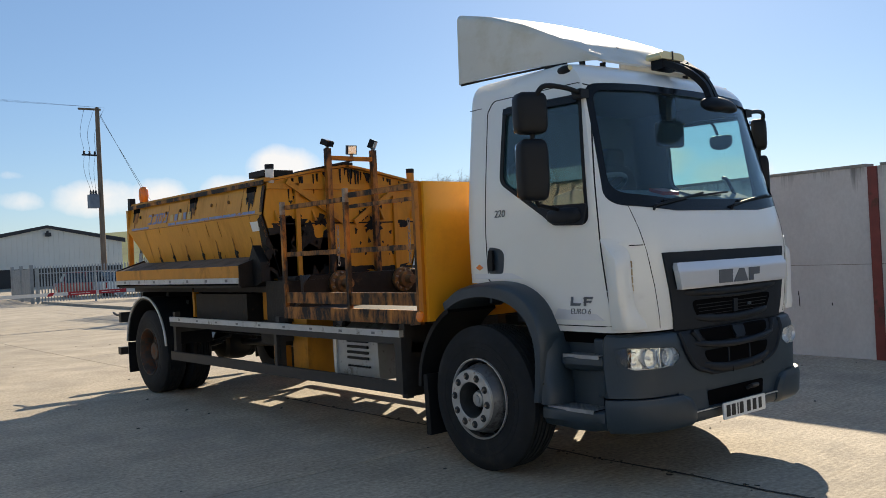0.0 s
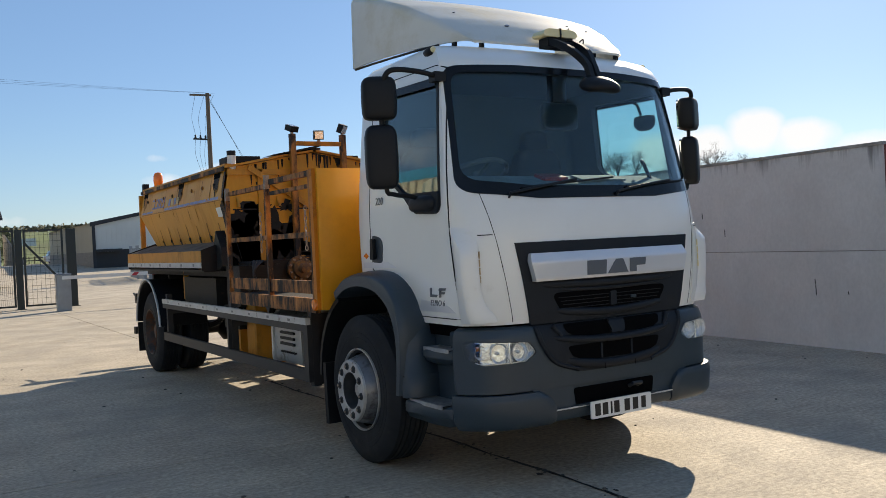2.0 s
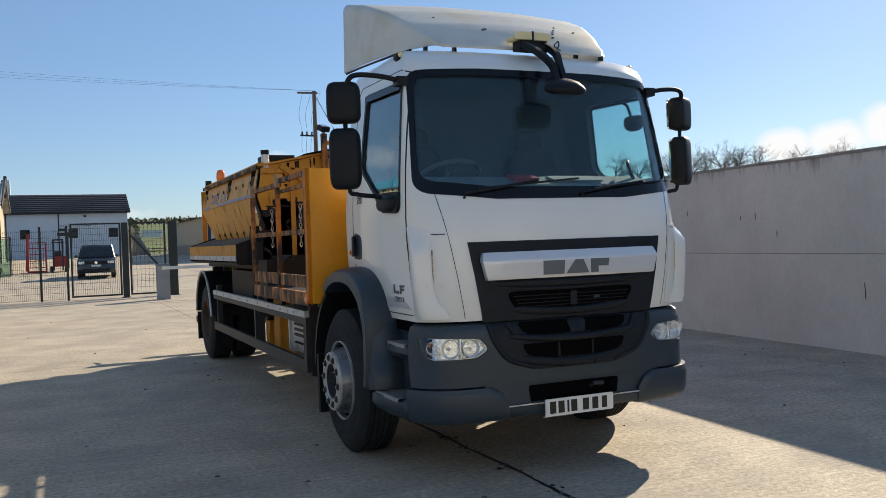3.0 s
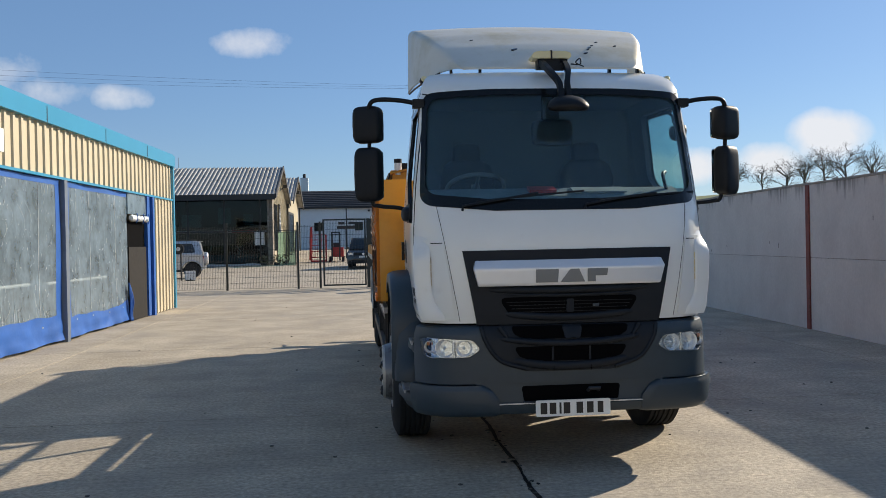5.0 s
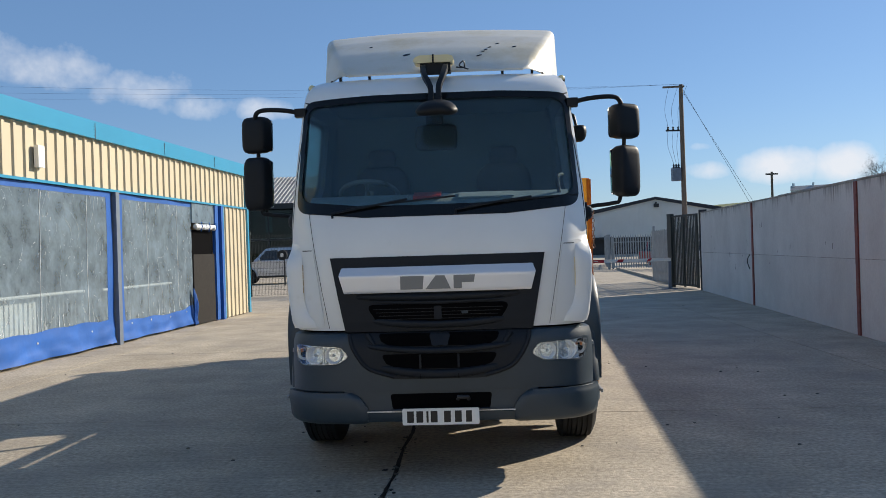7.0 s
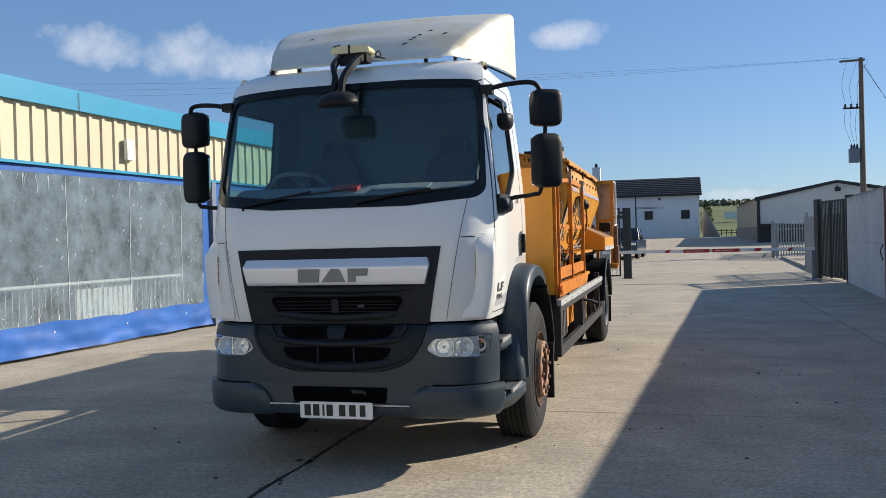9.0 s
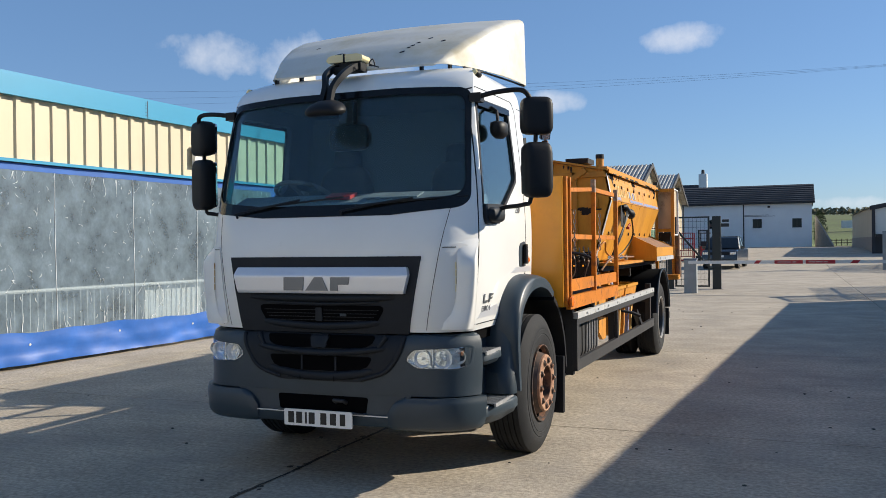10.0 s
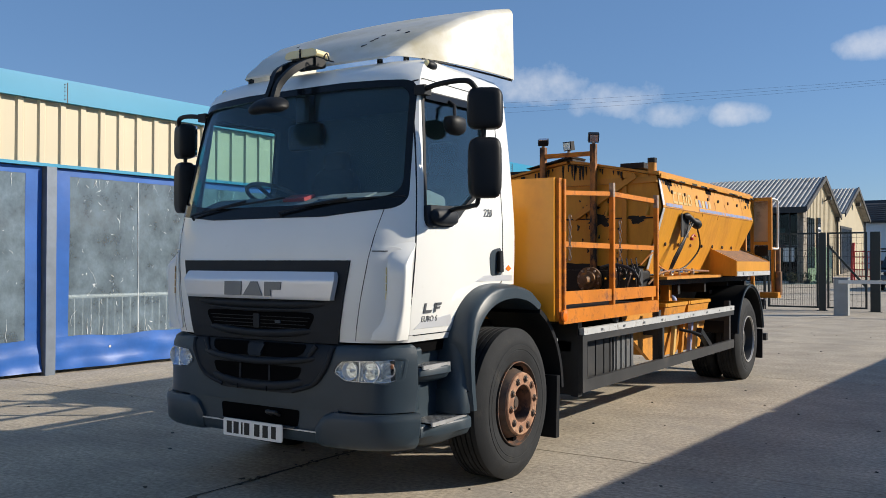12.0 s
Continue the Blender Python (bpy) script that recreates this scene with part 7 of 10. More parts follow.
# yellow lockers and trays between the axles
part("ram_housing", prism([(4.05, 0.78), (4.55, 0.53), (4.72, 0.53), (4.72, 1.05), (3.80, 1.05), (3.80, 0.93)], "x", 0.96, 1.0), YELLOW_WORN, truck, "amber gusset plate")
part("ram_housing", prism([(4.10, 0.42), (4.38, 0.42), (4.38, 1.05), (4.10, 1.05)], "x", -1.0, -0.70), YELLOW_WORN, truck, "amber upright locker", bevel=0.01)
each("locker_post", ((-1.0, -0.9, 4.60, 4.67, 0.46, 1.05), (-1.0, -0.9, 4.70, 4.78, 0.46, 1.05)), YELLOW_WORN, truck)
def open_bin(y0, y1, x0, x1, z0, z1, name, label):
    """A tapered open-topped bin with a folded rim and a sheet's thickness."""
    def ring(t, g):
        a = 0.10 * (1 - t)
        return [(x0 + g, y0 + a + g, z0 + (z1 - z0) * t), (x1 - a * 0.8 - g, y0 + a + g, z0 + (z1 - z0) * t), (x1 - a * 0.8 - g, y1 - a - g, z0 + (z1 - z0) * t), (x0 + g, y1 - a - g, z0 + (z1 - z0) * t)]
    tub = part(name, loft([ring(0, 0), ring(0.5, 0), ring(1, 0), ring(1, 0.012), ring(0.5, 0.012), ring(0.05, 0.012)]), YELLOW_WORN, truck, label)
    for a, b, c, d in ((x0 - 0.015, x1 + 0.015, y0 - 0.02, y0 + 0.02), (x0 - 0.015, x1 + 0.015, y1 - 0.02, y1 + 0.02), (x1 - 0.015, x1 + 0.02, y0 + 0.021, y1 - 0.021), (x0 - 0.02, x0 + 0.015, y0 + 0.021, y1 - 0.021)):
        part("bin_rim", boxes((a, b, c, d, z1 + 0.001, z1 + 0.035)), YELLOW, tub, bevel=0.006, seg=1)
    return tub


open_bin(4.78, 5.48, 0.56, 1.08, 0.54, 1.06, "tool_bin", "worn amber open tool bin")
open_bin(5.56, 6.34, 0.56, 1.08, 0.54, 1.06, "tool_bin", "worn amber open tool bin")
part("bin_rag", pillow(bmesh.new(), (0.82, 5.75, 1.09), 0.07, 0.05, 0.06, 2.2), BLUE, truck, "blue rag in the bin", smooth=60)
for k, (y, mt) in enumerate(((5.05, PALE), (5.32, YELLOW_WORN), (5.62, BLUE), (5.82, PALE))):
    m = Matrix.Translation((1.08, y, 0.72)) @ Matrix.Rotation(radians(-14), 4, "X")
    part("tool_handle", box(bmesh.new(), -0.02, 0.02, -0.03, 0.03, -0.24, 0.26, m), mt, truck)
part("drain_arm", box(bmesh.new(), -0.03, 0.03, -0.28, 0.28, -0.03, 0.03, Matrix.Translation((1.17, 5.9, 0.64)) @ Matrix.Rotation(radians(-28), 4, "X")), BLACK, truck)
each("hopper_leg", ((0.78, 0.88, 4.95, 5.05, 1.06, 1.345), (0.78, 0.88, 5.5, 5.6, 1.06, 1.345), (-0.88, -0.78, 5.1, 5.2, 0.98, 1.345), (-0.98, -0.92, 6.75, 6.8, 0.98, 1.345)), YELLOW_WORN, truck)
part("grey_locker", boxes((-1.02, -0.60, 5.3, 6.6, 0.95, 1.26)), TAR, truck, bevel=0.01)


# ---- yard wall on the sunny side ----
def frame_at(ox, oy, turn):
    return pose(ox, oy, 0, 0, 0, turn)


wall = tagged(empty("wall_east", (6.17, 8.2, 0), TILT_W), "tall pale cast concrete yard wall between red steel posts", "wall", kind="structure")
POSTS = (-20.2, -13.4, -6.62, 0.0, 6.98, 13.95)
for y0, y1 in zip(POSTS, POSTS[1:]):
    part("wall_post", boxes((-0.024, 0.20, y0 - 0.06, y0 + 0.06, 0, 2.43)), OXIDE, wall, "red oxide steel wall post")
    part("wall_core", boxes((0.03, 0.14, y0 + 0.06, y1 - 0.06, 0.0, 2.40)), PANEL, wall)
    for z0, z1 in ((0.0, 1.200), (1.210, 2.43)):
        part("wall_panel", boxes((0.0, 0.17, y0 + 0.06, y1 - 0.06, z0, z1)), PANEL, wall, bevel=0.014, seg=2)
    part("panel_joint", boxes((0.006, 0.16, y0 + 0.06, y1 - 0.06, 1.201, 1.209)), COPING, wall)
rw = random.Random(31)
for y0, y1 in zip(POSTS, POSTS[1:]):
    a = y0 + 0.08
    while a < y1 - 0.2:
        b = min(a + rw.uniform(1.6, 2.9), y1 - 0.07)
        lift = rw.uniform(-0.006, 0.006)
        part("coping", boxes((-0.014, 0.185, a, b - rw.choice((0.006, 0.006, 0.03)), 2.432, 2.468 + lift)), COPING, wall, bevel=0.012)
        a = b
    for _ in range(7):
        y, z, n = rw.uniform(y0 + 0.4, y1 - 0.4), rw.uniform(0.5, 2.0), rw.uniform(0.03, 0.16)
        part("rust_mark", prism([(y - 0.007, z), (y + 0.006, z + 0.01), (y + 0.008, z + n * 0.8), (y, z + n), (y - 0.006, z + n * 0.7)], "x", -0.0015, 0.004), TAR, wall)
part("wall_post", boxes((-0.03, 0.2, 13.90, 14.02, 0, 2.55)), FRAME, wall)
part("wall_cable", tube(bmesh.new(), curve_pts([(-0.03, 7.2, 1.2), (-0.06, 7.35, 1.05), (-0.03, 7.25, 0.85)], 5), 0.012, 6), HOSE, wall)

# ---- cream and blue shed with curtain front ----
shed = tagged(empty("wall_west", (-6.49, 9.83, 0), TILT_B), "cream ribbed steel shed front with a blue fascia and curtain bays", "shed", kind="structure")
Y0, Y1 = -13.0, 7.62


def ribbed(y0, y1, z0, z1, pitch=0.30, deep=0.032, back=0.05):
    """Trapezoid ribbed sheet facing +x."""
    prof, y = [], y0
    while y < y1 - 1e-6:
        for dy, x in ((0, 0), (pitch * 0.60, 0), (pitch * 0.68, deep), (pitch * 0.92, deep)):
            if y + dy <= y1:
                prof.append((x, y + dy))
        y += pitch
    prof.append((0, y1))
    return prism([*prof, (-back, y1), (-back, y0)], "z", z0, z1)


part("cladding_sheet", ribbed(Y0, Y1 - 0.10, 2.84, 3.68), CREAM, shed, "cream ribbed cladding")
part("cladding_sheet", ribbed(5.70, Y1 - 0.10, 0.02, 2.80), CREAM, shed)
part("fascia", boxes((-0.06, 0.10, Y0, Y1 + 0.02, 3.68, 3.955)), FASCIA, shed, "bright blue fascia flashing", bevel=0.01)
part("fascia_cap", boxes((-0.5, 0.06, Y0, Y1 + 0.02, 3.957, 4.0)), FASCIA, shed)
for k in range(8):
    y = -9.7 + k * 2.95
    part("fascia_joint", boxes((0.1005, 0.104, y, y + 0.012, 3.68, 3.955)), FRAME, shed)
    for z in (3.72, 3.77, 3.83, 3.88, 3.92):
        part("fixing", boxes((0.1005, 0.106, y - 0.04, y - 0.025, z, z + 0.012)), FRAME, shed)
part("drip_flashing", boxes((-0.02, 0.06, Y0, Y1, 2.795, 2.838)), FASCIA, shed, "blue drip flashing", bevel=0.008)
part("corner_flashing", boxes((-0.10, 0.07, Y1 - 0.098, Y1 + 0.02, 0.02, 3.675)), FASCIA, shed)
part("corner_flashing", boxes((-0.03, 0.06, 5.60, 5.695, 0.02, 2.793)), FASCIA, shed)
for k in range(-8, 5):
    for j in range(6):
        y = k * 1.5 + j * 0.3 + 0.09 - 0.9
        for z in (2.95, 3.25, 3.55):
            if -9.5 < y < Y1 - 0.2 and (j + k) % 2:
                part("fixing", boxes((0.0005, 0.006, y, y + 0.014, z, z + 0.014)), FRAME, shed)
part("back_wall", boxes((-9.0, -8.9, Y0, Y1, 0, 4.9)), CREAM, shed)
part("end_wall", boxes((-9.0, -0.12, Y1 - 0.06, Y1, 0, 3.6)), CREAM, shed)
part("end_wall", boxes((-9.0, -0.12, Y0, Y0 + 0.06, 0, 3.6)), CREAM, shed)
part("roof_sheet", prism([(-9.0, 4.5), (-9.0, 4.55), (-0.5, 3.955), (-0.5, 3.90)], "y", Y0, Y1), ROOFSHEET, shed)
# Inner shell in the dark room colour, so interior shade is partly painted.
part("inner_wall", boxes((-6.2, -6.1, Y0 + 0.1, Y1 - 0.1, 0, 3.6)), DIM_ROOM, shed)
part("inner_ceiling", boxes((-6.1, -0.13, Y0 + 0.1, Y1 - 0.1, 3.40, 3.45)), DIM_ROOM, shed)
for y in (-13.0, -6.95, -0.06, 5.5):
    part("bay_post", boxes((-0.06, 0.09, y - 0.07, y + 0.07, 0.0, 2.793)), GALV if y < 5 else PVC, shed, "grey steel bay post" if y < 5 else "blue wrapped bay post")
light_box = tagged(empty("wall_light"), "white bulkhead wall light on the cream cladding", "wall light")
light_box.matrix_basis = frame_at(-6.49, 9.83, TILT_B)
part("housing", boxes((0.035, 0.11, -2.68, -2.50, 3.02, 3.36)), WHITEBOARD, light_box, bevel=0.015)
part("bracket", boxes((0.0, 0.034, -2.64, -2.54, 3.08, 3.30)), FRAME, light_box)


def curtain_bay(y0, y1, door=False, seed=0, clear_from=0.49):
    """A blue curtain with a clear window, hanging in folds between two posts."""
    r = random.Random(seed)
    cur = tagged(empty("curtain", (0, 0, 0)), "blue PVC curtain with a scratched clear window, crumpled at the hem", "curtain", group="shed curtains")
    cur.matrix_basis = frame_at(-6.49, 9.83, TILT_B)
    hem = 0.05
    ph = [r.uniform(0, 6.28) for _ in range(6)]

    def lay(y, z, d=0):
        fold = 0.018 * math.sin(y * 3.1 + ph[0] + 0.5 * z) + 0.003 * math.sin(y * 9 + ph[1] + 2.5 * z) + 0.010 * math.sin(y * 3 + z * 2.2 + ph[2]) + 0.0012 * math.sin(y * 17 + 5 * math.sin(z * 1.7 + ph[5]))
        low = max(0.0, 0.58 - z) / 0.58
        crumple = low * (0.05 * abs(math.sin(y * 2.1 + ph[3] + 3 * z)) + 0.012 * math.sin(z * 26 + 1.6 * math.sin(y * 1.9 + ph[4]) + 0.5 * math.sin(y * 7)) + 0.007 * math.sin(y * 11 + z * 9 + ph[2]))
        near = math.exp(-((z - 0.43) / 0.24) ** 2)
        sag = near * (0.012 * math.sin(y * 2.3 + ph[1]) + 0.012 * math.sin(y * 6.1 + ph[5]))
        if door:
            sag += 0.07 * near * max(0.0, (y - y1 + 1.4) / 1.4) ** 2
        return Vector((0.0 + fold * 0.7 + crumple + d, y, z + sag))

    def sheet(name, ya, yb, za, zb, mat, off=0.0, label="", step=0.06):
        bm = bmesh.new()
        ny, nz = max(2, int((yb - ya) / step)), max(2, int((zb - za) / (step * 1.4)))
        grid = [[bm.verts.new(lay(ya + (yb - ya) * j / ny, za + (zb - za) * k / nz) + Vector((off, 0, 0))) for j in range(ny + 1)] for k in range(nz + 1)]
        for k in range(nz):
            for j in range(ny):
                bm.faces.new((grid[k][j], grid[k][j + 1], grid[k + 1][j + 1], grid[k + 1][j]))
        return part(name, bm, mat, cur, label, smooth=80)

    wy0, wy1, wz0, wz1 = y0 + 0.22, y1 - (0.0 if door else 0.22), clear_from, 2.69
    sheet("curtain_hem", y0, y1, hem, wz0, PVC, 0, "crumpled blue hem", 0.04)
    sheet("curtain_side", y0, wy0, wz0, wz1, PVC)
    if not door:
        sheet("curtain_side", wy1, y1, wz0, wz1, PVC)
    sheet("curtain_head", y0, y1, wz1, 2.785, PVC)
    w = sheet("clear_window", wy0, wy1, wz0, wz1, CLEARPVC, -0.003, "cloudy clear PVC window", 0.09)
    w.visible_shadow = False
    k = wy0 + 1.1
    while k < wy1 - 0.3:
        weld = [lay(k, wz0 + (wz1 - wz0) * q / 12) + Vector((0.002, 0, 0)) for q in range(13)]
        part("weld_seam", tube(bmesh.new(), weld, 0.004, 4), SCRATCH, cur)
        k += 1.5
    for q in range(4):
        c = lay(y0 + (y1 - y0) * (q + 0.5) / 4, 0.33)
        part("eyelet", lathe(bmesh.new(), [(c.x, 0.018), (c.x + 0.006, 0.018), (c.x + 0.006, 0.009)], 12, "x", (0, c.y, c.z)), ALU, cur)
    # fine scratches, and creases whose caught light is drawn as pale threads
    bm = bmesh.new()
    for _ in range(int((wy1 - wy0) * 30)):
        y, z = r.uniform(wy0 + 0.05, wy1 - 0.1), r.uniform(wz0 + 0.05, wz1 - 0.1)
        long = r.random() < 0.22
        ln, tilt = r.uniform(0.2, 0.6) if long else r.uniform(0.015, 0.10), r.gauss(1.57, 0.35 if long else 0.9)
        bend = r.uniform(-0.45, 0.45) * ln
        pts = []
        for q in range(6):
            u = q / 5
            yy = min(max(y + ln * u * math.cos(tilt) + bend * math.sin(math.pi * u), wy0 + 0.02), wy1 - 0.02)
            zz = min(max(z + ln * u * math.sin(tilt), wz0 + 0.02), wz1 - 0.02)
            pts.append(lay(yy, zz) + Vector((0.002, 0, 0)))
        wd = r.uniform(0.0006, 0.002) if long else r.uniform(0.001, 0.005)
        tube(bm, pts, [wd * 0.2, wd * 0.7, wd, wd, wd * 0.7, wd * 0.2], 4)
    for _ in range(int((wy1 - wy0) * 9)):   # painted glints where the sheet crinkles above the hem and under the head
        y, low = r.uniform(wy0 + 0.05, wy1 - 0.1), r.random() < 0.65
        z0 = wz0 + 0.01 if low else wz1 - 0.02
        ln = r.uniform(0.06, 0.34) * (1 if low else -0.8)
        drift = r.gauss(0, 0.05)
        pts = [lay(min(max(y + drift * q / 5 + 0.006 * math.sin(q * 2.1 + y * 9), wy0 + 0.02), wy1 - 0.02), z0 + ln * q / 5) + Vector((0.002, 0, 0)) for q in range(6)]
        wd = r.uniform(0.0015, 0.006)
        tube(bm, pts, [wd, wd * 0.9, wd * 0.7, wd * 0.5, wd * 0.3, wd * 0.1], 4)
    tagged(part("window_scratches", bm, SCRATCH, cur), kind="stuff")
    return cur


curtain_bay(-6.86, -0.15, seed=1)
curtain_bay(0.03, 3.70, True, seed=2, clear_from=0.40)
curtain_bay(-12.9, -7.04, seed=3)
# the doorway at the end of the last bay
doorway = tagged(empty("door_1"), "dark half-height door in the curtain front under a rolled clear flap", "door", kind="structure")
doorway.matrix_basis = frame_at(-6.49, 9.83, TILT_B)
part("door_leaf", boxes((-0.03, 0.02, 3.72, 5.05, 0.02, 1.62)), DOORBROWN, doorway, "dark brown door leaf")
# Open upper part of the doorway, drawn as a sheet of painted darkness.
part("door_leaf", boxes((-0.06, -0.035, 3.72, 5.05, 1.62, 2.18)), HOLLOW_SHADE, doorway)
part("door_post", boxes((-0.03, 0.05, 5.10, 5.30, 0.02, 2.79)), PVC, doorway)
part("door_head", boxes((-0.02, 0.02, 3.70, 5.10, 2.34, 2.79)), CLEARPVC, doorway)
flap = [(0.07 + 0.015 * math.sin(k * 1.9), 3.74 + 0.065 * k, 2.25 + 0.014 * math.sin(k * 1.3)) for k in range(21)]
part("rolled_flap", tube(bmesh.new(), flap, [0.055 + 0.02 * math.sin(k * 2.7) for k in range(21)], 10), SCRATCH, doorway, "rolled up clear flap", smooth=60)
for y in (3.95, 4.45, 4.88):
    part("flap_tie", tube(bmesh.new(), [(0.14, y, 2.36), (0.155, y + 0.02, 2.25), (0.12, y + 0.01, 2.14)], 0.012, 6), PVC, doorway, smooth=50)
bm = bmesh.new()
for k in range(4):
    a = 3.58 + 0.045 * k
    tube(bm, curve_pts([(0.05, a, 0.85 - 0.05 * k), (0.07 + 0.015 * (k % 3), a + 0.02, 0.45), (0.05, a + 0.03, 0.15), (0.07, a + 0.05, 0.03)], 4), [0.02] * 12 + [0.008], 6)
part("gathered_hem", bm, PVC, doorway, "gathered blue curtain hem", smooth=70)
# behind the curtain: a rail barrier and pale boards
inside = tagged(empty("barrier_rail"), "white tubular rail behind the curtain", "barrier")
inside.matrix_basis = frame_at(-6.49, 9.83, TILT_B)
bm = bmesh.new()
tube(bm, [(-0.35, -6.7, 1.02), (-0.35, -0.2, 1.02)], 0.03, 8)
tube(bm, [(-0.35, 0.1, 1.0), (-0.35, 3.3, 1.0)], 0.03, 8)
part("rail", bm, WHITEBOARD, inside)
bm = bmesh.new()
k = -6.6
while k < 3.3:
    tube(bm, [(-0.35, k, 0.05), (-0.35, k, 1.0)], 0.008, 5)
    k += 0.13
part("upright", bm, WHITEBOARD, inside)
board = tagged(empty("white_board"), "white sheet board leaning behind the curtain", "board")
board.matrix_basis = frame_at(-6.49, 9.83, TILT_B)
part("sheet", boxes((-0.5, -0.47, -3.3, -1.9, 0.0, 0.97)), WHITEBOARD, board)
part("sheet_foot", boxes((-0.46, -0.42, -3.3, -3.2, 0.0, 0.1)), WHITEBOARD, board)

# an added, unseen pale wall closes the yard and bounces sun onto the cab
rear = tagged(part("wall_south", boxes((-16, 9, -15.2, -15.0, 0, 5.0)), PALEGREY), "unseen pale wall added to bounce sunlight onto the cab front", "wall", kind="structure")


# ---- gate line ----
GY = 26.0


def mesh_panel(parent, x0, x1, y, z0, z1, pitch=0.055, r=0.0035):
    bm = bmesh.new()
    k = x0
    while k <= x1:
        box(bm, k - r, k + r, y - r, y + r, z0, z1)
        k += pitch
    k = z0
    while k <= z1:
        box(bm, x0, x1, y - 0.004, y + 0.004, k - 0.004, k + 0.004)
        k += 0.2
    return tagged(part("wire_mesh", bm, FENCE, parent), kind="stuff")


fence = tagged(empty("fence"), "dark green wire mesh yard fence", "fence")
for x in (-8.5, -6.07, -3.55, -2.75):
    part("fence_post", boxes((x - 0.035, x + 0.035, GY - 0.035, GY + 0.035, 0, 2.42)), FENCE, fence)
mesh_panel(fence, -8.46, -6.11, GY, 0.05, 2.3)
mesh_panel(fence, -6.03, -3.59, GY, 0.05, 2.3)
mesh_panel(fence, -3.51, -2.79, GY, 0.05, 2.3)
gate = tagged(empty("yard_gate"), "dark steel and mesh swing gate", "gate")
for x in (-2.62, -1.12):
    part("gate_stile", boxes((x - 0.03, x + 0.03, GY - 0.03, GY + 0.03, 0.08, 2.5)), FENCE, gate)
each("gate_rail", ((-2.59, -1.15, GY - 0.025, GY + 0.025, 0.08, 0.13), (-2.59, -1.15, GY - 0.025, GY + 0.025, 2.45, 2.5)), FENCE, gate)
mesh_panel(gate, -2.57, -1.17, GY, 0.13, 2.45)
gate2 = tagged(empty("yard_gate"), "dark steel swing gate leaf with a diagonal brace", "gate")
for x in (-0.80, 0.30):
    part("gate_stile", boxes((x - 0.03, x + 0.03, GY - 0.03, GY + 0.03, 0.08, 2.5)), FENCE, gate2)
each("gate_rail", ((-0.77, 0.27, GY - 0.025, GY + 0.025, 0.08, 0.13), (-0.77, 0.27, GY - 0.025, GY + 0.025, 2.45, 2.5)), FENCE, gate2)
part("gate_brace", prism([(-0.77, 2.1), (-0.77, 2.0), (0.27, 0.75), (0.27, 0.85)], "y", GY - 0.02, GY + 0.02), FENCE, gate2)
mesh_panel(gate2, -0.75, 0.25, GY, 0.13, 2.45, 0.13)
for x, w, label in ((-0.97, 0.10, "dark square gate post"), (0.56, 0.14, "broad dark gate post")):
    gp = tagged(empty("gate_post", (x, GY, 0)), label, "gate post", group="gate posts")
    part("shaft", boxes((-w, w, -0.07, 0.07, 0, 2.5)), FENCE, gp, bevel=0.01)
    part("foot_plate", boxes((-w - 0.05, w + 0.05, -0.12, 0.12, 0.0, 0.015)), FENCE, gp)

barrier = tagged(empty("barrier"), "grey car park barrier with a red and white boom", "barrier")
BYY = 23.6
part("cabinet", boxes((-0.24, 0.14, BYY - 0.18, BYY + 0.18, 0.0, 1.06)), PALISADE, barrier, "grey barrier cabinet", bevel=0.015)
part("cabinet_lid", boxes((-0.26, 0.16, BYY - 0.2, BYY + 0.2, 1.062, 1.10)), GALV, barrier)
boom = part("boom", boxes((-0.10, 6.35, BYY - 0.23, BYY - 0.19, 0.93, 1.03)), WHITEBOARD, barrier, "white boom with red bands")
for x0, x1 in ((1.85, 2.0), (4.55, 4.75), (5.55, 5.66)):
    part("boom_band", prism([(x0, 0.931), (x1, 0.931), (x1 + 0.08, 1.029), (x0 + 0.08, 1.029)], "y", BYY - 0.235, BYY - 0.231), SIGNRED, boom)
for x0, x1 in ((2.45, 3.25), (3.33, 4.15)):
    sign = part("boom_sign", boxes((x0, x1, BYY - 0.245, BYY - 0.236, 0.925, 1.035)), SIGNRED, boom, "red notice with unreadable writing")
    for a, b in ((0.08, 0.26), (0.29, 0.47), (0.50, 0.62)):
        part("sign_bar", boxes((x0 + a, x0 + b, BYY - 0.249, BYY - 0.246, 0.971, 0.988)), WHITEBOARD, sign)
part("boom_rest", boxes((6.26, 6.34, BYY - 0.27, BYY - 0.15, 0, 0.925)), GALV, barrier)
part("rest_foot", boxes((6.05, 6.55, BYY - 0.32, BYY - 0.10, 0, 0.02)), GALV, barrier)

leaf = tagged(empty("open_gate", (6.62, 24.6, 0), -78), "dark steel gate leaf standing open", "gate")
part("gate_stile", boxes((-0.16, 0.16, -0.06, 0.06, 0, 2.52)), FENCE, leaf)
part("gate_stile", boxes((1.0, 1.08, -0.03, 0.03, 0.05, 2.45)), FENCE, leaf)
part("gate_stile", boxes((2.0, 2.08, -0.03, 0.03, 0.05, 2.45)), FENCE, leaf)
each("gate_rail", ((0.16, 2.0, -0.025, 0.025, 0.08, 0.14), (0.16, 2.0, -0.025, 0.025, 2.39, 2.45)), FENCE, leaf)
for k in range(16):
    part("gate_bar", boxes((0.2 + k * 0.115, 0.235 + k * 0.115, -0.012, 0.012, 0.14, 2.39)), FENCE, leaf)
grey_gate = tagged(empty("palisade_fence", (7.10, 22.6, 0), 2), "grey palisade fence beside the open gate", "fence")
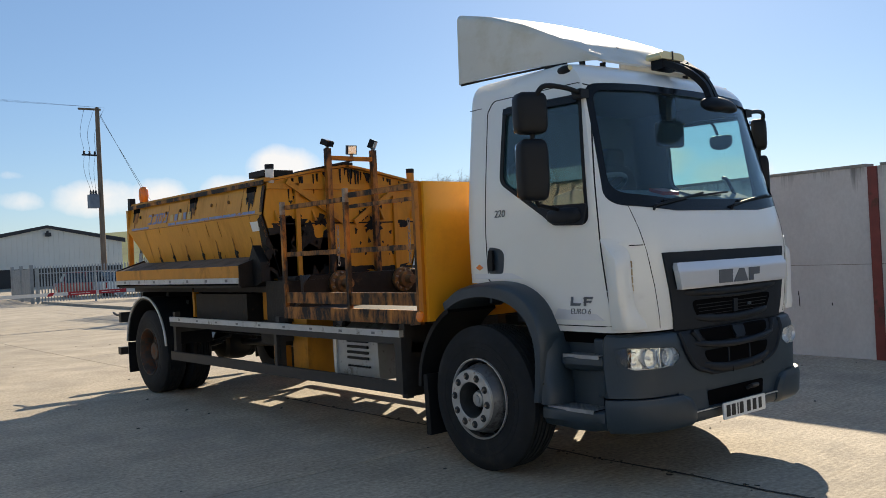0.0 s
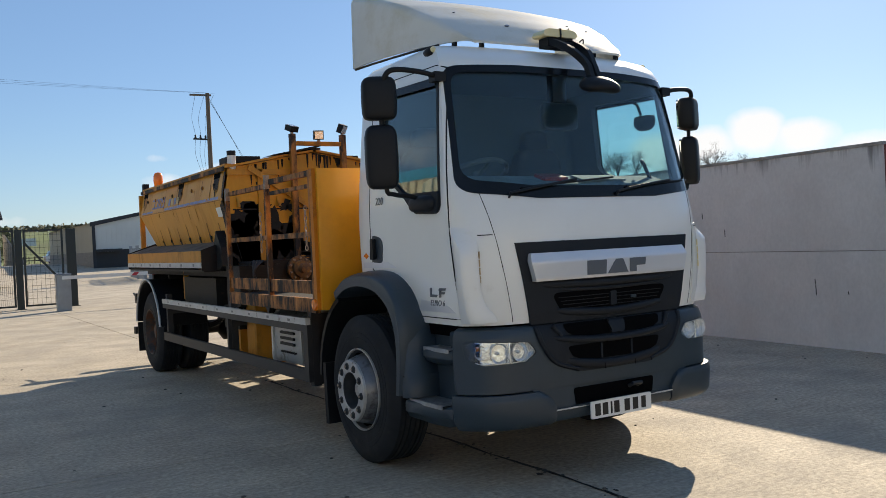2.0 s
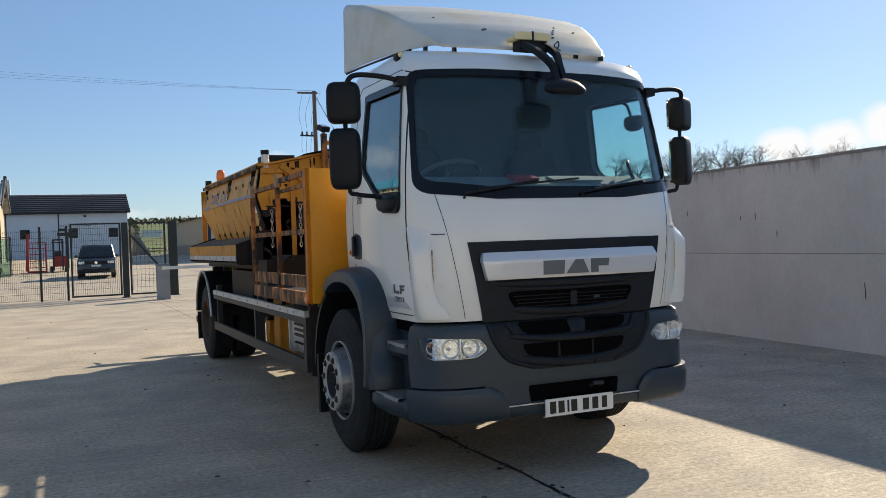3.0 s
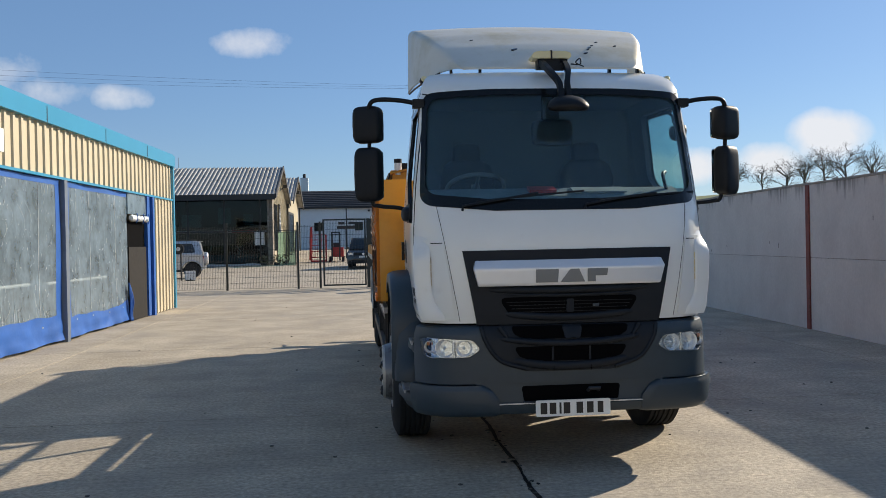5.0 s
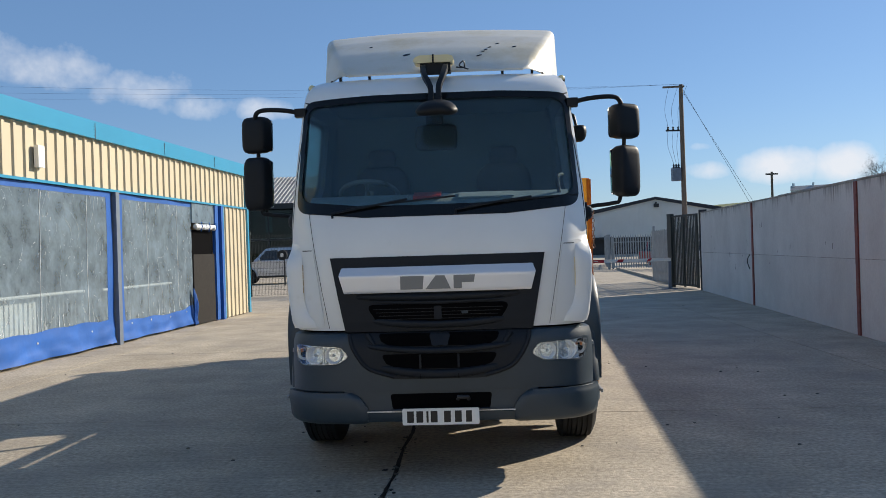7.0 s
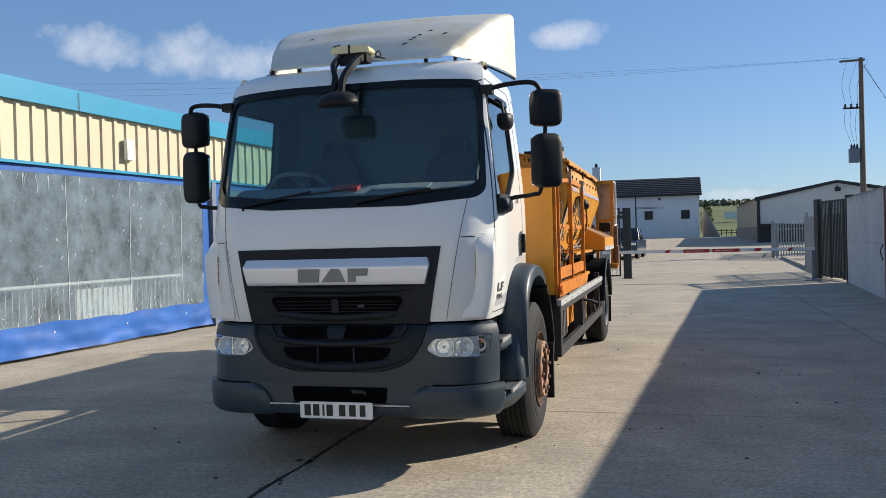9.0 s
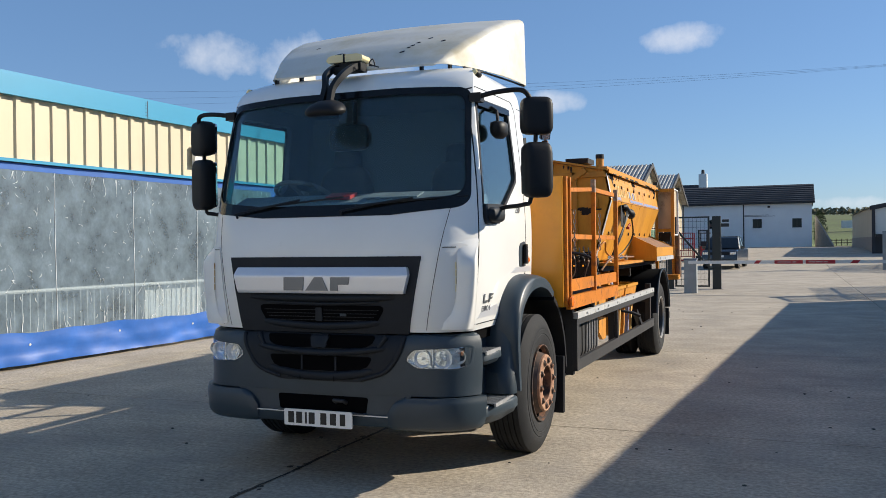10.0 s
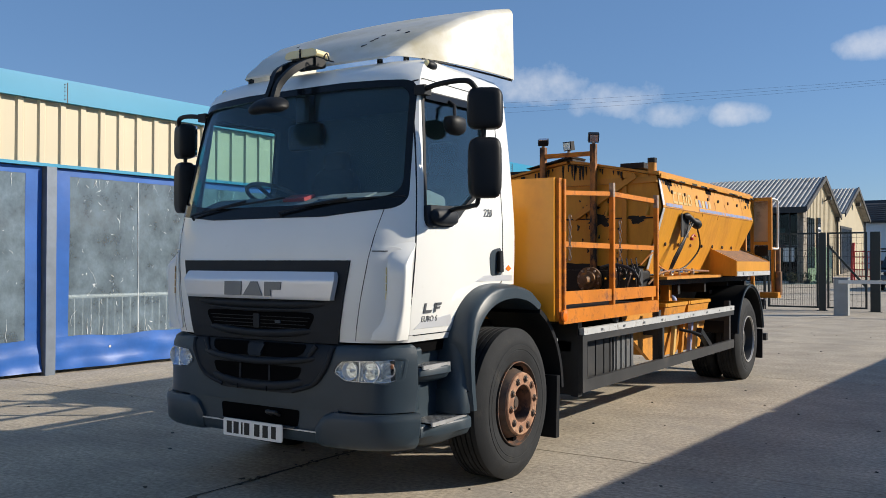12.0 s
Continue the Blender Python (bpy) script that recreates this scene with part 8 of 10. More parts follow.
for k in range(42):
    y = 0.06 + k * 0.165
    part("pale", boxes((0.0, 0.02, y, y + 0.075, 0.05, 2.0 if k % 2 else 2.04)), PALISADE, grey_gate)
for z in (0.4, 1.6):
    part("fence_rail", boxes((0.021, 0.06, 0.0, 6.98, z, z + 0.05)), PALISADE, grey_gate)
for y in (2.66, 6.9):
    part("fence_post", boxes((0.061, 0.14, y, y + 0.09, 0, 2.2)), PALISADE, grey_gate)

pal = tagged(empty("palisade_fence"), "galvanised palisade fence with pointed pales", "fence")
PA, PB = Vector((7.6, 46.5, 0)), Vector((17.5, 40.0, 0))
d = (PB - PA).normalized()
n = int((PB - PA).length / 0.155)
for k in range(n):
    p = PA + d * (0.155 * k)
    m = Matrix.Translation(p) @ Matrix.Rotation(math.atan2(d.y, d.x), 4, "Z")
    bm = bmesh.new()
    vs = [(-0.033, 0.1), (0.033, 0.1), (0.033, 1.95), (0, 2.07), (-0.033, 1.95)]
    lo = [bm.verts.new(m @ Vector((x, -0.004, z))) for x, z in vs]
    hi = [bm.verts.new(m @ Vector((x, 0.004, z))) for x, z in vs]
    bm.faces.new(lo), bm.faces.new(hi[::-1])
    for j in range(5):
        bm.faces.new((lo[j], lo[(j + 1) % 5], hi[(j + 1) % 5], hi[j]))
    part("pale", bm, PALISADE, pal)
mm = Matrix.Translation(PA) @ Matrix.Rotation(math.atan2(d.y, d.x), 4, "Z")
for z in (0.4, 1.6):
    part("fence_rail", box(bmesh.new(), 0, (PB - PA).length, 0.008, 0.05, z, z + 0.05, mm), PALISADE, pal)
for k in range(4):
    part("fence_post", box(bmesh.new(), k * 3.0, k * 3.0 + 0.1, 0.05, 0.15, 0, 1.95, mm), PALISADE, pal)
pal2 = tagged(empty("palisade_gate"), "galvanised palisade gate panel", "gate")
for k in range(46):
    part("pale", box(bmesh.new(), -0.01, 0.01, k * 0.163, k * 0.163 + 0.07, 0.1, 1.9, pose(7.5, 46.8, 0.0, 0, 0, -6)), PALISADE, pal2)
for z in (0.4, 1.5):
    part("gate_rail", box(bmesh.new(), 0.012, 0.05, 0, 7.5, z, z + 0.05, pose(7.5, 46.8, 0.0, 0, 0, -6)), PALISADE, pal2)
for k in range(3):
    part("gate_upright", box(bmesh.new(), -0.10, 0.08, k * 3.6, k * 3.6 + 0.12, 0.0, 2.1, pose(7.5, 46.8, 0.0, 0, 0, -6)), PALISADE, pal2)
bm = box(bmesh.new(), 0, 0.14, 0, 20, -0.05, 0.12, pose(6.95, 26.6, 0, 0, 0, -2.6))
tagged(part("kerb", bm, CONCRETE), "pale concrete kerb beside the drive", "kerb", kind="structure")


# ---- showroom and sheds ----
def corrugated_roof(parent, x0, x1, ya, za, yb, zb, pitch=0.30, mat=None):
    """A ribbed sheet running from the eave (ya, za) to the ridge (yb, zb), with ribs up the slope."""
    bm = bmesh.new()
    up = Vector((0, -(zb - za), yb - ya)).normalized() * (1 if yb > ya else -1)
    x, row = x0, []
    while x < x1:
        for dx, h in ((0, 0), (pitch * 0.5, 0), (pitch * 0.58, 0.06), (pitch * 0.92, 0.06)):
            if x + dx <= x1:
                row.append((x + dx, h))
        x += pitch
    row.append((x1, 0))
    va = [bm.verts.new(Vector((x, ya, za)) + up * h) for x, h in row]
    vb = [bm.verts.new(Vector((x, yb, zb)) + up * h) for x, h in row]
    wa = [bm.verts.new(Vector((x, ya, za)) - up * 0.05) for x, h in row]
    wb = [bm.verts.new(Vector((x, yb, zb)) - up * 0.05) for x, h in row]
    for k in range(len(row) - 1):
        bm.faces.new((va[k], va[k + 1], vb[k + 1], vb[k]))
        bm.faces.new((wa[k], wb[k], wb[k + 1], wa[k + 1]))
        bm.faces.new((va[k], wa[k], wa[k + 1], va[k + 1]))
    return part("roof_sheet", bm, mat or ROOFSHEET, parent, "ribbed grey sheet roof")


show = tagged(empty("showroom_building"), "buff clad showroom with dark glazing and a rubble stone pier", "showroom")
SX, SY0, SY1, EAVE, RIDGE = -7.35, 56.6, 69.6, 5.25, 7.65
ym = (SY0 + SY1) / 2
part("gable_wall", prism([(SY0 + 0.5, 0), (SY1, 0), (SY1, EAVE), (ym, RIDGE - 0.05), (SY0 + 0.5, EAVE)], "x", SX - 0.2, SX), BUFF, show, "buff ribbed gable wall")
for k in range(24):
    y = SY0 + 0.6 + k * 0.53
    top = EAVE + (RIDGE - 0.1 - EAVE) * (1 - abs(y - ym) / (ym - SY0)) - 0.1
    part("cladding_rib", boxes((SX, SX + 0.03, y, y + 0.06, 3.6 if y < 60.5 else (2.9 if y < 66 else 0.0), top)), BUFF, show)
corrugated_roof(show, -26, SX + 0.32, SY0 - 0.5, EAVE - 0.1, ym, RIDGE)
corrugated_roof(show, -26, SX + 0.32, SY1 + 0.4, EAVE - 0.1, ym, RIDGE)
part("verge_trim", prism([(SY0 - 0.5, EAVE - 0.35), (SY0 - 0.5, EAVE - 0.02), (ym, RIDGE + 0.12), (SY1 + 0.4, EAVE - 0.02), (SY1 + 0.4, EAVE - 0.35), (ym, RIDGE - 0.2)], "x", SX + 0.32, SX + 0.40), SLATE, show)
part("eave_fascia", boxes((-26, SX + 0.32, SY0 - 0.55, SY0 - 0.505, EAVE - 0.45, EAVE - 0.06)), FRAME, show)
part("front_wall_back", boxes((-26, SX - 0.25, SY0 + 5.0, SY0 + 5.1, 0, EAVE)), DIM_ROOM, show)
part("showroom_floor", boxes((-26, SX - 0.25, SY0 + 0.45, SY0 + 4.99, 0.02, 0.06)), DIM_ROOM, show)
part("upper_floor", boxes((-26, SX - 0.25, SY0 + 1.4, SY0 + 4.99, 2.60, 2.74)), RENDERED, show)
part("red_banner", boxes((-10.2, -8.5, SY0 + 0.40, SY0 + 0.43, 2.45, 2.86)), SIGNRED, show, "dull red banner behind the glass")
for x0, x1, z0, z1, mt in ((-11.4, -10.5, 3.2, 4.4, PALEGREY), (-9.6, -8.9, 3.1, 3.9, RENDERED), (-14.0, -12.6, 3.0, 3.9, PALEGREY), (-16.4, -15.9, 3.2, 4.6, RENDERED)):
    part("display_panel", boxes((x0, x1, SY0 + 2.2, SY0 + 2.26, z0, z1)), mt, show)
for k in range(7):
    x0 = -8.2 - (k + 1) * 2.5
    for z0, z1 in ((0.35, 2.55), (2.68, 5.0)):
        part("glass_pane", boxes((x0 + 0.05, x0 + 2.45, SY0 + 0.30, SY0 + 0.33, z0, z1)), SHOPGLASS, show).visible_shadow = False
    part("mullion", boxes((x0 - 0.05, x0 + 0.05, SY0 + 0.25, SY0 + 0.38, 0.3, EAVE - 0.1)), FRAME, show)
porch = tagged(empty("glass_porch", (-6.94, 56.0, 0)), "clear glass entrance porch with dark framing", "porch")
for x in (0.0, 0.62, 1.24):
    part("post", boxes((x - 0.03, x + 0.03, -0.03, 0.03, 0.0, 2.60)), FRAME, porch)
for x in (0.0, 0.62):
    part("glass_pane", boxes((x + 0.031, x + 0.589, -0.008, 0.008, 0.05, 2.54)), CLEARGLASS, porch)
part("side_pane", boxes((1.232, 1.248, 0.031, 1.5, 0.05, 2.54)), CLEARGLASS, porch)
part("post", boxes((1.21, 1.27, 1.501, 1.56, 0.0, 2.60)), FRAME, porch)
each("head_rail", ((-0.03, 1.27, -0.03, 0.03, 2.601, 2.66), (1.21, 1.27, 0.031, 1.56, 2.601, 2.66)), FRAME, porch)
for z0, z1 in ((0.35, 2.55), (2.68, 5.0)):
    part("glass_pane", boxes((-8.15, -7.70, SY0 + 0.30, SY0 + 0.33, z0, z1)), SHOPGLASS, show).visible_shadow = False
part("mullion", boxes((-8.25, -8.15, SY0 + 0.25, SY0 + 0.38, 0.3, EAVE - 0.1)), FRAME, show)
notice = part("notice_sheet", boxes((-8.60, -7.92, SY0 + 0.285, SY0 + 0.292, 1.62, 2.54)), WHITEBOARD, show, "white notice sheet on the glass")
for k in range(6):
    part("sheet_line", boxes((-8.52 + 0.105 * k, -8.50 + 0.105 * k, SY0 + 0.282, SY0 + 0.2845, 1.70, 2.46)), PALEGREY, notice)
part("transom", boxes((-26, -7.68, SY0 + 0.26, SY0 + 0.29, 2.56, 2.67)), FRAME, show)
part("plinth", boxes((-26, -8.2, SY0 + 0.2, SY0 + 0.42, 0, 0.30)), PANEL, show)
part("soffit", boxes((-26, SX - 0.2, SY0 - 0.4, SY0 + 3, EAVE - 0.12, EAVE - 0.06)), FRAME, show)
pier = part("stone_pier", boxes((-7.66, SX - 0.21, SY0 + 0.05, SY0 + 1.0, 0, EAVE - 0.13)), STONE, show, "rubble stone corner pier")
r = random.Random(8)
z = 0.02
while z < EAVE - 0.35:
    hgt = r.uniform(0.16, 0.30)
    x = -7.68
    while x < SX - 0.25:
        wd = r.uniform(0.2, 0.42)
        part("stone", boxes((x + 0.01, min(x + wd, SX - 0.2) - 0.01, SY0 + 0.0 - r.uniform(0, 0.03), SY0 + 0.06, z + 0.01, z + hgt - 0.01)), STONE, pier)
        x += wd
    y = SY0 + 0.07
    while y < SY0 + 1.2:
        wd = r.uniform(0.2, 0.42)
        part("stone", boxes((SX - 0.24, SX + 0.02 + r.uniform(0, 0.03), y + 0.01, y + wd - 0.01, z + 0.01, z + hgt - 0.01)), STONE, pier)
        y += wd
    z += hgt
part("tall_window", boxes((SX + 0.001, SX + 0.05, 58.1, 60.3, 1.2, 4.6)), DARKGLASS, show, "tall dark gable window")
for y in (58.1, 58.8, 59.5, 60.3):
    part("mullion", boxes((SX + 0.02, SX + 0.08, y - 0.04, y + 0.04, 1.2, 4.6)), FRAME, show)
part("sign_board", boxes((SX + 0.02, SX + 0.12, 61.3, 62.5, 2.6, 4.7)), CARDARK, show, "dark blue sign with pale unreadable lines")
for k in range(3):
    part("sign_bar", boxes((SX + 0.121, SX + 0.125, 61.5, 62.3, 3.9 - 0.35 * k, 4.05 - 0.35 * k)), WHITEBOARD, show)
part("downpipe", tube(bmesh.new(), [(SX + 0.15, SY1 - 0.15, EAVE - 0.3), (SX + 0.15, SY1 - 0.15, 0)], 0.06, 8), FRAME, show)
part("hopper_head", boxes((SX + 0.05, SX + 0.3, SY1 - 0.35, SY1 + 0.05, EAVE - 0.5, EAVE - 0.15)), FRAME, show)
for y, z in ((64.3, 6.2),):
    fl = part("flood_lamp", boxes((SX + 0.25, SX + 0.55, y - 0.35, y + 0.1, z - 0.1, z + 0.15)), FRAME, show)
    part("lamp_arm", tube(bmesh.new(), [(SX, y - 0.1, z - 0.2), (SX + 0.3, y - 0.1, z - 0.05)], 0.04, 6), FRAME, fl)
for k in range(3):
    pot = tagged(empty("box_plant", (-7.0 - 0.9 * k if k < 2 else -6.6, 56.0 if k < 2 else 58.5, 0)), "clipped ball plant in a dark pot by the showroom", "plant", group="showroom plants")
    part("pot", lathe(bmesh.new(), [(0, 0.16), (0.35, 0.22), (0.36, 0.18)], 14, "z"), FRAME, pot, smooth=40)
    bm = bmesh.new()
    rr = random.Random(k)
    for j in range(160):
        v = Vector((rr.gauss(0, 1), rr.gauss(0, 1), rr.gauss(0, 1))).normalized() * 0.30 * rr.uniform(0.8, 1.08)
        m = Matrix.Translation(v + Vector((0, 0, 0.6))) @ Matrix.Rotation(rr.uniform(0, 6), 4, v.normalized())
        vs = [bm.verts.new(m @ Vector(p)) for p in ((-0.05, 0, 0), (0.05, 0.02, 0), (0, 0.07, 0.04))]
        bm.faces.new(vs)
    part("foliage", bm, HEDGE, pot)

shed2 = tagged(empty("second_shed"), "buff clad steel shed with a dark open doorway", "shed")
S2X, S20, S21, E2, R2 = -7.3, 70.4, 84.5, 5.5, 7.9
ym2 = (S20 + S21) / 2
part("gable_wall", prism([(S20, 0), (S21, 0), (S21, E2), (ym2, R2 - 0.05), (S20, E2)], "x", S2X - 0.2, S2X), BUFF, shed2, "buff gable wall")
corrugated_roof(shed2, -26, S2X + 0.5, S20 - 0.2, E2 - 0.08, ym2, R2)
corrugated_roof(shed2, -26, S2X + 0.5, S21 + 0.3, E2 - 0.08, ym2, R2)
part("verge_trim", prism([(S20 - 0.2, E2 - 0.35), (S20 - 0.2, E2 - 0.02), (ym2, R2 + 0.12), (S21 + 0.3, E2 - 0.02), (S21 + 0.3, E2 - 0.35), (ym2, R2 - 0.2)], "x", S2X + 0.5, S2X + 0.58), SLATE, shed2)
part("doorway", boxes((S2X + 0.001, S2X + 0.04, 71.5, 76.5, 0, 4.3)), FRIT, shed2, "dark roller doorway")
each("door_frame", ((S2X + 0.001, S2X + 0.08, 71.2, 71.5, 0, 4.5), (S2X + 0.001, S2X + 0.08, 76.5, 76.8, 0, 4.5), (S2X + 0.001, S2X + 0.08, 71.5, 76.5, 4.3, 4.5)), FRAME, shed2)
part("flood_lamp", boxes((S2X + 0.25, S2X + 0.6, 77.7, 78.3, 6.4, 6.7)), FRAME, shed2)
part("downpipe", tube(bmesh.new(), [(S2X + 0.12, S21 - 0.1, E2 - 0.2), (S2X + 0.12, S21 - 0.1, 0)], 0.07, 8), FRAME, shed2)

# ---- white building with a dark roof ----
HY, HX0, HX1, HB, HE, HR = 108.0, -30.0, 5.05, 0.6, 6.35, 8.75
house = tagged(empty("white_farm_building"), "long white rendered building with a dark ribbed roof", "building")
part("front_wall", boxes((HX0, HX1, HY, HY + 0.3, HB - 0.5, HE)), RENDERED, house, "white rendered wall")
part("gable_wall", prism([(HY + 0.31, HB - 0.5), (HY + 11, HB - 0.5), (HY + 11, HE), (HY + 5.6, HR - 0.1), (HY + 0.31, HE)], "x", HX1 - 0.3, HX1), RENDERED, house)
roof = prism([(HY - 0.35, HE - 0.15), (HY - 0.35, HE + 0.05), (HY + 5.6, HR + 0.08), (HY + 11.3, HE + 0.05), (HY + 11.3, HE - 0.15), (HY + 5.6, HR - 0.12)], "x", HX0, HX1 + 0.35)
rf = part("roof", roof, SLATE, house, "dark ribbed roof")
for k in range(9):
    t = k / 9
    y, z = HY - 0.35 + t * 5.95, HE + 0.05 + t * (HR - HE)
    part("roof_course", box(bmesh.new(), HX0, HX1 + 0.35, -0.04, 0.04, 0.0, 0.09, Matrix.Translation((0, y, z))), SLATE, rf)
part("expansion_joint", boxes((-2.75, -2.6, HY - 0.03, HY - 0.001, HB - 0.5, HE - 0.15)), FRAME, house)
part("expansion_joint", boxes((-11.2, -11.05, HY - 0.03, HY - 0.001, HB - 0.5, HE - 0.15)), FRAME, house)
part("gutter", boxes((HX0, HX1 + 0.3, HY - 0.5, HY - 0.36, HE - 0.12, HE + 0.02)), FRAME, house)
for x in (-6.3, -1.1, 3.4):
    win = part("window", boxes((x - 0.52, x + 0.52, HY - 0.04, HY - 0.001, 3.3, 4.4)), FRAME, house, "small dark window")
    part("window_pane", boxes((x - 0.44, x - 0.03, HY - 0.05, HY - 0.041, 3.38, 4.32), (x + 0.03, x + 0.44, HY - 0.05, HY - 0.041, 3.38, 4.32)), DARKGLASS, win)
    part("window_sill", boxes((x - 0.6, x + 0.6, HY - 0.12, HY - 0.001, 3.2, 3.29)), RENDERED, win)
part("wall_lamp", boxes((0.1, 0.4, HY - 0.25, HY - 0.001, 5.75, 5.98)), FRAME, house)
each("cable", ((-2.6, 0.9, HY - 0.03, HY - 0.001, 4.72, 4.77), (-2.6, 0.2, HY - 0.03, HY - 0.001, 4.86, 4.9)), FRAME, house)
part("rear_roof", prism([(HY + 14, HE), (HY + 17, HR + 1.2), (HY + 20, HE)], "x", -24, -9), SLATE, house)
part("chimney", boxes((-9.4, -8.3, HY + 15, HY + 16.2, HE, HR + 2.6)), RENDERED, house, "white chimney")
part("chimney_pot", lathe(bmesh.new(), [(HR + 2.6, 0.25), (HR + 3.2, 0.2)], 12, "z", (-8.85, HY + 15.6, 0)), SLATE, house)
bm = bmesh.new()
a, b = Vector((HX1 + 0.36, HY + 1.0, 0)), Vector((HX1 + 2.1, HY - 3.0, 0))
top = [bm.verts.new((p.x + dx, p.y, z)) for p, z in ((a, 4.6), (b, 1.1)) for dx in (0, 0.2)]
low = [bm.verts.new((p.x + dx, p.y, 0.2)) for p in (a, b) for dx in (0, 0.2)]
for f in ((top[0], top[1], top[3], top[2]), (top[0], top[2], low[2], low[0]), (top[1], low[1], low[3], top[3]), (top[2], top[3], low[3], low[2]), (top[0], low[0], low[1], top[1])):
    bm.faces.new(f)
part("yard_wall", bm, STONE, house, "sloping stone retaining wall")
shrub = tagged(empty("shrub", (HX1 + 1.0, HY + 4.5, 0.9)), "tall dark green evergreen shrub by the white gable", "shrub")
part("trunk", tube(bmesh.new(), [(0, 0, 0), (0.05, 0, 1.4), (0, 0.05, 2.8)], [0.12, 0.09, 0.04], 8), BARK, shrub)
bm, rr = bmesh.new(), random.Random(4)
for _ in range(700):
    z = rr.uniform(0.5, 4.6)
    w = 0.85 * math.sin(math.pi * min(1, (z + 0.6) / 5.3)) ** 0.8 * rr.uniform(0.4, 1.1)
    t = rr.uniform(0, 6.28)
    p = Vector((w * math.cos(t), w * math.sin(t), z))
    u = Vector((rr.gauss(0, 1), rr.gauss(0, 1), rr.gauss(0, 0.6))).normalized()
    v = u.orthogonal().normalized()
    bm.faces.new([bm.verts.new(q) for q in (p - u * 0.16, p + v * 0.09, p + u * 0.16, p - v * 0.09)])
part("foliage", bm, LEAF, shrub)
field_fence = tagged(empty("field_fence"), "low dark timber fence along the field's edge", "fence")
for k in range(14):
    x, y = 6.6 + k * 0.62, 113.0
    part("fence_post", boxes((x, x + 0.09, y, y + 0.09, ground_z(x, y) - 0.2, ground_z(x, y) + 0.85)), BARK, field_fence)
each("fence_rail", ((6.5, 15.0, 113.1, 113.14, ground_z(9, 113) + 0.62, ground_z(9, 113) + 0.72), (6.5, 15.0, 113.1, 113.14, ground_z(9, 113) + 0.28, ground_z(9, 113) + 0.38)), BARK, field_fence)

# ---- pale warehouse beyond the palisade ----
ware = tagged(empty("warehouse"), "pale grey ribbed steel warehouse with dark trim", "warehouse")
WY, WX0, WXM, WX1, WB, WE, WR = 70.0, 8.75, 14.7, 20.6, 0.4, 4.25, 5.3
part("gable_wall", prism([(WX0, WB - 0.6), (WX1, WB - 0.6), (WX1, WE), (WXM, WR), (WX0, WE)], "y", WY, WY + 0.2), PALEGREY, ware, "pale ribbed gable wall")
for k in range(30):
    x = WX0 + 0.2 + k * 0.39
    top = WE + (WR - WE) * (1 - abs(x - WXM) / (WXM - WX0)) - 0.12
    part("cladding_rib", boxes((x, x + 0.05, WY - 0.03, WY, WB - 0.6, top)), PALEGREY, ware)
part("side_wall", boxes((WX0, WX0 + 0.2, WY + 0.21, WY + 26, WB - 0.6, WE)), BUFF, ware)
part("side_plinth", boxes((WX0 - 0.04, WX0 - 0.001, WY + 0.2, WY + 26, WB - 0.6, WB + 1.5)), STONE, ware)
part("verge_trim", prism([(WX0 - 0.25, WE - 0.3), (WX0 - 0.25, WE + 0.05), (WXM, WR + 0.16), (WX1 + 0.25, WE + 0.05), (WX1 + 0.25, WE - 0.3), (WXM, WR - 0.08)], "y", WY - 0.16, WY - 0.031), SLATE, ware)
part("corner_trim", boxes((WX0 - 0.12, WX0 + 0.12, WY - 0.10, WY - 0.031, WB - 0.6, WE - 0.1)), SLATE, ware)
part("roof", prism([(WX0 - 0.25, WE - 0.02), (WXM, WR + 0.1), (WX1 + 0.25, WE - 0.02), (WXM, WR - 0.03)], "y", WY - 0.03, WY + 26), ROOFSHEET, ware)
fl = part("flood_lamp", boxes((WXM - 0.2, WXM + 0.2, WY - 0.5, WY - 0.2, WR - 0.75, WR - 0.45)), FRAME, ware)
part("lamp_arm", boxes((WXM - 0.04, WXM + 0.04, WY - 0.4, WY - 0.031, WR - 0.45, WR - 0.30)), FRAME, fl)
part("dark_base", boxes((WX0 + 0.02, WX1 - 0.02, WY - 0.05, WY - 0.032, WB - 0.6, 2.05)), FRAME, ware, "dark lower band of the gable")
part("canopy", boxes((WX0 + 0.1, WX0 + 2.0, WY - 0.8, WY - 0.031, 1.9, 2.1)), FRAME, ware)

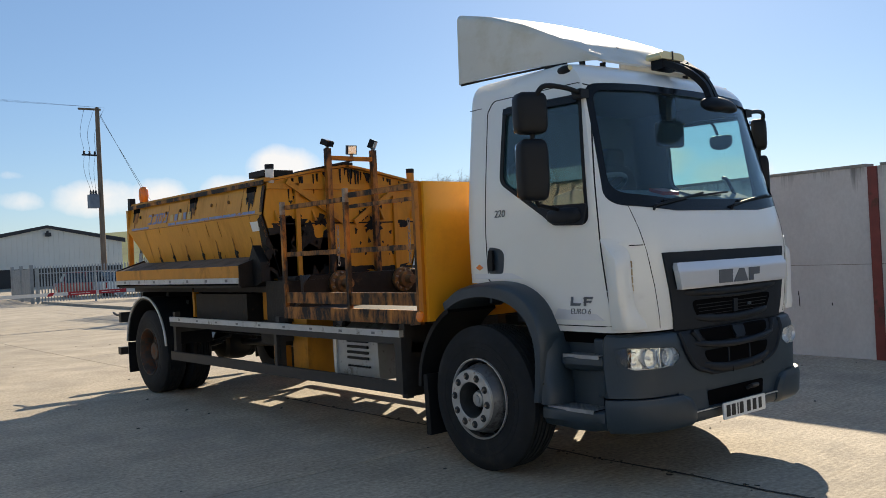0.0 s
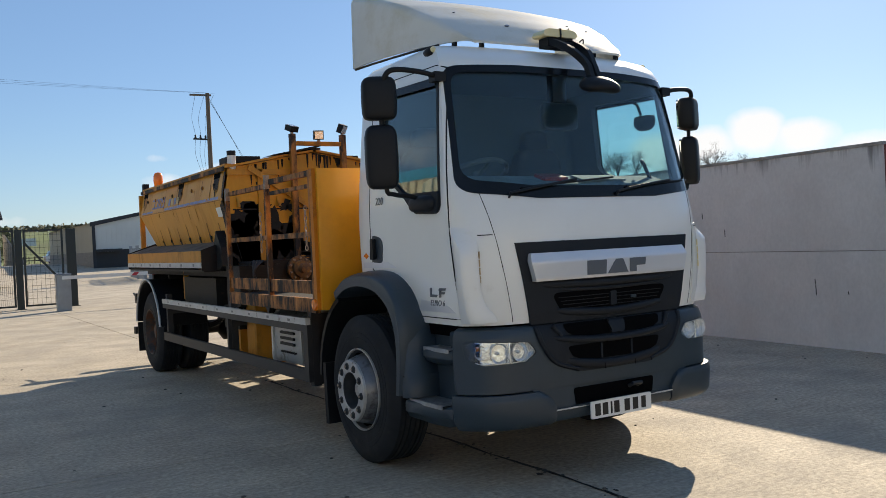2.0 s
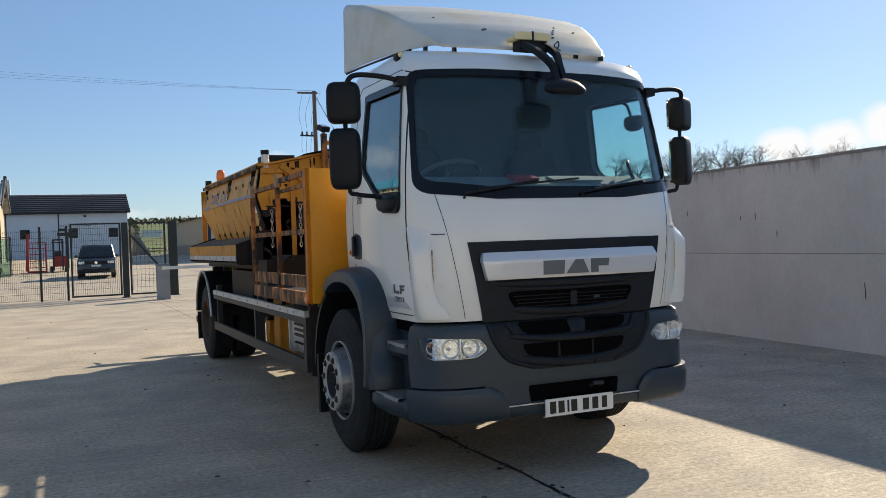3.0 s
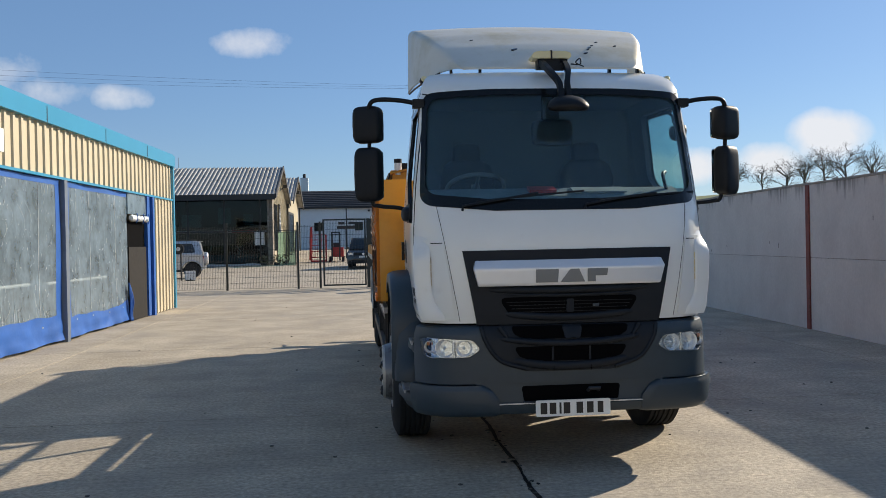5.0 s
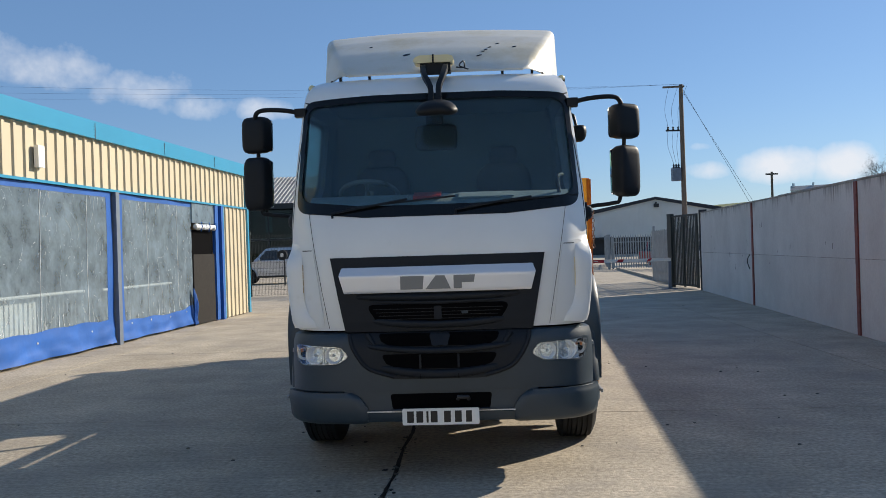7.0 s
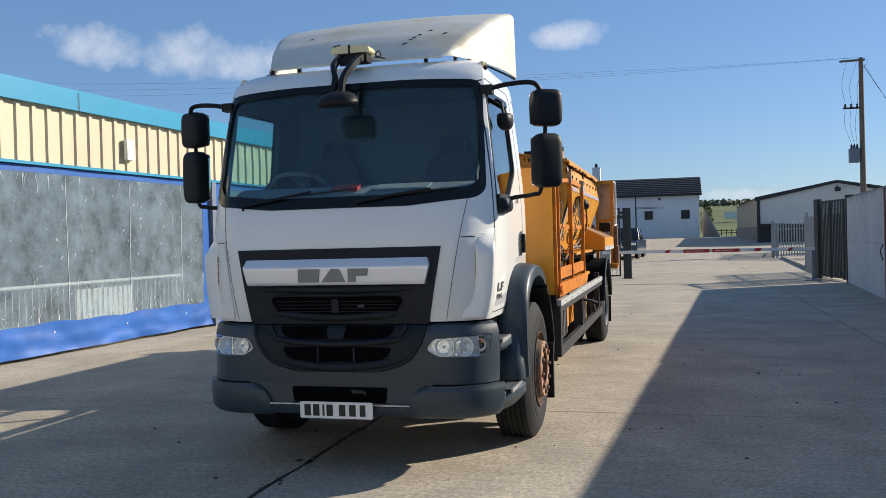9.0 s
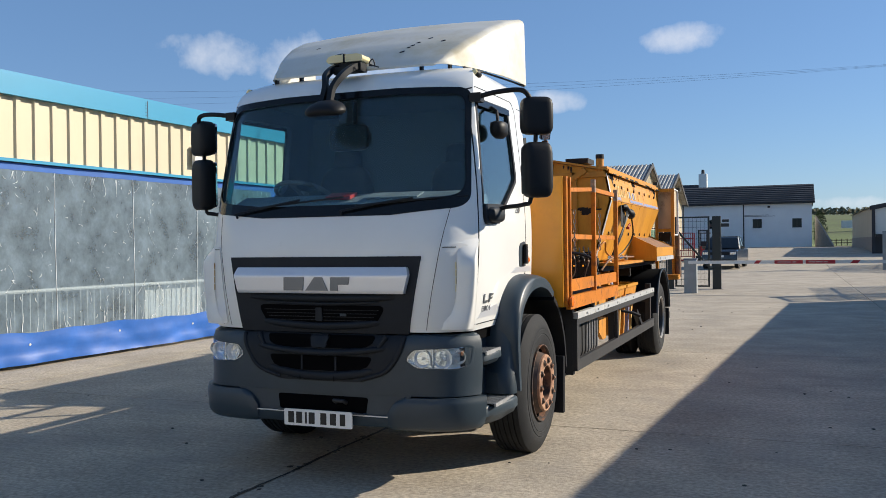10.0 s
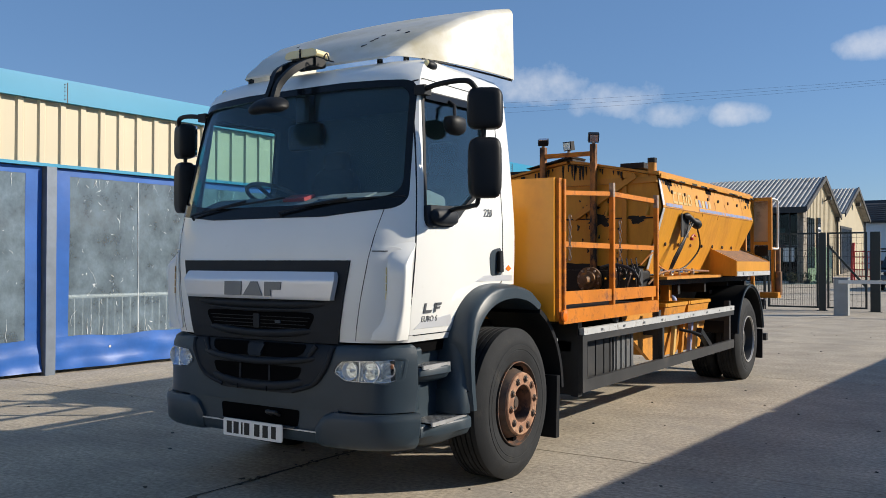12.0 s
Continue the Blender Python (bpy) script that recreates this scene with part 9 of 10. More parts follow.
# ---- parked vehicles ----
def car(name, at, turn, L, W, H, paint, label, hood, boot, belt, wheel_r, pickup=False, kind="car"):
    """A parked car standing along its own +y, its nose towards -y. hood, boot: where the cabin begins and ends, as shares of the length; belt: the waist's share of the height."""
    c = tagged(empty(name, at, turn), label, kind, group="parked cars")
    g = wheel_r * 0.75
    zb, zr = H * belt, H
    y_n, y_t, y_h, y_b = -L / 2, L / 2, -L / 2 + hood * L, -L / 2 + boot * L
    prof = [(y_n + 0.10, g), (y_n, g + 0.2), (y_n + 0.04, zb - 0.22), (y_n + 0.22, zb - 0.10), (y_h, zb), (y_t - 0.05, zb), (y_t, zb - 0.15), (y_t - 0.02, g + 0.2), (y_t - 0.12, g)]
    half = W / 2
    rings = []
    for u, inset, drop in ((-1, 0.10, 0.06), (-0.92, 0.0, 0.0), (0.92, 0.0, 0.0), (1, 0.10, 0.06)):
        rings.append([(u * half, y * (1 - inset * 0.12), z - (drop if z > zb - 0.3 else 0)) for y, z in rounded(prof, 0.10, 3)])
    body = part("body", loft(rings), paint, c, smooth=40)
    cabin = [(y_h - 0.05, zb - 0.02), (y_h + 0.20 * L * 0.55, zr - 0.06), (y_h + 0.75, zr), (y_b - 0.15, zr), (y_b + 0.12, zb - 0.02)]
    rings = []
    for u in (-1, -0.8, 0.8, 1):
        lean = 0.14 if abs(u) > 0.9 else 0.0
        rings.append([(u * half * (0.97 - 0.16 * max(0, (z - zb) / (zr - zb))), y, z - lean * 0.3 * (z - zb)) for y, z in rounded(cabin, 0.08, 3)])
    part("cabin", loft(rings), CARGLASS, c, smooth=40)
    part("roof_panel", prism(rounded([(-half * 0.78, y_h + 0.72), (half * 0.78, y_h + 0.72), (half * 0.78, y_b - 0.12), (-half * 0.78, y_b - 0.12)], 0.1), "z", zr - 0.03, zr + 0.012), paint, c)
    for s in (-1, 1):
        for ya in (y_h + 0.05, (y_h + y_b) / 2 + 0.1, y_b - 0.05):
            lean = 0.12 if ya < y_b - 0.2 else -0.05
            bm = bmesh.new()
            tube(bm, [(s * half * 0.96, ya - 0.02, zb - 0.02), (s * half * 0.80, ya + (0.55 if ya < y_h + 0.2 else 0.0) - (0.12 if ya > y_b - 0.3 else 0), zr - 0.02)], 0.04, 6)
            part("pillar", bm, paint, c)
        part("door_mirror", boxes((min(s * half, s * (half + 0.2)), max(s * half, s * (half + 0.2)), y_h + 0.25, y_h + 0.37, zb, zb + 0.16)), paint, c, bevel=0.03)
        part("headlamp", boxes((min(s * half * 0.62, s * half * 0.93), max(s * half * 0.62, s * half * 0.93), y_n + 0.0, y_n + 0.12, zb - 0.34, zb - 0.20)), REFLECTOR, c, bevel=0.02)
        part("tail_lamp", boxes((min(s * half * 0.80, s * half * 0.985), max(s * half * 0.80, s * half * 0.985), y_t - 0.08, y_t + 0.01, zb - 0.40, zb - 0.05)), LENSRED, c)
        for y in (y_n + 0.19 * L, y_t - 0.20 * L):
            wh = empty("wheel", (s * (half - 0.02), y, wheel_r))
            wh.parent = c
            part("tyre", lathe(bmesh.new(), [(-s * 0.22, wheel_r * 0.62), (-s * 0.22, wheel_r * 0.9), (-s * 0.19, wheel_r), (-s * 0.03, wheel_r), (s * 0.01, wheel_r * 0.92), (s * 0.01, wheel_r * 0.64)], 28, "x"), RUBBER, wh, smooth=40)
            part("rim", lathe(bmesh.new(), [(s * 0.005, wheel_r * 0.64), (-s * 0.02, wheel_r * 0.60), (s * 0.0, wheel_r * 0.25), (s * 0.012, wheel_r * 0.1)], 10, "x"), ALU, wh)
            part("arch", lathe(bmesh.new(), [(s * 0.012, wheel_r * 1.05), (s * 0.022, wheel_r * 1.06), (s * 0.022, wheel_r * 1.2), (s * 0.012, wheel_r * 1.21)], 28, "x"), paint, wh)
        part("sill", boxes((min(s * half * 0.97, s * half * 1.01), max(s * half * 0.97, s * half * 1.01), -L * 0.28, L * 0.28, g, g + 0.10)), BLACK, c)
    gr = part("grille", boxes((-half * 0.58, half * 0.58, y_n - 0.012, y_n + 0.03, zb - 0.36, zb - 0.20)), BLACK, c)
    part("lower_grille", boxes((-half * 0.7, half * 0.7, y_n - 0.005, y_n + 0.03, g + 0.10, g + 0.25)), BLACK, c)
    part("number_plate", boxes((-0.26, 0.26, y_n - 0.022, y_n - 0.014, zb - 0.50, zb - 0.39)), PLATE, c)
    part("maker_disc", lathe(bmesh.new(), [(y_n - 0.022, 0.08), (y_n - 0.014, 0.085)], 16, "y", (0, 0, zb - 0.28)), CHROME, gr)
    if pickup:
        part("load_cover", boxes((-half * 0.9, half * 0.9, y_b + 0.15, y_t - 0.08, zb + 0.004, zb + 0.03)), BLACK, c)
    return c


car("pickup", (-0.85, 50.5, ground_z(-0.85, 50.5)), -4, 5.2, 2.0, 1.88, CARDARK, "dark blue pickup truck parked by the drive", 0.24, 0.66, 0.62, 0.39, True, "pickup")


def off_road_car(at, turn, paint, label):
    """A short upright off-road car, nose towards its own -y: a body with open wheel arches, a painted cabin with glass set in it."""
    c = tagged(empty("off_road_car", at, turn), label, "car", group="parked cars")
    axles, r = (-1.15, 1.38), 0.40

    def arch(y):
        return [(y + 0.50 * math.cos(math.pi * k / 8), 0.42 + 0.46 * math.sin(math.pi * k / 8)) for k in range(9)]

    side = [(-1.95, 0.48), (-1.98, 0.80), (-1.92, 1.02), (-0.95, 1.16), (-0.80, 1.20), (1.92, 1.20), (1.97, 0.95), (1.95, 0.50), *arch(axles[1]), *arch(axles[0])]
    part("body", prism(side, "x", -0.90, 0.90), paint, c, bevel=0.045)
    rings = []
    for u in (-1, -0.9, 0.9, 1):
        rings.append([(u * (0.89 - 0.17 * (z - 1.18) / 0.72), y, z - (0.05 if abs(u) == 1 and z > 1.7 else 0)) for y, z in rounded([(-0.88, 1.18), (-0.22, 1.84), (0.05, 1.90), (1.62, 1.90), (1.78, 1.82), (1.93, 1.18)], 0.06, 3)])
    cabin = part("cabin", loft(rings), paint, c, smooth=35)
    part("roof_spoiler", prism(rounded([(1.55, 1.90), (1.86, 1.885), (1.87, 1.85), (1.6, 1.86)], 0.01), "x", -0.66, 0.66), paint, cabin)
    for e in (-1, 1):
        def glass_at(y, z, d=0, e=e):
            return Vector((e * (0.893 - 0.17 * (z - 1.18) / 0.72 + d), y, z))

        for poly in ([(-0.62, 1.25), (-0.18, 1.74), (0.42, 1.77), (0.46, 1.25)], [(0.58, 1.27), (0.56, 1.77), (1.42, 1.75), (1.58, 1.30)]):
            part("side_window", draped(rounded(poly, 0.07, 3), glass_at, 0.006, step=0.3), CARGLASS, cabin, "dark tinted side window")
        part("rub_strip", boxes((min(e * 0.90, e * 0.925), max(e * 0.90, e * 0.925), -0.60, 0.84, 0.70, 0.80)), ALU, c, "pale rubbing strip")
        part("running_board", boxes((min(e * 0.82, e * 0.97), max(e * 0.82, e * 0.97), -0.62, 0.85, 0.40, 0.45)), FRAME, c)
        part("door_line", boxes((min(e * 0.899, e * 0.903), max(e * 0.899, e * 0.903), 0.508, 0.52, 0.50, 1.19)), FRAME, c)
        part("roof_rail", tube(bmesh.new(), [(e * 0.62, 0.1, 1.90), (e * 0.62, 0.15, 1.95), (e * 0.62, 1.5, 1.95), (e * 0.62, 1.55, 1.90)], 0.018, 6), FRAME, c)
        part("door_mirror", pillow(bmesh.new(), (e * 1.0, -0.52, 1.30), 0.10, 0.05, 0.08, 4.0), paint, c, smooth=60)
        part("tail_lamp", boxes((min(e * 0.74, e * 0.885), max(e * 0.74, e * 0.885), 1.92, 1.985, 0.85, 1.12)), LENSRED, c)
        for y in axles:
            wh = empty("wheel", (e * 0.86, y, r))
            wh.parent = c
            part("tyre", lathe(bmesh.new(), [(-e * 0.22, r * 0.62), (-e * 0.22, r * 0.9), (-e * 0.19, r), (-e * 0.03, r), (e * 0.01, r * 0.92), (e * 0.01, r * 0.66)], 28, "x"), RUBBER, wh, smooth=40)
            part("rim", lathe(bmesh.new(), [(e * 0.005, r * 0.66), (-e * 0.03, r * 0.60), (-e * 0.045, r * 0.30), (-e * 0.02, r * 0.1)], 24, "x"), FRAME, wh)
            for k in range(9):
                a = 2 * math.pi * k / 9
                part("spoke", tube(bmesh.new(), [(-e * 0.018, 0.06 * math.sin(a), 0.06 * math.cos(a)), (-e * 0.002, r * 0.62 * math.sin(a), r * 0.62 * math.cos(a))], 0.016, 6), ALU, wh)
            flare = [(e * 0.90, y + 0.52 * math.cos(math.pi * k / 12), 0.42 + 0.48 * math.sin(math.pi * k / 12)) for k in range(13)]
            part("arch_flare", tube(bmesh.new(), flare, 0.045, 6), paint, wh).matrix_parent_inverse = wh.matrix_basis.inverted()
    part("windscreen", draped(rounded([(-0.70, 1.24), (0.70, 1.24), (0.60, 1.78), (-0.60, 1.78)], 0.06, 3), lambda x, z, d=0: Vector((x, -0.885 + (z - 1.18) - d - 0.006, z)), 0.006, step=0.3), CARGLASS, cabin)
    part("rear_window", draped(rounded([(-0.62, 1.30), (0.62, 1.30), (0.56, 1.76), (-0.56, 1.76)], 0.06, 3), lambda x, z, d=0: Vector((x, 1.935 - 0.22 * (z - 1.18) / 0.64 + d, z)), 0.006, step=0.3), CARGLASS, cabin)
    spare = part("spare_wheel_cover", lathe(bmesh.new(), [(1.97, 0.33), (2.12, 0.33), (2.16, 0.28), (2.16, 0.01)], 28, "y", (0.05, 0, 0.98)), paint, c, smooth=35)
    part("cover_ring", lathe(bmesh.new(), [(2.161, 0.24), (2.166, 0.23), (2.161, 0.22)], 28, "y", (0.05, 0, 0.98), caps=False), ALU, spare)
    part("rear_bumper", boxes((-0.86, 0.86, 1.90, 2.03, 0.48, 0.66)), paint, c, bevel=0.03)
    part("front_bumper", boxes((-0.88, 0.88, -2.05, -1.92, 0.46, 0.72)), paint, c, bevel=0.04)
    part("front_grille", boxes((-0.45, 0.45, -1.99, -1.95, 0.80, 0.98)), FRAME, c)
    each("headlamp", ((-0.86, -0.52, -1.985, -1.90, 0.80, 0.97), (0.52, 0.86, -1.985, -1.90, 0.80, 0.97)), REFLECTOR, c, bevel=0.02)
    part("underside", boxes((-0.70, 0.70, -1.8, 1.8, 0.34, 0.50)), FRAME, c)
    return c


off_road_car((-11.18, 39.7, 0.0), -83, CARMETAL, "silver-white short off-road car with tinted windows")
for k, (x, y, t, p, lab) in enumerate(((12.3, 52.0, 80, CARRED, "dark red hatchback behind the palisade"), (14.2, 50.5, 100, CARSILVER, "silver car parked behind the palisade"), (16.6, 49.0, 95, CARSILVER, "pale car parked behind the palisade"), (11.6, 107.0, 92, CARSILVER, "pale car parked by the field"))):
    car("parked_car", (x, y, ground_z(x, y)), t, 4.3, 1.78, 1.5, p, lab, 0.26, 0.9, 0.60, 0.32)

car("display_car", (-10.2, 58.6, 0.06), 75, 4.2, 1.8, 1.55, CARSILVER, "pale car standing inside the showroom", 0.26, 0.9, 0.60, 0.32)
car("display_car", (-16.5, 59.3, 0.06), 110, 4.3, 1.8, 1.5, CARDARK, "dark car standing inside the showroom", 0.26, 0.9, 0.60, 0.32)
stand = tagged(empty("wheel_display", (-9.75, 36.6, 0)), "spare wheel on a white display stand", "display")
part("pole", tube(bmesh.new(), [(0, 0, 0), (0, 0, 1.5)], 0.04, 8), FRAME, stand)
part("wheel_disc", lathe(bmesh.new(), [(-0.08, 0.14), (-0.08, 0.25), (0.08, 0.25), (0.08, 0.14)], 24, "y", (-0.1, 0, 1.5)), RUBBER, stand, smooth=40)
part("wheel_face", lathe(bmesh.new(), [(-0.11, 0.04), (-0.108, 0.10), (-0.09, 0.10)], 12, "y", (-0.1, 0, 1.5)), ALU, stand)
part("wheel_well", lathe(bmesh.new(), [(-0.05, 0.05), (-0.05, 0.15), (0.05, 0.15)], 20, "y", (-0.1, 0, 1.5)), BLACK, stand)
cube = tagged(empty("sign_cube", (-9.28, 36.3, 0)), "white box sign standing on the ground", "sign")
part("box", box(bmesh.new(), -0.22, 0.22, -0.2, 0.2, 0.04, 0.46, pose(0, 0, 0, 0, 0, 20)), WHITEBOARD, cube, bevel=0.02)
part("foot", box(bmesh.new(), -0.2, 0.2, -0.18, 0.18, 0.0, 0.04, pose(0, 0, 0, 0, 0, 20)), FRAME, cube)
part("mark", lathe(bmesh.new(), [(-0.206, 0.10), (-0.2, 0.10)], 18, "y"), FRAME, cube)

# red farm machines and a rail rack by the white building
cage = tagged(empty("machine_cage", (-4.25, 60.0, 0.3)), "red mesh cage of a farm machine", "machine", group="farm machines")
for x in (-0.55, 0.55):
    for y in (-0.5, 0.5):
        part("post", boxes((x - 0.04, x + 0.04, y - 0.04, y + 0.04, 0.1, 2.0)), RED, cage)
for z in (0.3, 0.75, 1.2, 1.6, 1.98):
    for y in (-0.5, 0.5):
        part("rail", boxes((-0.51, 0.51, y - 0.025, y + 0.025, z, z + 0.05)), RED, cage)
for k in range(6):
    part("bar", boxes((-0.42 + 0.16 * k, -0.39 + 0.16 * k, -0.535, -0.526, 0.3, 1.95)), RED, cage)
part("mast", prism([(-0.72, 0.1), (-0.56, 0.1), (-0.45, 2.6), (-0.62, 2.6)], "y", -0.12, 0.12), RED, cage)
part("deck", boxes((-0.6, 0.6, -0.55, 0.55, 0.0, 0.1)), RED, cage)
lift = tagged(empty("fork_lift", (-2.95, 60.0, 0.3)), "red fork lift with a dark mast and cab frame", "machine", group="farm machines")
part("body", boxes((-0.35, 0.55, -0.8, 0.8, 0.35, 1.05)), RED, lift, bevel=0.06)
for x in (-0.28, 0.28):
    part("mast", boxes((x - 0.05, x + 0.05, -1.1, -0.98, 0.1, 2.1)), FRAME, lift)
    part("cab_post", boxes((x - 0.04, x + 0.04, 0.3, 0.38, 1.05, 1.95)), FRAME, lift)
part("cab_roof", boxes((-0.4, 0.4, -0.6, 0.5, 1.951, 2.02)), FRAME, lift)
part("mast_head", boxes((-0.34, 0.34, -1.12, -0.96, 2.101, 2.2)), FRAME, lift)
part("seat", boxes((-0.22, 0.22, 0.0, 0.4, 1.051, 1.4)), FRAME, lift, bevel=0.04)
for x in (-0.42, 0.5):
    for y in (-0.6, 0.6):
        part("tyre", lathe(bmesh.new(), [(-0.1, 0.15), (-0.1, 0.34), (0.1, 0.34), (0.1, 0.15)], 18, "x", (x, y, 0.04)), RUBBER, lift, smooth=40)
rack = tagged(empty("lamp_rack", (-2.25, 64.5, 0.3)), "dark stand with work lamps", "stand")
part("post", boxes((-0.05, 0.05, -0.05, 0.05, 0, 2.6)), FRAME, rack)
part("head", boxes((-0.7, 0.7, -0.1, 0.1, 2.5, 2.75), (-0.6, -0.1, -0.1, 0.1, 2.85, 3.05), (0.2, 0.7, -0.1, 0.1, 2.85, 3.05)), FRAME, rack)

# ---- power line ----
pole = tagged(empty("power_pole", (13.4, 53.0, 0)), "weathered wooden power pole with a transformer", "pole")
part("shaft", tube(bmesh.new(), [(0, 0, -0.3), (0, 0, 12.0)], [0.19, 0.13], 14), WOOD, pole, smooth=40)
part("cross_arm", box(bmesh.new(), -0.75, 0.75, -0.05, 0.05, 11.80, 11.92, pose(0.1, 0, 0, 0, -3, 12)), WOOD, pole)
part("cross_arm", box(bmesh.new(), -0.75, 0.3, -0.05, 0.05, 8.9, 9.0, pose(-0.35, 0, 0, 0, 0, 10)), FRAME, pole)
tr = part("transformer", boxes((-0.75, -0.2, -0.3, 0.3, 5.6, 6.45)), GALV, pole, "grey finned transformer", bevel=0.03)
for k in range(3):
    part("bushing", lathe(bmesh.new(), [(6.45, 0.06), (6.5, 0.09), (6.55, 0.05), (6.6, 0.08), (6.75, 0.03)], 10, "z", (-0.62 + 0.16 * k, 0, 0)), FRAME, tr, smooth=40)
    part("insulator", lathe(bmesh.new(), [(9.0, 0.05), (9.06, 0.08), (9.1, 0.04), (9.16, 0.08), (9.22, 0.03)], 10, "z", (-0.95 + 0.35 * k, -0.1 + 0.06 * k, 0)), FRAME, pole, smooth=40)
    part("drop_wire", tube(bmesh.new(), curve_pts([(-0.8 + 0.6 * k, 0, 11.9), (-1.1 + 0.45 * k, 0, 10.4), (-0.95 + 0.35 * k, -0.1, 9.2), (-1.0 + 0.3 * k, -0.1, 8.0), (-0.62 + 0.16 * k, 0, 6.75)], 5), 0.010, 4), FRAME, pole)
for k in range(2):
    part("stay_wire", tube(bmesh.new(), [(0.1, 0, 11.7 - 0.15 * k), (7.1 + 0.45 * k, 2.0, 0)], 0.013, 4), FRAME, pole)
line = tagged(empty("power_line"), "three sagging overhead wires", "cable")
for k in range(3):
    a, b = Vector((12.7 + 0.6 * k, 53, 12.02)), Vector((-52 + 0.8 * k, 38.0, 11.7 + 0.5 * k))
    pts = [a.lerp(b, t / 14) - Vector((0, 0, 4 * 0.75 * (t / 14) * (1 - t / 14))) for t in range(15)]
    part("wire", tube(bmesh.new(), pts, 0.005, 4), FRAME, line)
pole2 = tagged(empty("far_pole", (38, 112, ground_z(38, 112) - 0.2)), "far wooden service pole", "pole")
part("shaft", tube(bmesh.new(), [(0, 0, 0), (0, 0, 9.3)], [0.2, 0.15], 8), WOOD, pole2)
part("cross_arm", boxes((-0.8, 0.8, -0.06, 0.06, 8.9, 9.1)), WOOD, pole2)


# ---- hill, hedges, bare trees, far house ----
def bare_tree(at, height, seed):
    r = random.Random(seed)
    t = tagged(empty("tree", at, r.uniform(0, 360)), "leafless winter tree with a dense crown of fine twigs", "tree", group="trees on the ridge")
    trunk, twigs = bmesh.new(), bmesh.new()

    def grow(p, d, length, rad, depth):
        q = p + d * length * 0.5 + Vector((r.uniform(-1, 1), r.uniform(-1, 1), 0)) * length * 0.05
        e = p + d * length
        tube(trunk if depth < 2 else twigs, [p, q, e], [rad, rad * 0.8, rad * 0.62], 5 if depth < 2 else 3)
        if depth >= 5:
            return
        for _ in range(4 if depth else 10):
            a = Vector((r.gauss(0, 1), r.gauss(0, 1), r.gauss(0, 0.8))).normalized()
            n = (d * 1.0 + a * (0.95 if depth else 1.3) + Vector((0, 0, 0.05))).normalized()
            grow(p.lerp(e, r.uniform(0.35, 1.0)), n, length * r.uniform(0.48, 0.74), rad * 0.43, depth + 1)

    grow(Vector((0, 0, 0)), Vector((0, 0, 1)), height * 0.40, height * 0.021, 0)
    part("trunk", trunk, TWIG, t)
    part("crown", twigs, TWIG, t, "fine bare twigs")
    return t


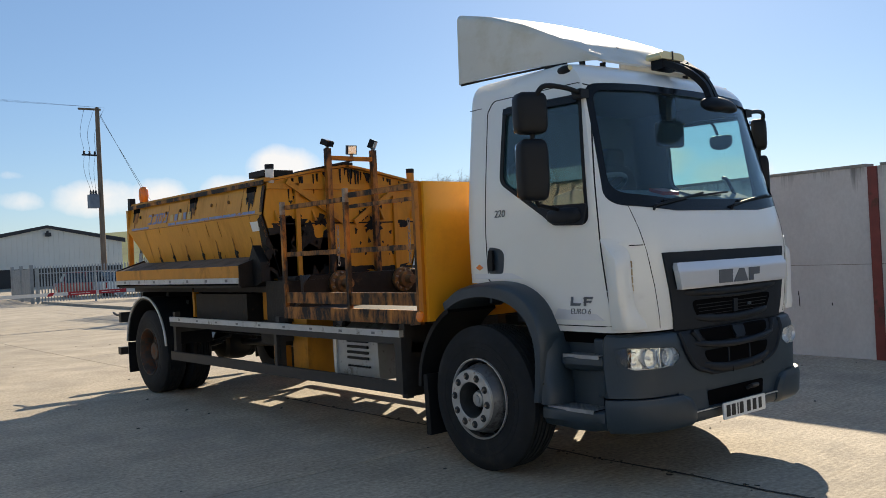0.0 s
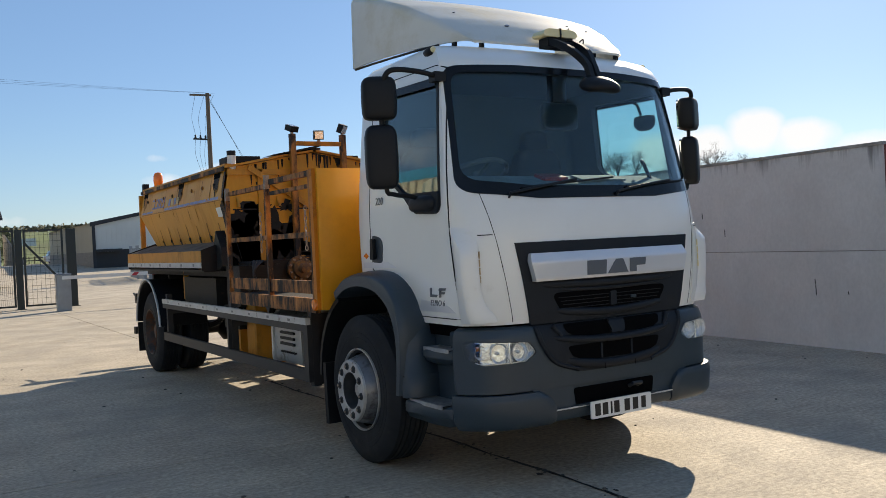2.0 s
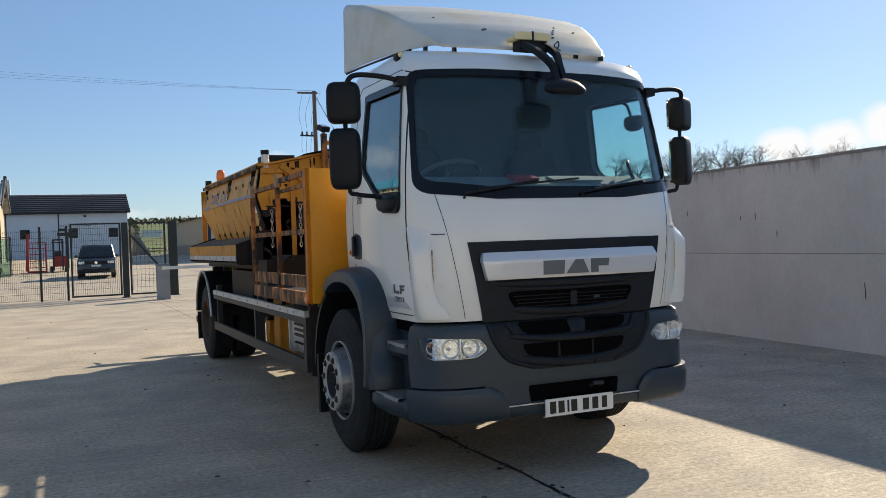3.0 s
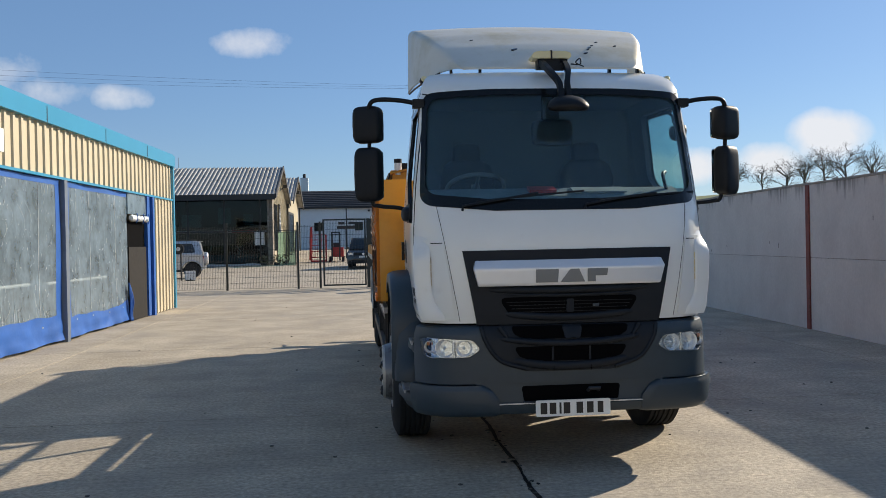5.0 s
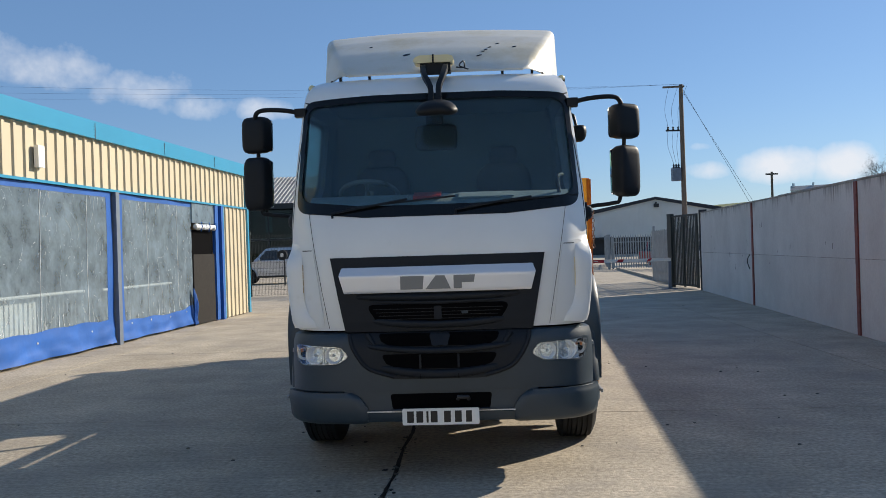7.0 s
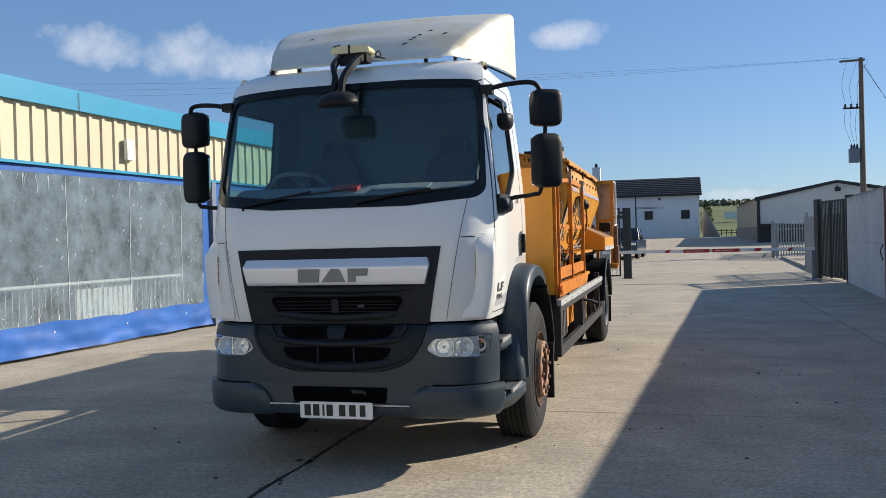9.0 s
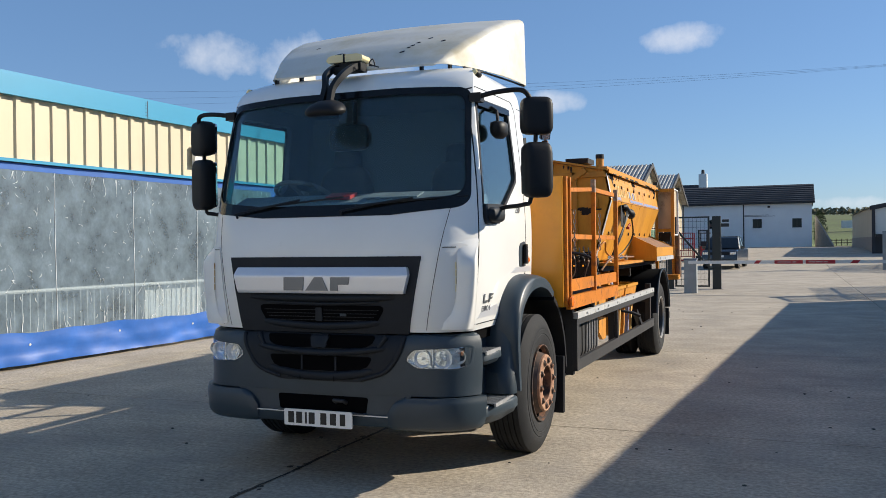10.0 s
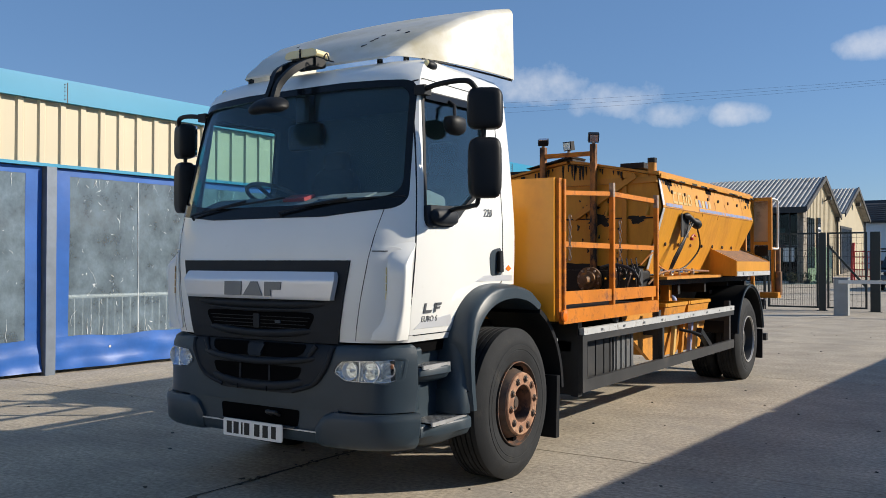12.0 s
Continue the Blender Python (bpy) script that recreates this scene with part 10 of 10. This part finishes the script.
rt = random.Random(21)
protos = [bare_tree((78 + 4 * k, 168, 0), 12.0, 30 + k) for k in range(3)]
spots = [(24.4, 9.0), (26.1, 6.8), (27.6, 7.6), (28.6, 8.2), (29.7, 10.4), (30.9, 9.6), (32.4, 8.5), (34.0, 8.6), (35.4, 8.8), (36.8, 8.4), (37.9, 8.8), (39.0, 9.0), (40.1, 8.8), (41.0, 9.2), (42.0, 9.0), (43.0, 8.8), (44.2, 9.4), (46.8, 8), (49, 8), (51, 7.5)]
for k, (az, h) in enumerate(spots):
    dd = 250 + rt.uniform(-6, 6)
    x, y = dd * math.sin(radians(az)), dd * math.cos(radians(az))
    m = Matrix.Translation((x, y, ground_z(x, y) - 0.2)) @ Matrix.Rotation(rt.uniform(0, 6.28), 4, "Z") @ Matrix.Scale((h + 1.9) / 9.0, 4)
    if k < 3:
        protos[k].matrix_basis = m
    else:
        copy_thing(protos[k % 3], m)


def hedge(az0, az1, dist, h, seed, label):
    r = random.Random(seed)
    bm = bmesh.new()
    n = int((az1 - az0) / 0.055)
    for k in range(n):
        az = radians(az0 + (az1 - az0) * k / n)
        dd = dist + r.uniform(-2.5, 2.5)
        x, y = dd * math.sin(az), dd * math.cos(az)
        hh = h * r.uniform(0.5, 1.15)
        z = ground_z(x, y)
        for j in range(5):
            p = Vector((x + r.gauss(0, 0.5), y + r.gauss(0, 0.5), z + hh * r.uniform(0.1, 1.0)))
            a = Vector((r.gauss(0, 1), r.gauss(0, 1), r.gauss(0, 1))).normalized() * 0.45
            b = a.orthogonal().normalized() * 0.4
            bm.faces.new([bm.verts.new(q) for q in (p - a, p + b, p + a, p - b)])
    return tagged(part("hedge", bm, HEDGE), label, "hedge", kind="stuff")


hedge(-8, 12, 210, 1.3, 1, "dark winter hedgerow across the field")
hedge(-6, 11, 300, 2.8, 2, "line of brown scrub on the hill")
hedge(27, 60, 236, 1.4, 3, "low hedge along the ridge")
fh = tagged(empty("far_house", (90.6, 243.7, ground_z(90.6, 243.7)), -20.4), "small white farmhouse with a slate roof on the hill", "house")
part("wall", boxes((-5, 5, -3, 3, -0.5, 3.4)), RENDERED, fh)
part("roof", prism([(-3.3, 3.3), (3.3, 3.3), (0, 4.75)], "x", -5.2, 5.2), ROOFSHEET, fh)
for x in (-3.4, -1.2, 1.2, 3.4):
    part("window", boxes((x - 0.4, x + 0.4, -3.05, -3.001, 2.0, 2.9)), DARKGLASS, fh)
part("chimney", boxes((-4.8, -4.1, -0.4, 0.4, 4.2, 5.5)), RENDERED, fh)
part("chimney", boxes((0.4, 1.0, -0.4, 0.4, 4.5, 5.5)), RENDERED, fh)
fs = tagged(part("field_sign", boxes((10.2, 13.6, 150, 150.1, ground_z(12, 150) + 0.5, ground_z(12, 150) + 1.7)), WHITEBOARD), "pale board standing in the field", "board")
